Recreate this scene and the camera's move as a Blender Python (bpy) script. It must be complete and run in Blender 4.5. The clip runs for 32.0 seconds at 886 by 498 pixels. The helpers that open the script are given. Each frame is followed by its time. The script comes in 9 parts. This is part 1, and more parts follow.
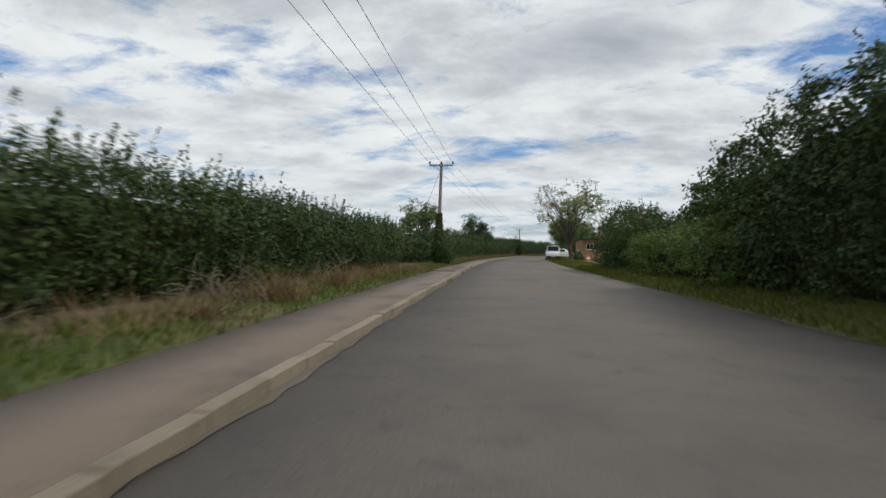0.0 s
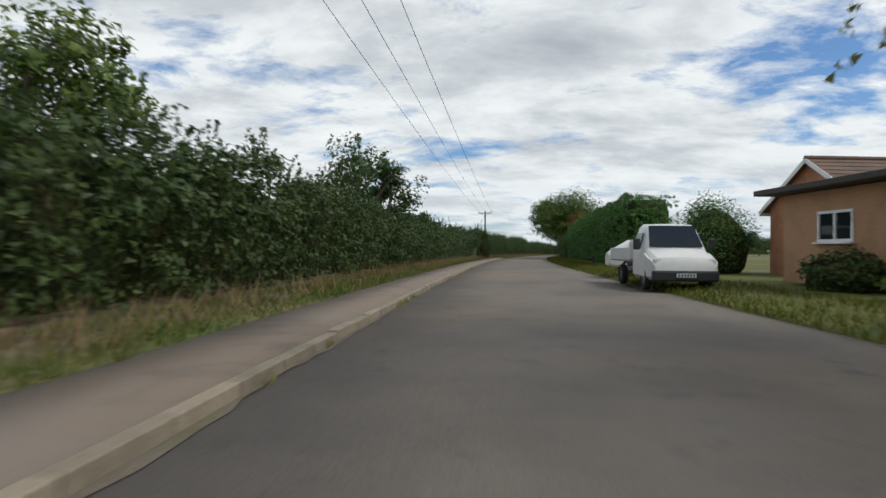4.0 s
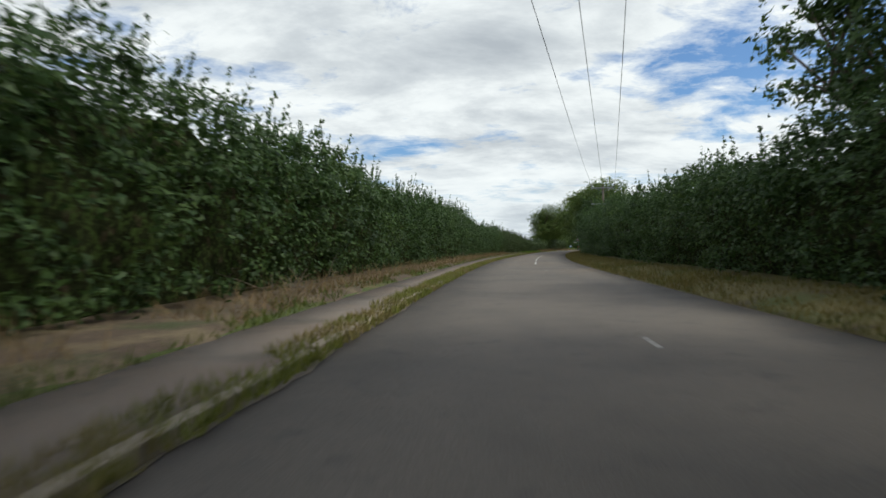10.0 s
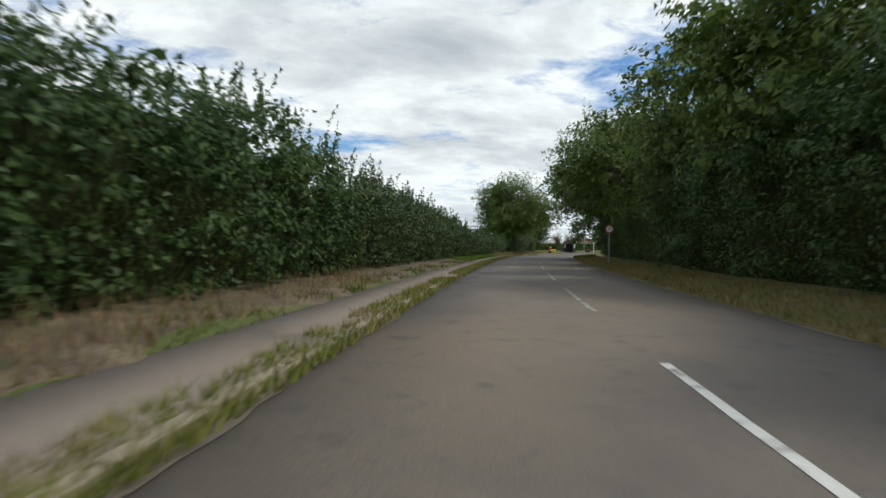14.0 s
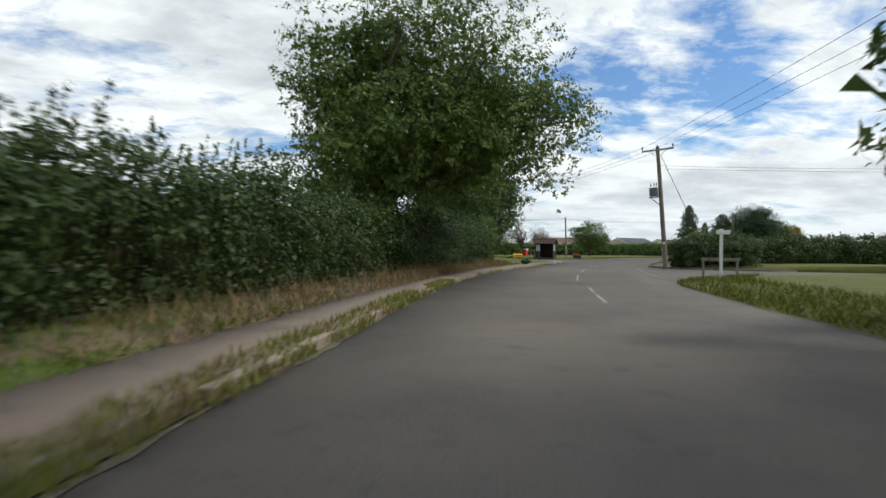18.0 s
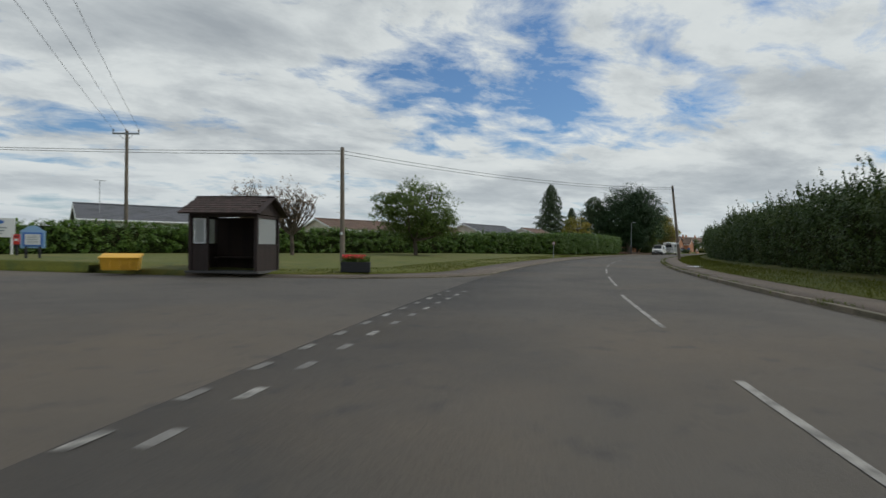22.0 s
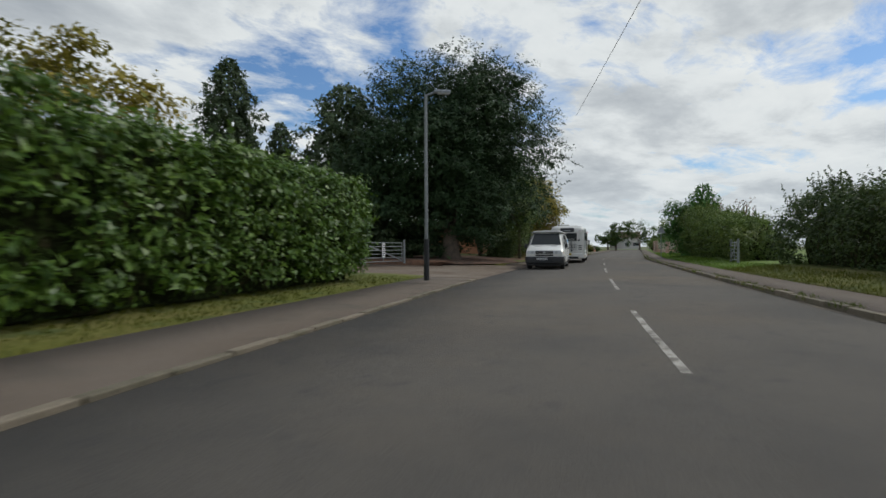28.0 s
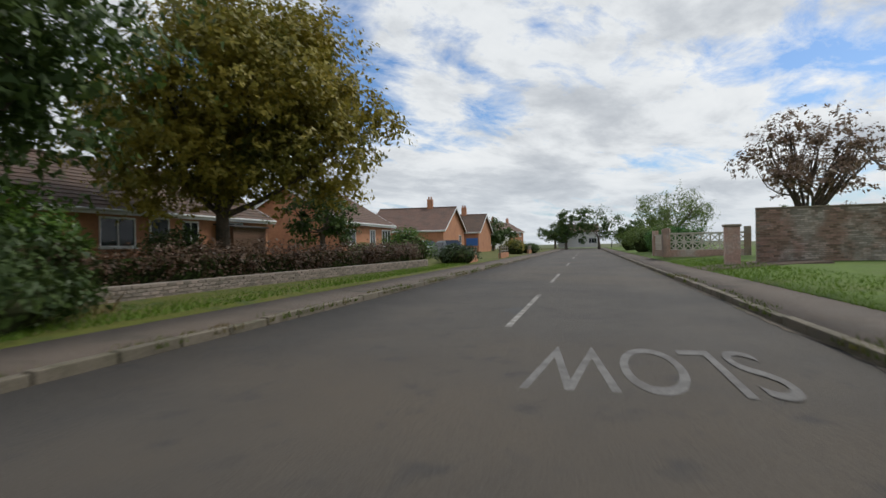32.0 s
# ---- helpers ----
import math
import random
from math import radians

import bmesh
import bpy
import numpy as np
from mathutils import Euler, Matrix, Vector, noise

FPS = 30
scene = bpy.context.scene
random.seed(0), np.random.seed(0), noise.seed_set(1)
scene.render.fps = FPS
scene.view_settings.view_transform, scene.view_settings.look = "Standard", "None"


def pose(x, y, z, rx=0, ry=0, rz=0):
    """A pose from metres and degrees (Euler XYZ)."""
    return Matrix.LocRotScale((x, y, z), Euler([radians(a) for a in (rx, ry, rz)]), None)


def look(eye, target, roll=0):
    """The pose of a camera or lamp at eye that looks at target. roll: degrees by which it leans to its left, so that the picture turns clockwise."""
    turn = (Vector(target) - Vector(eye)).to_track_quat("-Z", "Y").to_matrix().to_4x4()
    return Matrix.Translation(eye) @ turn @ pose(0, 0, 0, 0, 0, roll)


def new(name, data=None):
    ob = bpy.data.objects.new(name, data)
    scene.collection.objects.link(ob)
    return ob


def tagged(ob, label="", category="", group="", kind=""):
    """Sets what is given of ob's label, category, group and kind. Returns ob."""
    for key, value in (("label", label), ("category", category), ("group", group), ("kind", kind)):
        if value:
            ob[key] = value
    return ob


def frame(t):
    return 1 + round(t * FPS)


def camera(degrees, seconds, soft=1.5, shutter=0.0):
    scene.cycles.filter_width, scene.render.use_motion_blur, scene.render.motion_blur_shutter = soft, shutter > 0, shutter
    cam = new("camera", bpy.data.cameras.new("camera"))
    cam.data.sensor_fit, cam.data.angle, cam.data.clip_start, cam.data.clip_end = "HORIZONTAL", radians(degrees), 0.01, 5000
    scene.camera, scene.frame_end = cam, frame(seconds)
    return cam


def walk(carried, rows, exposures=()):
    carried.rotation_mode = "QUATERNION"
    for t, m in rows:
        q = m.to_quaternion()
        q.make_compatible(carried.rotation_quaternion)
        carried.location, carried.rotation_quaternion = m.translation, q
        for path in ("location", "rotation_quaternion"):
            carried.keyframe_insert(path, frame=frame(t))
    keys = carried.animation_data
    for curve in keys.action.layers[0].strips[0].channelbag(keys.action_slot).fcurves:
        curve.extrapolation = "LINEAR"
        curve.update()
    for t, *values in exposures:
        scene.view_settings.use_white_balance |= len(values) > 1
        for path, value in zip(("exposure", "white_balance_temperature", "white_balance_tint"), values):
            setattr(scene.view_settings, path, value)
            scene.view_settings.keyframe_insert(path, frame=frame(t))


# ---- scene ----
cam = camera(76.9, 32.0, soft=1.5, shutter=0.2)
ROWS = [
    (0.0, 0.00, -0.00, 4.78, 0.14, 0.91),
    (0.5, 0.15, 7.63, 4.25, 0.17, 0.90),
    (1.0, 0.34, 15.31, 3.77, 0.25, 0.97),
    (1.5, 0.53, 22.96, 3.37, 0.35, 0.92),
    (2.0, 0.67, 30.33, 3.00, 0.31, 0.99),
    (2.5, 0.82, 37.73, 2.58, 0.32, 0.85),
    (3.0, 1.04, 45.21, 2.15, 0.32, 0.72),
    (3.5, 1.37, 52.80, 1.55, 0.27, 0.68),
    (4.0, 1.85, 60.46, 0.36, 0.18, 0.43),
    (4.5, 2.52, 68.21, -0.55, 0.14, 0.20),
    (5.0, 3.29, 76.04, -0.86, 0.15, -0.01),
    (5.5, 4.12, 83.98, -0.82, 0.22, -0.23),
    (6.0, 5.01, 92.02, -1.21, 0.20, -0.36),
    (6.5, 5.97, 100.12, -1.66, 0.17, -0.51),
    (7.0, 7.01, 108.24, -2.12, 0.13, -0.58),
    (7.5, 8.10, 116.31, -2.59, 0.12, -0.66),
    (8.0, 9.23, 124.21, -3.11, 0.22, -0.95),
    (8.5, 10.42, 132.13, -3.68, 0.11, -1.03),
    (9.0, 11.74, 140.07, -4.36, 0.06, -1.03),
    (9.5, 13.20, 148.07, -5.23, 0.01, -1.03),
    (10.0, 14.80, 156.12, -5.98, -0.04, -1.03),
    (10.5, 16.53, 164.25, -6.75, -0.07, -1.08),
    (11.0, 18.37, 172.43, -7.52, -0.09, -1.12),
    (11.5, 20.30, 180.60, -8.27, -0.13, -1.08),
    (12.0, 22.25, 188.63, -9.01, -0.20, -0.58),
    (12.5, 24.19, 196.32, -9.68, -0.18, 0.73),
    (13.0, 26.33, 203.98, -10.47, -0.20, 0.65),
    (13.5, 28.60, 211.50, -11.18, -0.23, 0.60),
    (14.0, 30.97, 218.89, -11.90, -0.23, 0.51),
    (14.5, 33.37, 226.15, -12.37, -0.10, 0.43),
    (15.0, 35.81, 233.30, -12.95, -0.09, 0.42),
    (15.5, 38.29, 240.37, -13.56, -0.06, 0.42),
    (16.0, 40.83, 247.38, -14.18, -0.02, 0.46),
    (16.5, 43.44, 254.35, -14.87, 0.05, 0.52),
    (17.0, 46.15, 261.32, -15.76, 0.01, 0.42),
    (17.5, 48.95, 268.29, -16.58, 0.10, 0.47),
    (18.0, 51.84, 275.17, -17.53, 0.12, 0.46),
    (18.5, 54.80, 281.74, -18.59, 0.18, 0.49),
    (19.0, 57.84, 287.97, -19.84, 0.17, 0.46),
    (19.5, 61.17, 294.09, -22.44, 0.11, 0.19),
    (20.0, 64.95, 300.25, -24.87, -0.04, 0.14),
    (20.5, 69.14, 306.42, -27.25, -0.18, 0.38),
    (21.0, 73.67, 312.45, -29.57, -0.27, 0.69),
    (21.5, 78.54, 318.33, -31.76, -0.28, 0.93),
    (22.0, 83.78, 324.16, -34.08, -0.28, 0.79),
    (22.5, 89.11, 329.60, -35.74, -0.37, 1.01),
    (23.0, 94.75, 334.98, -36.76, -0.39, 1.08),
    (23.5, 100.49, 340.17, -37.47, -0.39, 0.91),
    (24.0, 106.23, 345.06, -38.30, -0.46, 1.03),
    (24.5, 112.01, 349.65, -39.38, -0.53, 1.35),
    (25.0, 118.07, 354.08, -40.81, -0.44, 1.10),
    (25.5, 124.31, 358.35, -41.97, -0.39, 0.92),
    (26.0, 130.63, 362.46, -42.78, -0.38, 0.80),
    (26.5, 136.94, 366.37, -43.68, -0.41, 0.72),
    (27.0, 143.14, 370.01, -45.65, -0.37, 0.51),
    (27.5, 149.27, 373.37, -47.24, -0.30, 0.30),
    (28.0, 155.31, 376.48, -48.55, -0.18, -0.24),
    (28.5, 161.37, 379.46, -49.76, -0.26, -0.45),
    (29.0, 167.56, 382.33, -50.95, -0.35, -0.74),
    (29.5, 174.08, 385.14, -52.03, -0.35, -0.71),
    (30.0, 180.69, 387.86, -52.82, -0.38, -0.78),
    (30.5, 186.73, 390.31, -53.21, -0.41, -1.01),
    (31.0, 192.52, 392.77, -53.31, -0.36, -1.16),
    (31.5, 198.09, 395.41, -53.35, -0.34, -1.15),
    (32.0, 203.33, 398.07, -53.31, -0.29, -1.00),
]
walk(cam, [(t, pose(x, y, 1.15, 90 + pitch, 0, yaw) @ pose(0, 0, 0, 0, 0, roll)) for t, x, y, yaw, pitch, roll in ROWS],
     exposures=[(t, stops, 6350, tint) for t, stops, tint in ((0, -0.12, 6), (3, -0.03, 6), (6, 0.02, 5), (11, 0.12, 4), (17, 0.2, 5), (20, 0.08, 4), (21, -0.1, 4), (22, -0.36, 4), (24, -0.36, 4), (27, -0.27, 5), (29, -0.15, 6), (32, -0.1, 8))])

# the middle of the road
CENTRE = [
    (0.74, -60.03), (1.16, -40.03), (1.58, -20.04), (2.00, -0.04),
    (2.32, 15.15), (2.68, 30.23), (3.18, 45.28), (4.00, 60.50),
    (5.22, 76.06), (6.80, 91.93), (8.69, 107.95), (10.88, 123.94),
    (13.47, 139.89), (16.52, 155.92), (20.04, 172.01), (23.93, 187.88),
    (28.17, 203.26), (32.74, 218.13), (37.57, 232.56), (42.64, 246.68),
    (47.98, 260.54), (53.67, 274.00), (59.92, 286.89), (67.12, 299.25),
    (75.65, 311.19), (85.47, 322.59), (96.22, 333.29), (107.55, 343.22),
    (119.32, 352.40), (131.41, 360.84), (143.60, 368.52), (155.73, 375.50),
    (167.90, 382.00), (180.00, 388.09), (191.67, 393.71), (202.86, 398.99),
    (221.37, 406.56), (258.39, 421.70), (313.93, 444.41), (387.98, 474.68),
    (480.54, 512.53),
]

# ---- world and light ----
world = bpy.data.worlds.new("sky")
scene.world = world
world.use_nodes = True
wn, wl = world.node_tree.nodes, world.node_tree.links
wn.clear()


def wnode(kind, **inputs):
    n = wn.new(kind)
    for k, v in inputs.items():
        n.inputs[k.replace("_", " ")].default_value = v
    return n


def wmath(op, a, b, clamp=False):
    n = wn.new("ShaderNodeMath")
    n.operation, n.use_clamp = op, clamp
    for i, v in enumerate((a, b)):
        if isinstance(v, (int, float)):
            n.inputs[i].default_value = v
        else:
            wl.new(v, n.inputs[i])
    return n.outputs[0]


def wramp(fac, stops):
    n = wn.new("ShaderNodeValToRGB")
    el = n.color_ramp.elements
    el[0].position, el[0].color = stops[0][0], (*stops[0][1], 1)
    el[1].position, el[1].color = stops[-1][0], (*stops[-1][1], 1)
    for p, c in stops[1:-1]:
        e = el.new(p)
        e.color = (*c, 1)
    wl.new(fac, n.inputs[0])
    return n.outputs[0]


def wmix(fac, a, b):
    n = wn.new("ShaderNodeMix")
    n.data_type = "RGBA"
    for sock, v in ((n.inputs[0], fac), (n.inputs[6], a), (n.inputs[7], b)):
        if isinstance(v, (int, float)):
            sock.default_value = v
        elif isinstance(v, tuple):
            sock.default_value = (*v, 1)
        else:
            wl.new(v, sock)
    return n.outputs[2]


SUN_ELEV, SUN_AZ = 52.0, -112.0   # degrees up; degrees to the left of +y
tc = wn.new("ShaderNodeTexCoord")
sep = wn.new("ShaderNodeSeparateXYZ")
wl.new(tc.outputs["Generated"], sep.inputs[0])
up = wmath("MAXIMUM", sep.outputs[2], 0.0)
den = wmath("ADD", up, 0.16)
comb = wn.new("ShaderNodeCombineXYZ")
wl.new(wmath("DIVIDE", sep.outputs[0], den), comb.inputs[0])
wl.new(wmath("DIVIDE", sep.outputs[1], den), comb.inputs[1])


def wnoise(scale, detail, rough, loc, stretch=(1, 1, 1), distortion=0.0):
    m = wn.new("ShaderNodeMapping")
    m.inputs["Location"].default_value = loc
    m.inputs["Scale"].default_value = stretch
    m.inputs["Rotation"].default_value = (0, 0, radians(35))
    wl.new(comb.outputs[0], m.inputs[0])
    n = wnode("ShaderNodeTexNoise", Scale=scale, Detail=detail, Roughness=rough, Distortion=distortion)
    wl.new(m.outputs[0], n.inputs["Vector"])
    return n.outputs["Fac"]


nish = wn.new("ShaderNodeTexSky")
nish.sky_type, nish.sun_disc = "NISHITA", False
nish.sun_elevation, nish.sun_rotation = radians(SUN_ELEV), radians(-SUN_AZ)
blue = wn.new("ShaderNodeMix")
blue.data_type, blue.blend_type = "RGBA", "MULTIPLY"
blue.inputs[0].default_value = 1.0
wl.new(nish.outputs[0], blue.inputs[6])
blue.inputs[7].default_value = (0.078, 0.099, 0.125, 1)
# broad sheets, then torn edges and small puffs
big = wnoise(0.8, 3, 0.5, (3.1, 1.7, 0), (1, 1.25, 1), 0.2)
fine = wnoise(3.0, 8, 0.64, (0.4, 2.2, 0), (1, 1.35, 1), 0.3)
cover = wmath("ADD", wmath("MULTIPLY", big, 0.56), wmath("MULTIPLY", fine, 0.44))
cover = wmath("ADD", cover, wmath("MULTIPLY", wmath("SUBTRACT", 0.3, up), 0.10))
mask = wramp(cover, [(0.39, (0, 0, 0)), (0.445, (0.55, 0.55, 0.55)), (0.49, (1, 1, 1))])
shade = wnoise(1.3, 7, 0.62, (7.3, 4.1, 0), (1, 1.3, 1), 0.2)
shade = wmath("ADD", wmath("MULTIPLY", shade, 0.6), wmath("MULTIPLY", big, 0.4))
cloud = wramp(shade, [(0.36, (0.99, 0.985, 0.98)), (0.48, (0.86, 0.87, 0.885)), (0.56, (0.63, 0.65, 0.685)), (0.66, (0.45, 0.475, 0.52))])
sky_col = wmix(mask, blue.outputs[2], cloud)
haze = wramp(up, [(0.0, (1, 1, 1)), (0.16, (0, 0, 0))])
sky_col = wmix(wmath("MULTIPLY", haze, 0.55), sky_col, (0.66, 0.71, 0.77))
below = wramp(wmath("ADD", sep.outputs[2], 0.02), [(0.0, (1, 1, 1)), (0.02, (0, 0, 0))])
sky_col = wmix(below, sky_col, (0.16, 0.17, 0.13))
bg = wn.new("ShaderNodeBackground")
bg.inputs["Strength"].default_value = 1.0
wl.new(sky_col, bg.inputs[0])
wout = wn.new("ShaderNodeOutputWorld")
wl.new(bg.outputs[0], wout.inputs[0])

sun = new("sun", bpy.data.lights.new("sun", "SUN"))
sun.data.energy, sun.data.angle, sun.data.color = 1.8, radians(12), (1.0, 0.95, 0.87)
sun_way = Vector((-math.sin(radians(SUN_AZ)) * math.cos(radians(SUN_ELEV)), math.cos(radians(SUN_AZ)) * math.cos(radians(SUN_ELEV)), math.sin(radians(SUN_ELEV))))
sun.matrix_world = look(sun_way * 50, (0, 0, 0))

# ---- materials ----
def material(name, base, rough=0.8, metal=0.0, spots=None, grain=None, bump=0.0, bump_scale=60, spec=0.5, island=0.0, objvar=0.0, translucent=0.0, coords="Object", transmission=0.0, coat=0.0, along=None):
    """base colour; along: (y0, y1, tint), a second surfacing that takes over between two places; spots: (colour, scale, from, to) broad stains; grain: (scale, amount) fine lightness change."""
    m = bpy.data.materials.new(name)
    m.use_nodes = True
    nt = m.node_tree
    n, l = nt.nodes, nt.links
    p = n["Principled BSDF"]
    p.inputs["Roughness"].default_value = rough
    p.inputs["Metallic"].default_value = metal
    p.inputs["Specular IOR Level"].default_value = spec
    p.inputs["Transmission Weight"].default_value = transmission
    p.inputs["Coat Weight"].default_value = coat
    geo = n.new("ShaderNodeNewGeometry")
    tcn = n.new("ShaderNodeTexCoord")
    vec = geo.outputs["Position"] if coords == "World" else tcn.outputs["Object"]

    def noise_tex(scale, detail=6, rough_=0.6):
        t = n.new("ShaderNodeTexNoise")
        t.inputs["Scale"].default_value, t.inputs["Detail"].default_value, t.inputs["Roughness"].default_value = scale, detail, rough_
        l.new(vec, t.inputs["Vector"])
        return t.outputs["Fac"]

    def mixed(fac, a, b, mode="MIX"):
        x = n.new("ShaderNodeMix")
        x.data_type, x.blend_type = "RGBA", mode
        for sock, v in ((x.inputs[0], fac), (x.inputs[6], a), (x.inputs[7], b)):
            if isinstance(v, (int, float)):
                sock.default_value = v
            elif isinstance(v, tuple):
                sock.default_value = (*v, 1)
            else:
                l.new(v, sock)
        return x.outputs[2]

    def ranged(v, a, b, lo=0.0, hi=1.0):
        r = n.new("ShaderNodeMapRange")
        l.new(v, r.inputs[0])
        for i, q in enumerate((a, b, lo, hi)):
            r.inputs[i + 1].default_value = q
        return r.outputs[0]

    col = tuple(base)
    for c2, scale, a, b in (spots or ()):
        col = mixed(ranged(noise_tex(scale), a, b), col, tuple(c2))
    if along:
        sep = n.new("ShaderNodeSeparateXYZ")
        l.new(vec, sep.inputs[0])
        ramp = n.new("ShaderNodeMath")
        ramp.operation = "ADD"
        l.new(ranged(sep.outputs[1], along[0], along[1]), ramp.inputs[0])
        l.new(ranged(noise_tex(0.3), 0.3, 0.7, -0.12, 0.12), ramp.inputs[1])
        ramp.use_clamp = True
        col = mixed(1.0, col, mixed(ramp.outputs[0], (1.0, 1.0, 1.0), along[2]), "MULTIPLY")
    if grain:
        g = ranged(noise_tex(grain[0], 4), 0.3, 0.7, 1 - grain[1], 1 + grain[1])
        comb3 = n.new("ShaderNodeCombineColor")
        for i in range(3):
            l.new(g, comb3.inputs[i])
        col = mixed(1.0, col, comb3.outputs[0], "MULTIPLY")
    if island or objvar:
        info = n.new("ShaderNodeObjectInfo")
        src, amount = (geo.outputs["Random Per Island"], island) if island else (info.outputs["Random"], objvar)
        hsv = n.new("ShaderNodeHueSaturation")
        l.new(ranged(src, 0, 1, 1 - amount, 1 + amount), hsv.inputs["Value"])
        l.new(ranged(src, 0, 1, 0.5 + 0.035 * amount, 0.5 - 0.035 * amount), hsv.inputs["Hue"])
        if isinstance(col, tuple):
            hsv.inputs["Color"].default_value = (*col, 1)
        else:
            l.new(col, hsv.inputs["Color"])
        col = hsv.outputs[0]
    if isinstance(col, tuple):
        p.inputs["Base Color"].default_value = (*col, 1)
    else:
        l.new(col, p.inputs["Base Color"])
    if bump:
        b = n.new("ShaderNodeBump")
        b.inputs["Strength"].default_value, b.inputs["Distance"].default_value = bump, 0.02
        l.new(noise_tex(bump_scale, 8, 0.65), b.inputs["Height"])
        l.new(b.outputs[0], p.inputs["Normal"])
    if translucent:
        tr = n.new("ShaderNodeBsdfTranslucent")
        if isinstance(col, tuple):
            tr.inputs[0].default_value = (*col, 1)
        else:
            l.new(col, tr.inputs[0])
        ms = n.new("ShaderNodeMixShader")
        ms.inputs[0].default_value = translucent
        l.new(p.outputs[0], ms.inputs[1])
        l.new(tr.outputs[0], ms.inputs[2])
        l.new(ms.outputs[0], n["Material Output"].inputs[0])
    return m


def leaf(name, base, var=0.45, trans=0.25, rough=0.5, spots=None):
    return material(name, base, rough, island=var * 0.62, translucent=trans, spots=spots, coords="World", spec=0.25)


M = {}
M["asphalt"] = material("asphalt", (0.172, 0.145, 0.117), 0.9, along=(272.0, 338.0, (0.58, 0.60, 0.62)), spots=[((0.128, 0.11, 0.092), 0.35, 0.45, 0.65), ((0.215, 0.165, 0.115), 0.09, 0.5, 0.68), ((0.125, 0.108, 0.092), 2.3, 0.56, 0.7)], grain=(70, 0.32), bump=0.5, bump_scale=140, coords="World")
M["patch"] = material("asphalt_patch", (0.095, 0.09, 0.085), 0.9, grain=(60, 0.3), bump=0.5, bump_scale=140, coords="World")
M["pavement"] = material("pavement_asphalt", (0.225, 0.172, 0.13), 0.92, spots=[((0.13, 0.11, 0.085), 0.8, 0.5, 0.7), ((0.24, 0.20, 0.165), 0.25, 0.5, 0.7)], grain=(80, 0.22), bump=0.5, bump_scale=120, coords="World")
M["kerb"] = material("kerb_concrete", (0.30, 0.245, 0.175), 0.9, spots=[((0.20, 0.165, 0.12), 2.0, 0.5, 0.72)], grain=(40, 0.2), bump=0.4, bump_scale=90, objvar=0.16, coords="World")
M["verge"] = material("verge_grass", (0.095, 0.115, 0.03), 0.95, spots=[((0.18, 0.13, 0.06), 0.45, 0.5, 0.7), ((0.06, 0.085, 0.022), 1.7, 0.5, 0.7), ((0.13, 0.095, 0.06), 0.9, 0.58, 0.72)], grain=(30, 0.35), bump=1.0, bump_scale=25, coords="World")
M["lawn"] = material("lawn_grass", (0.10, 0.108, 0.012), 0.95, spots=[((0.155, 0.135, 0.035), 0.25, 0.48, 0.68), ((0.055, 0.08, 0.017), 1.6, 0.5, 0.7)], grain=(25, 0.3), bump=1.0, bump_scale=25, coords="World")
M["field"] = material("field", (0.13, 0.14, 0.05), 0.95, spots=[((0.09, 0.11, 0.035), 0.02, 0.45, 0.6)], grain=(2, 0.3), coords="World")
M["dirt"] = material("gravel_dirt", (0.155, 0.115, 0.082), 0.95, spots=[((0.105, 0.072, 0.05), 0.7, 0.46, 0.64), ((0.19, 0.155, 0.12), 0.3, 0.5, 0.66)], grain=(25, 0.3), bump=0.8, bump_scale=40, coords="World")
M["grit"] = material("edge_grit", (0.17, 0.14, 0.105), 0.95, spots=[((0.15, 0.12, 0.085), 1.1, 0.45, 0.62), ((0.12, 0.115, 0.045), 0.6, 0.55, 0.68)], grain=(30, 0.3), bump=0.5, bump_scale=60, coords="World")
M["paint"] = material("road_paint", (0.62, 0.60, 0.55), 0.8, spots=[((0.22, 0.20, 0.18), 5.0, 0.52, 0.66)], grain=(40, 0.2), coords="World")
M["paint_ghost"] = material("ghost_road_paint", (0.21, 0.198, 0.18), 0.88, spots=[((0.145, 0.133, 0.12), 3.0, 0.42, 0.6)], grain=(40, 0.2), coords="World")
M["soil"] = material("bare_soil", (0.115, 0.08, 0.052), 0.95, spots=[((0.20, 0.15, 0.085), 1.2, 0.48, 0.66), ((0.07, 0.08, 0.03), 0.8, 0.52, 0.68)], grain=(20, 0.35), bump=1.0, bump_scale=18, coords="World")
M["paint_old"] = material("worn_road_paint", (0.34, 0.32, 0.285), 0.85, spots=[((0.15, 0.14, 0.125), 4.0, 0.45, 0.6)], grain=(40, 0.25), coords="World")
# shade inside the foliage is put into this near-black colour, with leaf-green flecks
M["core"] = material("hedge_inner_shade", (0.026, 0.03, 0.014), 1.0, spots=[((0.055, 0.082, 0.024), 7.0, 0.5, 0.6), ((0.075, 0.06, 0.036), 3.0, 0.58, 0.68)], grain=(14, 0.5), bump=1.0, bump_scale=10, coords="World", spec=0.0)
M["l_haw"] = leaf("hawthorn_leaf", (0.056, 0.09, 0.023), 0.6, spots=[((0.09, 0.118, 0.03), 0.55, 0.52, 0.66), ((0.036, 0.06, 0.018), 1.1, 0.54, 0.68)])
M["l_ash"] = leaf("ash_leaf", (0.058, 0.104, 0.028), 0.6, 0.36, spots=[((0.088, 0.14, 0.034), 0.5, 0.52, 0.66), ((0.036, 0.066, 0.02), 1.0, 0.54, 0.68)])
M["l_nettle"] = leaf("nettle_leaf", (0.052, 0.094, 0.024), 0.6)
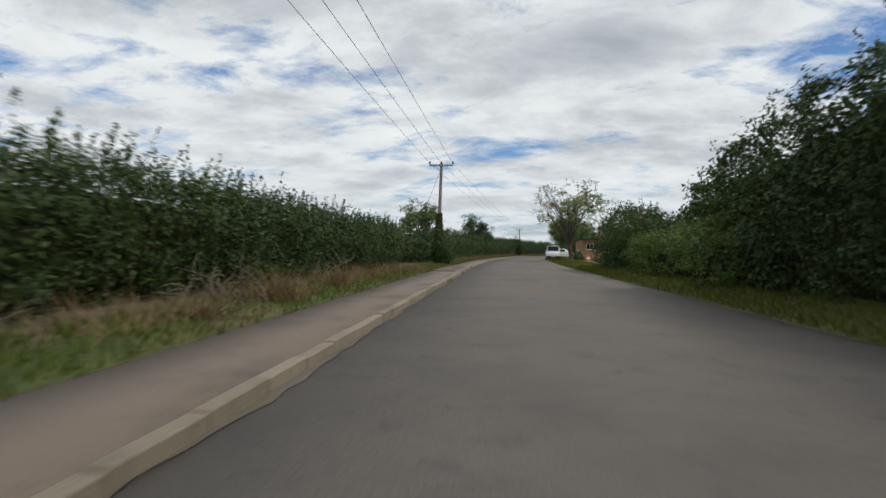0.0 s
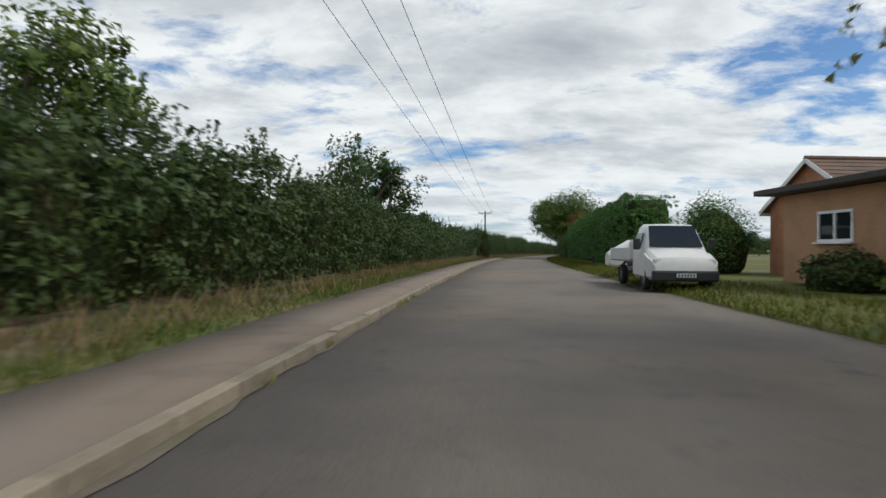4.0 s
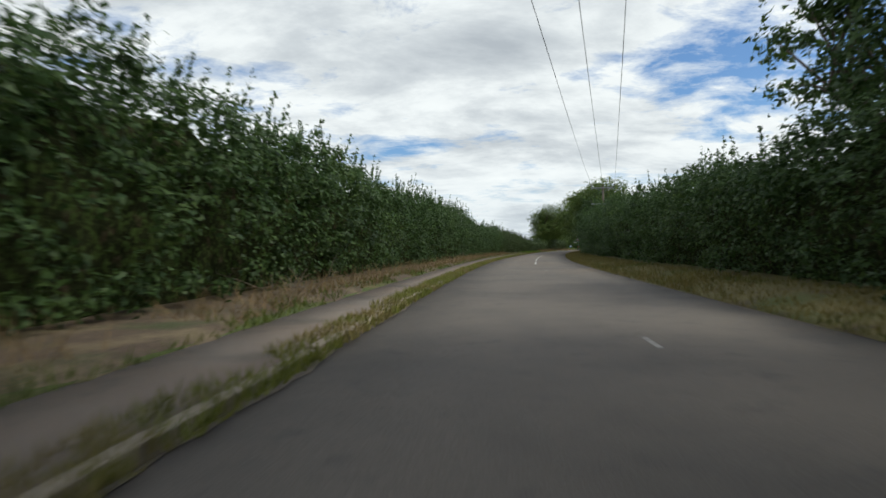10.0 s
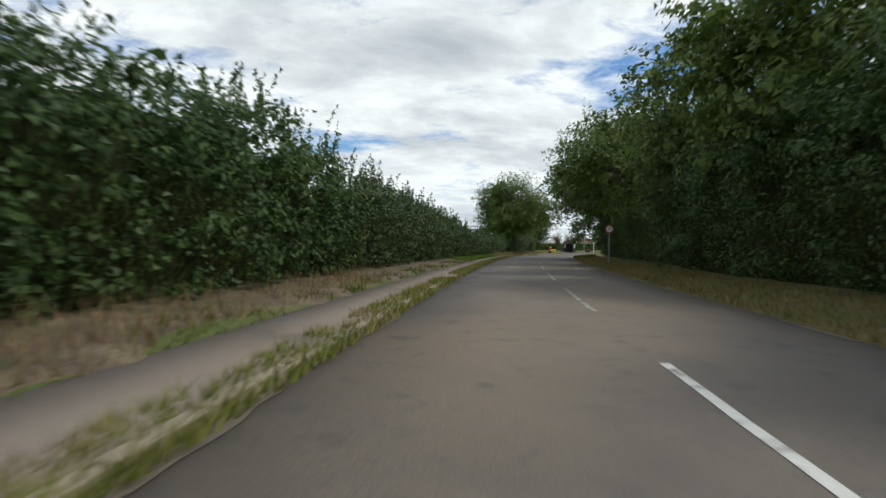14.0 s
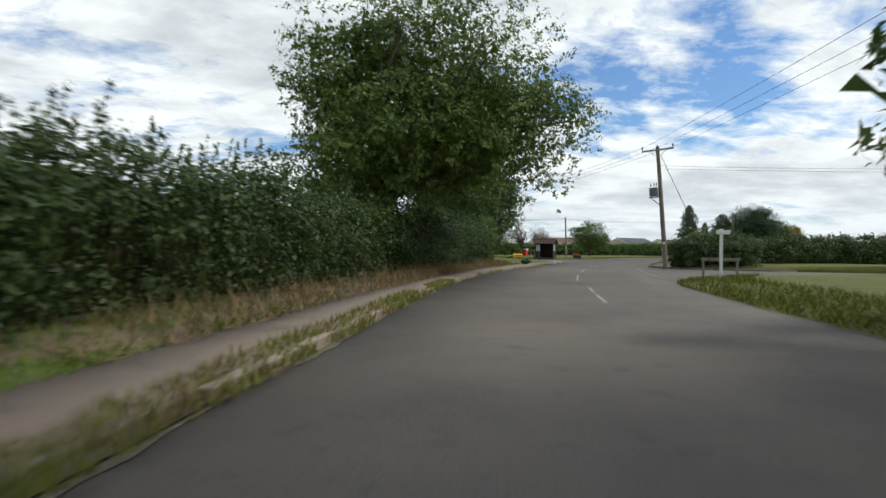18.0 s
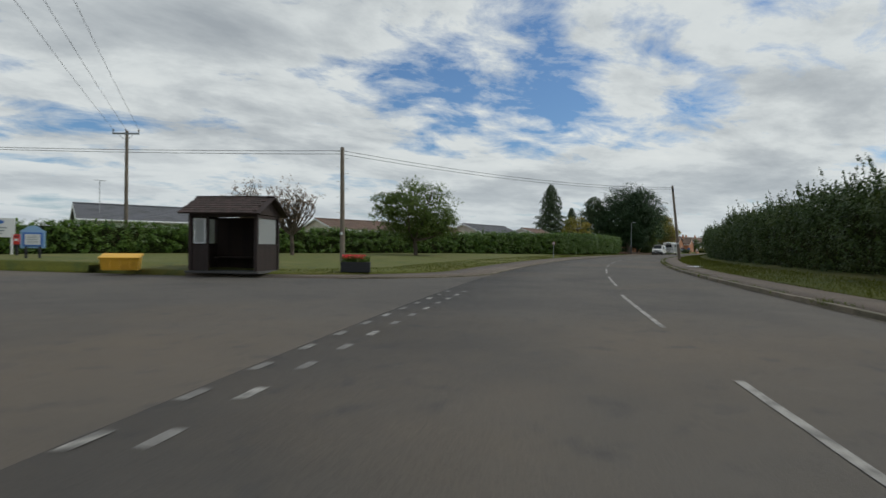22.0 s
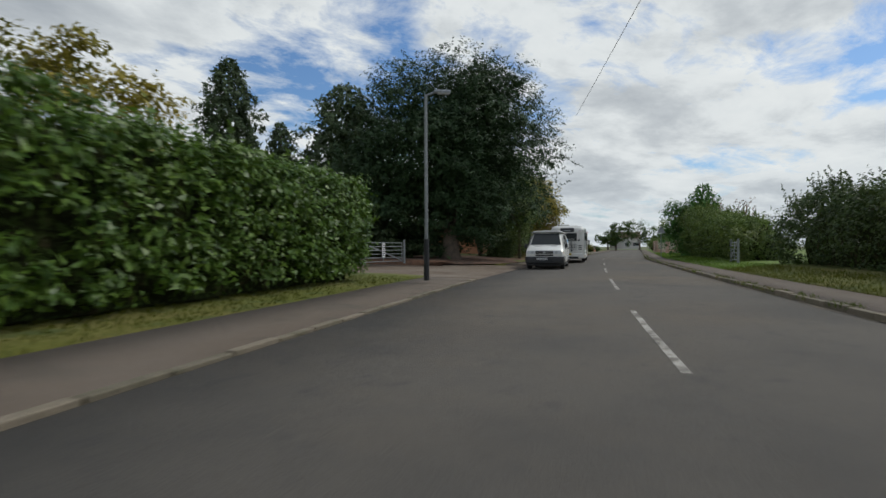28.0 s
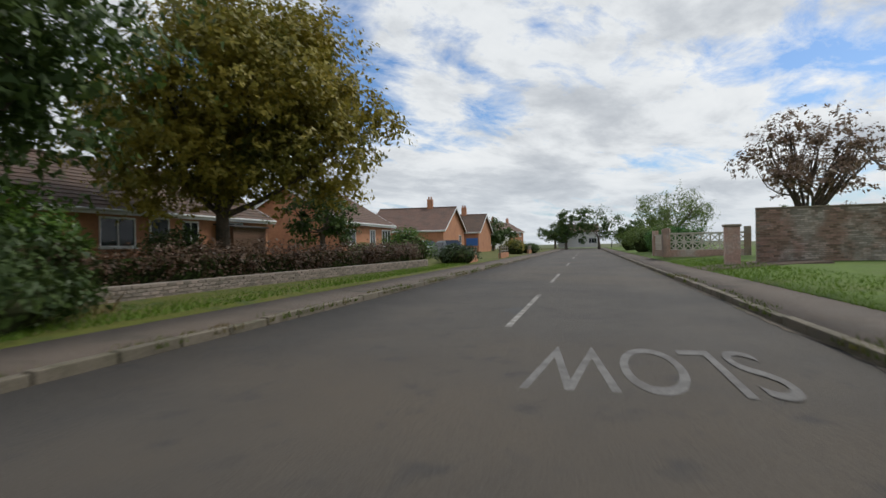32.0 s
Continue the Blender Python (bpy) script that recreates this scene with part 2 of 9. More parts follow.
M["l_oak"] = leaf("oak_leaf", (0.074, 0.122, 0.030), 0.55, 0.36, spots=[((0.105, 0.15, 0.034), 0.4, 0.52, 0.66), ((0.045, 0.078, 0.022), 0.9, 0.54, 0.68)])
M["l_oak2"] = leaf("light_oak_leaf", (0.115, 0.17, 0.036), 0.5, 0.36, spots=[((0.15, 0.19, 0.045), 0.4, 0.52, 0.66), ((0.07, 0.11, 0.028), 0.9, 0.54, 0.68)])
M["l_walnut"] = leaf("walnut_leaf", (0.20, 0.225, 0.07), 0.5)
M["l_con"] = leaf("conifer_spray", (0.068, 0.166, 0.030), 0.5, 0.15, 0.6)
M["l_cyp"] = leaf("cypress_spray", (0.034, 0.067, 0.024), 0.5, 0.1, 0.6)
M["l_fir"] = leaf("fir_spray", (0.070, 0.102, 0.046), 0.4, 0.1, 0.6)
M["l_laurel"] = leaf("laurel_leaf", (0.095, 0.17, 0.024), 0.6, 0.25, 0.4, spots=[((0.12, 0.19, 0.035), 0.6, 0.52, 0.66), ((0.045, 0.10, 0.02), 1.2, 0.54, 0.68)])
M["l_gold"] = leaf("turning_maple_leaf", (0.33, 0.275, 0.045), 0.5, 0.3, 0.5, spots=[((0.13, 0.15, 0.035), 0.22, 0.45, 0.62)])
M["l_copper"] = leaf("dead_brown_leaf", (0.238, 0.109, 0.048), 0.45)
M["l_plum"] = leaf("bronze_leaf", (0.224, 0.152, 0.102), 0.5)
M["l_willow"] = leaf("willow_leaf", (0.140, 0.196, 0.048), 0.4)
M["l_beech"] = leaf("brown_beech_leaf", (0.105, 0.061, 0.034), 0.5, 0.1)
M["flower"] = leaf("geranium_petal", (0.868, 0.087, 0.096), 0.4)
M["straw"] = leaf("dry_stalk", (0.25, 0.175, 0.085), 0.4, 0.1, 0.8)
M["blade"] = leaf("grass_blade", (0.12, 0.155, 0.03), 0.5, 0.3, 0.6, spots=[((0.22, 0.165, 0.07), 0.5, 0.5, 0.66)])
M["blade_dry"] = leaf("dry_grass_blade", (0.22, 0.18, 0.055), 0.5, 0.3, 0.6, spots=[((0.13, 0.145, 0.035), 0.6, 0.5, 0.64)])
M["verge_dry"] = material("dry_verge_grass", (0.16, 0.13, 0.045), 0.95, spots=[((0.10, 0.115, 0.03), 0.5, 0.48, 0.66), ((0.10, 0.07, 0.04), 1.3, 0.54, 0.7)], grain=(30, 0.35), bump=1.0, bump_scale=25, coords="World")
M["blade_lawn"] = leaf("lawn_blade", (0.112, 0.124, 0.014), 0.4, 0.3, 0.6)
M["bark"] = material("bark", (0.13, 0.10, 0.075), 0.95, spots=[((0.075, 0.065, 0.05), 3.0, 0.45, 0.65)], grain=(18, 0.3), bump=1.0, bump_scale=22)
M["pole"] = material("weathered_pole_wood", (0.20, 0.165, 0.125), 0.9, spots=[((0.13, 0.105, 0.08), 1.2, 0.45, 0.65)], grain=(30, 0.25), bump=0.5, bump_scale=40)
M["gatewood"] = material("grey_timber", (0.23, 0.20, 0.155), 0.9, spots=[((0.15, 0.125, 0.095), 2.0, 0.45, 0.65)], grain=(25, 0.25), bump=0.4, bump_scale=40)
M["steel"] = material("galvanised_steel", (0.42, 0.43, 0.43), 0.45, 0.8, grain=(12, 0.15))
M["greysteel"] = material("grey_painted_steel", (0.25, 0.265, 0.265), 0.5, 0.2, grain=(10, 0.15))
M["wire"] = material("cable", (0.045, 0.045, 0.05), 0.6)
M["porcelain"] = material("brown_porcelain", (0.06, 0.04, 0.035), 0.25)
M["brick"] = material("orange_brick", (0.50, 0.235, 0.125), 0.9, spots=[((0.40, 0.18, 0.10), 1.5, 0.45, 0.65)], grain=(9, 0.12), bump=0.4, bump_scale=30)
M["oldbrick"] = material("old_red_brick", (0.42, 0.285, 0.21), 0.92, spots=[((0.46, 0.40, 0.33), 0.7, 0.5, 0.62), ((0.24, 0.19, 0.15), 0.4, 0.52, 0.66)], grain=(14, 0.2), bump=0.6, bump_scale=40, objvar=0.3, coords="World")
M["mortar"] = material("mortar", (0.33, 0.28, 0.23), 0.95, spots=[((0.22, 0.18, 0.145), 1.4, 0.45, 0.65)], grain=(20, 0.2), bump=0.5, bump_scale=50)
M["white"] = material("white_render", (0.74, 0.72, 0.68), 0.85, spots=[((0.62, 0.60, 0.55), 0.8, 0.5, 0.7)], grain=(20, 0.05))
M["cream"] = material("cream_panel", (0.66, 0.61, 0.50), 0.8, spots=[((0.55, 0.50, 0.41), 0.7, 0.5, 0.7)], grain=(15, 0.06))
M["upvc"] = material("white_frame", (0.78, 0.78, 0.76), 0.4)
M["tile_brown"] = material("brown_roof_tile", (0.17, 0.105, 0.075), 0.9, spots=[((0.12, 0.085, 0.065), 1.0, 0.45, 0.65)], grain=(14, 0.25), objvar=0.2, bump=0.5, bump_scale=25)
M["tile_grey"] = material("grey_roof_tile", (0.13, 0.13, 0.14), 0.85, spots=[((0.10, 0.10, 0.10), 0.8, 0.45, 0.65)], grain=(14, 0.2), objvar=0.15)
M["felt"] = material("dark_roof_felt", (0.07, 0.062, 0.056), 0.9, grain=(20, 0.25))
M["shelterwood"] = material("dark_brown_boards", (0.034, 0.021, 0.017), 0.75, spots=[((0.03, 0.02, 0.016), 2.5, 0.45, 0.65)], grain=(25, 0.25), objvar=0.2)
M["shingle"] = material("brown_shingle", (0.055, 0.036, 0.03), 0.9, grain=(25, 0.3), objvar=0.3)
M["fence"] = material("brown_fence", (0.16, 0.095, 0.062), 0.9, grain=(15, 0.2), objvar=0.2)
M["glass"] = material("window_glass", (0.018, 0.022, 0.025), 0.05, spec=0.3)
M["perspex"] = material("scratched_clear_panel", (0.62, 0.64, 0.62), 0.35, transmission=0.6)
M["rubber"] = material("tyre_rubber", (0.022, 0.022, 0.023), 0.85, grain=(30, 0.2))
M["black"] = material("black_plastic", (0.025, 0.026, 0.028), 0.55)
M["carwhite"] = material("white_car_paint", (0.74, 0.73, 0.69), 0.42, spots=[((0.62, 0.60, 0.54), 1.2, 0.55, 0.75)], grain=(6, 0.05), coat=0.2)
M["mhgrey"] = material("motorhome_grey_panel", (0.40, 0.43, 0.44), 0.3, coat=0.4)
M["mhblack"] = material("motorhome_dark_band", (0.03, 0.032, 0.035), 0.25, coat=0.4)
M["mhgold"] = material("motorhome_gold_stripe", (0.50, 0.32, 0.10), 0.35, coat=0.3)
M["alloy"] = material("alloy_wheel", (0.36, 0.36, 0.37), 0.35, 0.9)
M["lampglass"] = material("headlamp_glass", (0.62, 0.64, 0.66), 0.1)
M["redlens"] = material("red_lens", (0.45, 0.02, 0.02), 0.25)
M["amber"] = material("amber_lens", (0.7, 0.25, 0.02), 0.25)
M["plate_y"] = material("yellow_plate", (0.75, 0.55, 0.04), 0.5)
M["plate_w"] = material("white_plate", (0.75, 0.75, 0.72), 0.5)
M["red"] = material("red_paint", (0.55, 0.035, 0.025), 0.45, grain=(8, 0.1))
M["yellow"] = material("yellow_plastic", (0.72, 0.40, 0.03), 0.55, spots=[((0.58, 0.31, 0.03), 2.0, 0.5, 0.7)])
M["orange"] = material("orange_plastic", (0.75, 0.17, 0.03), 0.5)
M["blue"] = material("blue_paint", (0.06, 0.17, 0.48), 0.5)
M["paleblue"] = material("pale_blue_paint", (0.28, 0.45, 0.66), 0.5)
M["signwhite"] = material("white_sign", (0.78, 0.78, 0.77), 0.5)
M["signgrey"] = material("grey_sign_back", (0.32, 0.34, 0.36), 0.5, 0.5)
M["darkbar"] = material("dark_print", (0.04, 0.04, 0.06), 0.7)
M["concrete"] = material("screen_block", (0.62, 0.57, 0.47), 0.9, grain=(20, 0.15))
M["litter"] = material("white_plastic_sheet", (0.7, 0.72, 0.74), 0.5)

M["deadwood"] = material("bleached_dead_wood", (0.215, 0.175, 0.13), 0.9, grain=(20, 0.3), coords="World")

M["mhslate"] = material("motorhome_slate_stripe", (0.12, 0.13, 0.145), 0.3, coat=0.4)
M["mhbronze"] = material("motorhome_bronze_stripe", (0.22, 0.17, 0.11), 0.3, coat=0.4)
M["greyplastic"] = material("grey_plastic_trim", (0.30, 0.30, 0.29), 0.6)
M["chromeglass"] = material("mirror_glass", (0.8, 0.8, 0.8), 0.03, metal=1.0)
M["pavement_village"] = material("village_pavement", (0.135, 0.105, 0.08), 0.92, spots=[((0.085, 0.072, 0.055), 0.8, 0.5, 0.7), ((0.155, 0.125, 0.10), 0.25, 0.5, 0.7)], grain=(80, 0.22), bump=0.5, bump_scale=120, coords="World")

M["kerb_old"] = material("mossy_kerb_concrete", (0.19, 0.16, 0.115), 0.92, spots=[((0.11, 0.10, 0.06), 2.0, 0.48, 0.68)], grain=(40, 0.25), bump=0.4, bump_scale=90, objvar=0.2, coords="World")

M["paint_mid"] = material("half_worn_road_paint", (0.40, 0.375, 0.33), 0.85, spots=[((0.14, 0.125, 0.105), 3.5, 0.42, 0.58)], grain=(40, 0.25), coords="World")

M["lush"] = material("lush_grass", (0.115, 0.175, 0.024), 0.95, spots=[((0.15, 0.16, 0.04), 0.4, 0.5, 0.7), ((0.08, 0.13, 0.02), 1.6, 0.5, 0.7)], grain=(25, 0.3), bump=1.0, bump_scale=25, coords="World")
M["blade_lush"] = leaf("lush_blade", (0.145, 0.235, 0.03), 0.4, 0.3, 0.6)
M["litter_soil"] = material("leaf_litter_soil", (0.13, 0.072, 0.045), 0.95, spots=[((0.19, 0.10, 0.06), 1.5, 0.48, 0.62), ((0.06, 0.042, 0.03), 0.7, 0.5, 0.66)], grain=(22, 0.4), bump=1.0, bump_scale=20, coords="World")
M["blade_kerb"] = leaf("kerb_grass_blade", (0.21, 0.225, 0.05), 0.5, 0.3, 0.6, spots=[((0.30, 0.23, 0.10), 0.5, 0.48, 0.62)])

M["stickerback"] = material("sticker_backing", (0.56, 0.60, 0.64), 0.5)
M["tanboard"] = material("tan_painted_board", (0.50, 0.27, 0.15), 0.8, spots=[((0.40, 0.24, 0.13), 1.5, 0.45, 0.65)], grain=(18, 0.15), objvar=0.12)

# ---- mesh helpers ----
def part(name, bm, mat, parent=None, label="", smooth=False):
    me = bpy.data.meshes.new(name)
    if smooth:
        for f in bm.faces:
            f.smooth = True
    bm.normal_update()
    bm.to_mesh(me)
    bm.free()
    if smooth:
        me.set_sharp_from_angle(angle=radians(38))
    me.materials.append(M[mat] if isinstance(mat, str) else mat)
    ob = new(name, me)
    ob.parent = parent
    if label:
        tagged(ob, label)
    return ob


def shared(name, me, parent, m):
    ob = new(name, me)
    ob.parent = parent
    ob.matrix_local = m
    return ob


def thing(name, label, category, m=None, group="", kind=""):
    ob = new(name)
    ob.matrix_world = m if m is not None else Matrix()
    return tagged(ob, label, category, group, kind)


def box(bm, sx, sy, sz, cx=0, cy=0, cz=0, bevel=0.0, rot=None, seg=2):
    """A box of that size whose middle is at (cx, cy, cz)."""
    m = Matrix.Translation((cx, cy, cz))
    if rot is not None:
        m = m @ rot
    g = bmesh.ops.create_cube(bm, size=1.0, matrix=m @ Matrix.Diagonal((sx, sy, sz, 1)))
    if bevel:
        es = {e for v in g["verts"] for e in v.link_edges}
        bmesh.ops.bevel(bm, geom=list(es), offset=bevel, segments=seg, affect="EDGES", profile=0.5)
    return bm


def rotz(d):
    return Matrix.Rotation(radians(d), 4, "Z")


def rotx(d):
    return Matrix.Rotation(radians(d), 4, "X")


def roty(d):
    return Matrix.Rotation(radians(d), 4, "Y")


def boxed(*a, **k):
    return box(bmesh.new(), *a, **k)


def rod(bm, a, b, r0, r1=None, seg=8):
    """A round bar from a to b, tapered from r0 to r1."""
    a, b = Vector(a), Vector(b)
    d = b - a
    q = d.to_track_quat("Z", "Y").to_matrix().to_4x4()
    bmesh.ops.create_cone(bm, cap_ends=True, segments=seg, radius1=r0, radius2=r0 if r1 is None else r1, depth=d.length, matrix=Matrix.Translation((a + b) / 2) @ q)
    return bm


def rodded(*a, **k):
    return rod(bmesh.new(), *a, **k)


def extruded(points, depth, bevel=0.0):
    """A flat outline in x and z, pushed out along y by depth, centred on y = 0."""
    bm = bmesh.new()
    vs = [bm.verts.new((x, -depth / 2, z)) for x, z in points]
    f = bm.faces.new(vs)
    r = bmesh.ops.extrude_face_region(bm, geom=[f])
    bmesh.ops.translate(bm, verts=[v for v in r["geom"] if isinstance(v, bmesh.types.BMVert)], vec=(0, depth, 0))
    bmesh.ops.recalc_face_normals(bm, faces=bm.faces)
    if bevel:
        bmesh.ops.bevel(bm, geom=list(bm.edges), offset=bevel, segments=2, affect="EDGES")
    return bm


def raw(name, verts, faces, mat, parent=None, label="", smooth=False):
    """A mesh from arrays of corners and of quads."""
    verts, faces = np.asarray(verts, np.float32), np.asarray(faces, np.int32)
    me = bpy.data.meshes.new(name)
    k = faces.shape[1]
    me.vertices.add(len(verts))
    me.vertices.foreach_set("co", verts.ravel())
    me.loops.add(faces.size)
    me.loops.foreach_set("vertex_index", faces.ravel())
    me.polygons.add(len(faces))
    me.polygons.foreach_set("loop_start", np.arange(len(faces), dtype=np.int32) * k)
    me.update(calc_edges=True)
    if smooth:
        me.polygons.foreach_set("use_smooth", np.ones(len(faces), bool))
    me.materials.append(M[mat] if isinstance(mat, str) else mat)
    ob = new(name, me)
    ob.parent = parent
    if label:
        tagged(ob, label)
    return ob


# ---- the road's line ----
def line_table(pts):
    q = np.array(pts, float)
    q = np.concatenate([[2 * q[0] - q[1]], q, [2 * q[-1] - q[-2]]])
    out = []
    for i in range(1, len(q) - 2):
        a, b, c, d = q[i - 1:i + 3]
        for k in np.arange(0, 1, 0.05):
            out.append(0.5 * (2 * b + (c - a) * k + (2 * a - 5 * b + 4 * c - d) * k * k + (3 * b - a - 3 * c + d) * k ** 3))
    out.append(q[-2])
    out = np.array(out)
    arc = np.concatenate([[0], np.cumsum(np.hypot(*np.diff(out, axis=0).T))])
    return out, arc


LINE, ARC = line_table(CENTRE)
ARC = ARC - ARC[np.argmin(np.hypot(*(LINE - np.array(CENTRE[3])).T))]
WAY = np.gradient(LINE, axis=0)
WAY /= np.hypot(*WAY.T)[:, None]


def rd(s, u, z=0.0):
    """World places at s metres along the road and u metres to the right of its middle."""
    s, u = np.asarray(s, float), np.asarray(u, float)
    x, y = np.interp(s, ARC, LINE[:, 0]), np.interp(s, ARC, LINE[:, 1])
    tx, ty = np.interp(s, ARC, WAY[:, 0]), np.interp(s, ARC, WAY[:, 1])
    return np.stack([x + u * ty, y - u * tx, np.broadcast_to(np.asarray(z, float), x.shape) + 0 * x], -1)


def rdv(s, u, z=0.0):
    return Vector(rd(s, u, z).tolist())


def heading(s):
    """Degrees by which the road's way is turned from +y, to the left."""
    return math.degrees(math.atan2(-np.interp(s, ARC, WAY[:, 0]), np.interp(s, ARC, WAY[:, 1])))


def on_road(s, u, z=0.0, turn=0.0):
    """A pose beside the road: local +y runs along it, +x to its right."""
    p = rdv(s, u, z)
    return pose(p.x, p.y, p.z, 0, 0, heading(s) + turn)


HALF_S = [-60, 0, 50, 98, 130, 195, 285, 307, 326, 365, 425, 470, 620]
HALF_W = [3.8, 3.8, 3.75, 3.55, 3.5, 3.4, 3.45, 3.6, 3.8, 3.75, 3.9, 3.72, 3.72]


def shoulder(s):
    """Half the width of the ground kept clear for the road; the hedges stand back from it."""
    return np.interp(s, HALF_S, HALF_W)


LEFT_S = [-60, 0, 12, 55, 100, 150, 198, 230, 262, 275, 289, 303, 318, 334, 365, 400, 436, 449, 462, 476, 620]
LEFT_W = [3.7, 3.75, 3.9, 4.08, 3.88, 3.65, 3.78, 3.72, 3.9, 4.13, 4.4, 4.95, 4.88, 4.85, 5.1, 4.85, 4.5, 4.5, 4.1, 3.6, 3.55]
RIGHT_S = [-60, 0, 55, 103, 150, 200, 232, 278, 294, 310, 322, 337, 370, 440, 480, 620]
RIGHT_W = [3.0, 2.95, 2.9, 2.7, 2.65, 2.42, 2.6, 2.95, 2.75, 2.9, 3.15, 3.28, 3.18, 3.45, 3.62, 3.65]


def half(s):
    """From the line to the road's right edge."""
    return np.interp(s, RIGHT_S, RIGHT_W)


def half_left(s):
    """From the line to the road's left edge."""
    return np.interp(s, LEFT_S, LEFT_W)


def strip(name, s0, s1, rails, mat, label, category="ground", step=2.0, wobble=0.0, parent=None):
    """A swept sheet: rails are pairs (u, z), each a number or a function of s."""
    ss = np.arange(s0, s1 + step * 0.5, step)
    ss[-1] = s1
    cols = []
    for k, (u, z) in enumerate(rails):
        uu = u(ss) if callable(u) else np.full(len(ss), float(u))
        zz = z(ss) if callable(z) else np.full(len(ss), float(z))
        if wobble and 0 < k < len(rails) - 1:
            zz = zz + np.array([noise.noise((a * 0.23, b * 0.4, 3.3)) for a, b in zip(ss, uu)]) * wobble
        cols.append(rd(ss, uu, zz))
    v = np.stack(cols, 1)
    first, last = v[:1].copy(), v[-1:].copy()
    first[..., 2], last[..., 2] = np.minimum(first[..., 2], -0.13), np.minimum(last[..., 2], -0.13)
    v = np.concatenate([first, v, last])
    n, k = v.shape[:2]
    idx = np.arange(n * k).reshape(n, k)
    f = np.stack([idx[:-1, :-1], idx[:-1, 1:], idx[1:, 1:], idx[1:, :-1]], -1).reshape(-1, 4)
    flat = v.reshape(-1, 3)
    q = flat[f[len(f) // 2]]
    if np.cross(q[1] - q[0], q[2] - q[1])[2] < 0:
        f = f[:, ::-1]
    ob = raw(name, flat, f, mat, parent, smooth=False)
    if parent is None:
        tagged(ob, label, category, kind="structure")
    return ob


# ---- foliage ----
rng = np.random.default_rng(7)


def leaf_mesh(c, size, out=None, ratio=0.55, droop=0.0, spread=1.0, tri=False):
    """Quads like small folded leaves at the places c, facing roughly along out."""
    n = len(c)
    size = np.broadcast_to(np.asarray(size, float), (n,)) * rng.uniform(0.65, 1.3, n)
    nrm = rng.normal(size=(n, 3)) * spread
    if out is not None:
        nrm = nrm * 0.75 + out
    nrm[:, 2] += 0.35
    nrm /= np.linalg.norm(nrm, axis=1)[:, None] + 1e-9
    d = rng.normal(size=(n, 3))
    d[:, 2] -= droop
    d -= nrm * (d * nrm).sum(1)[:, None]
    d /= np.linalg.norm(d, axis=1)[:, None] + 1e-9
    b = np.cross(nrm, d)
    h = size[:, None]
    if tri:
        v = np.stack([c - d * h * 0.5 + b * h * ratio * 0.45, c - d * h * 0.3 - b * h * ratio * 0.55, c + d * h * 0.6], 1)
        return v.reshape(-1, 3), np.arange(n * 3).reshape(n, 3)
    v = np.stack([c - d * h * 0.5, c + b * h * ratio * 0.5 + d * h * 0.05 + nrm * h * 0.08, c + d * h * 0.5 - nrm * h * 0.1, c - b * h * ratio * 0.5 + d * h * 0.05 + nrm * h * 0.08], 1)
    f = np.arange(n * 4).reshape(n, 4)
    return v.reshape(-1, 3), f


def joined(parts):
    vs, fs, o = [], [], 0
    for v, f in parts:
        vs.append(v)
        fs.append(f + o)
        o += len(v)
    return np.concatenate(vs), np.concatenate(fs)


def stalks(base, top, w, tri=False):
    """Thin upright crossed ribbons from base to top."""
    n = len(base)
    a = rng.uniform(0, math.pi, n)
    side = np.stack([np.cos(a), np.sin(a), 0 * a], 1) * np.asarray(w)[..., None] if np.ndim(w) else np.stack([np.cos(a), np.sin(a), 0 * a], 1) * w
    if tri:
        return np.stack([base - side, base + side, top], 1).reshape(-1, 3), np.arange(n * 3).reshape(n, 3)
    v = np.stack([base - side, base + side, top + side * 0.3, top - side * 0.3], 1)
    return v.reshape(-1, 3), np.arange(n * 4).reshape(n, 4)


def lumpy(a, b, seed, amp):
    """Smooth bumps at two scales over two coordinates."""
    return np.array([noise.noise((x, y, seed)) + 0.5 * noise.noise((x * 2.3, y * 2.3, seed + 9)) for x, y in zip(a, b)]) * amp


def lobes(length, seed, wide):
    """A scalloped line: 1 in the middle of each bush of a hedge, 0 where two meet."""
    r = random.Random(seed)
    mid, wid, a = [], [], -wide
    while a < length + wide:
        w = wide * r.uniform(0.6, 1.5)
        mid.append(a + w / 2)
        wid.append(w * 0.62)
        a += w * 0.85
    mid, wid = np.array(mid), np.array(wid)
    tall = np.array([r.uniform(0.45, 1.0) for _ in mid])

    def line(a):
        a = np.asarray(a, float)
        q = 1 - ((a[:, None] - mid) / wid) ** 2
        return np.clip((q * tall).max(1), 0, 1)
    return line


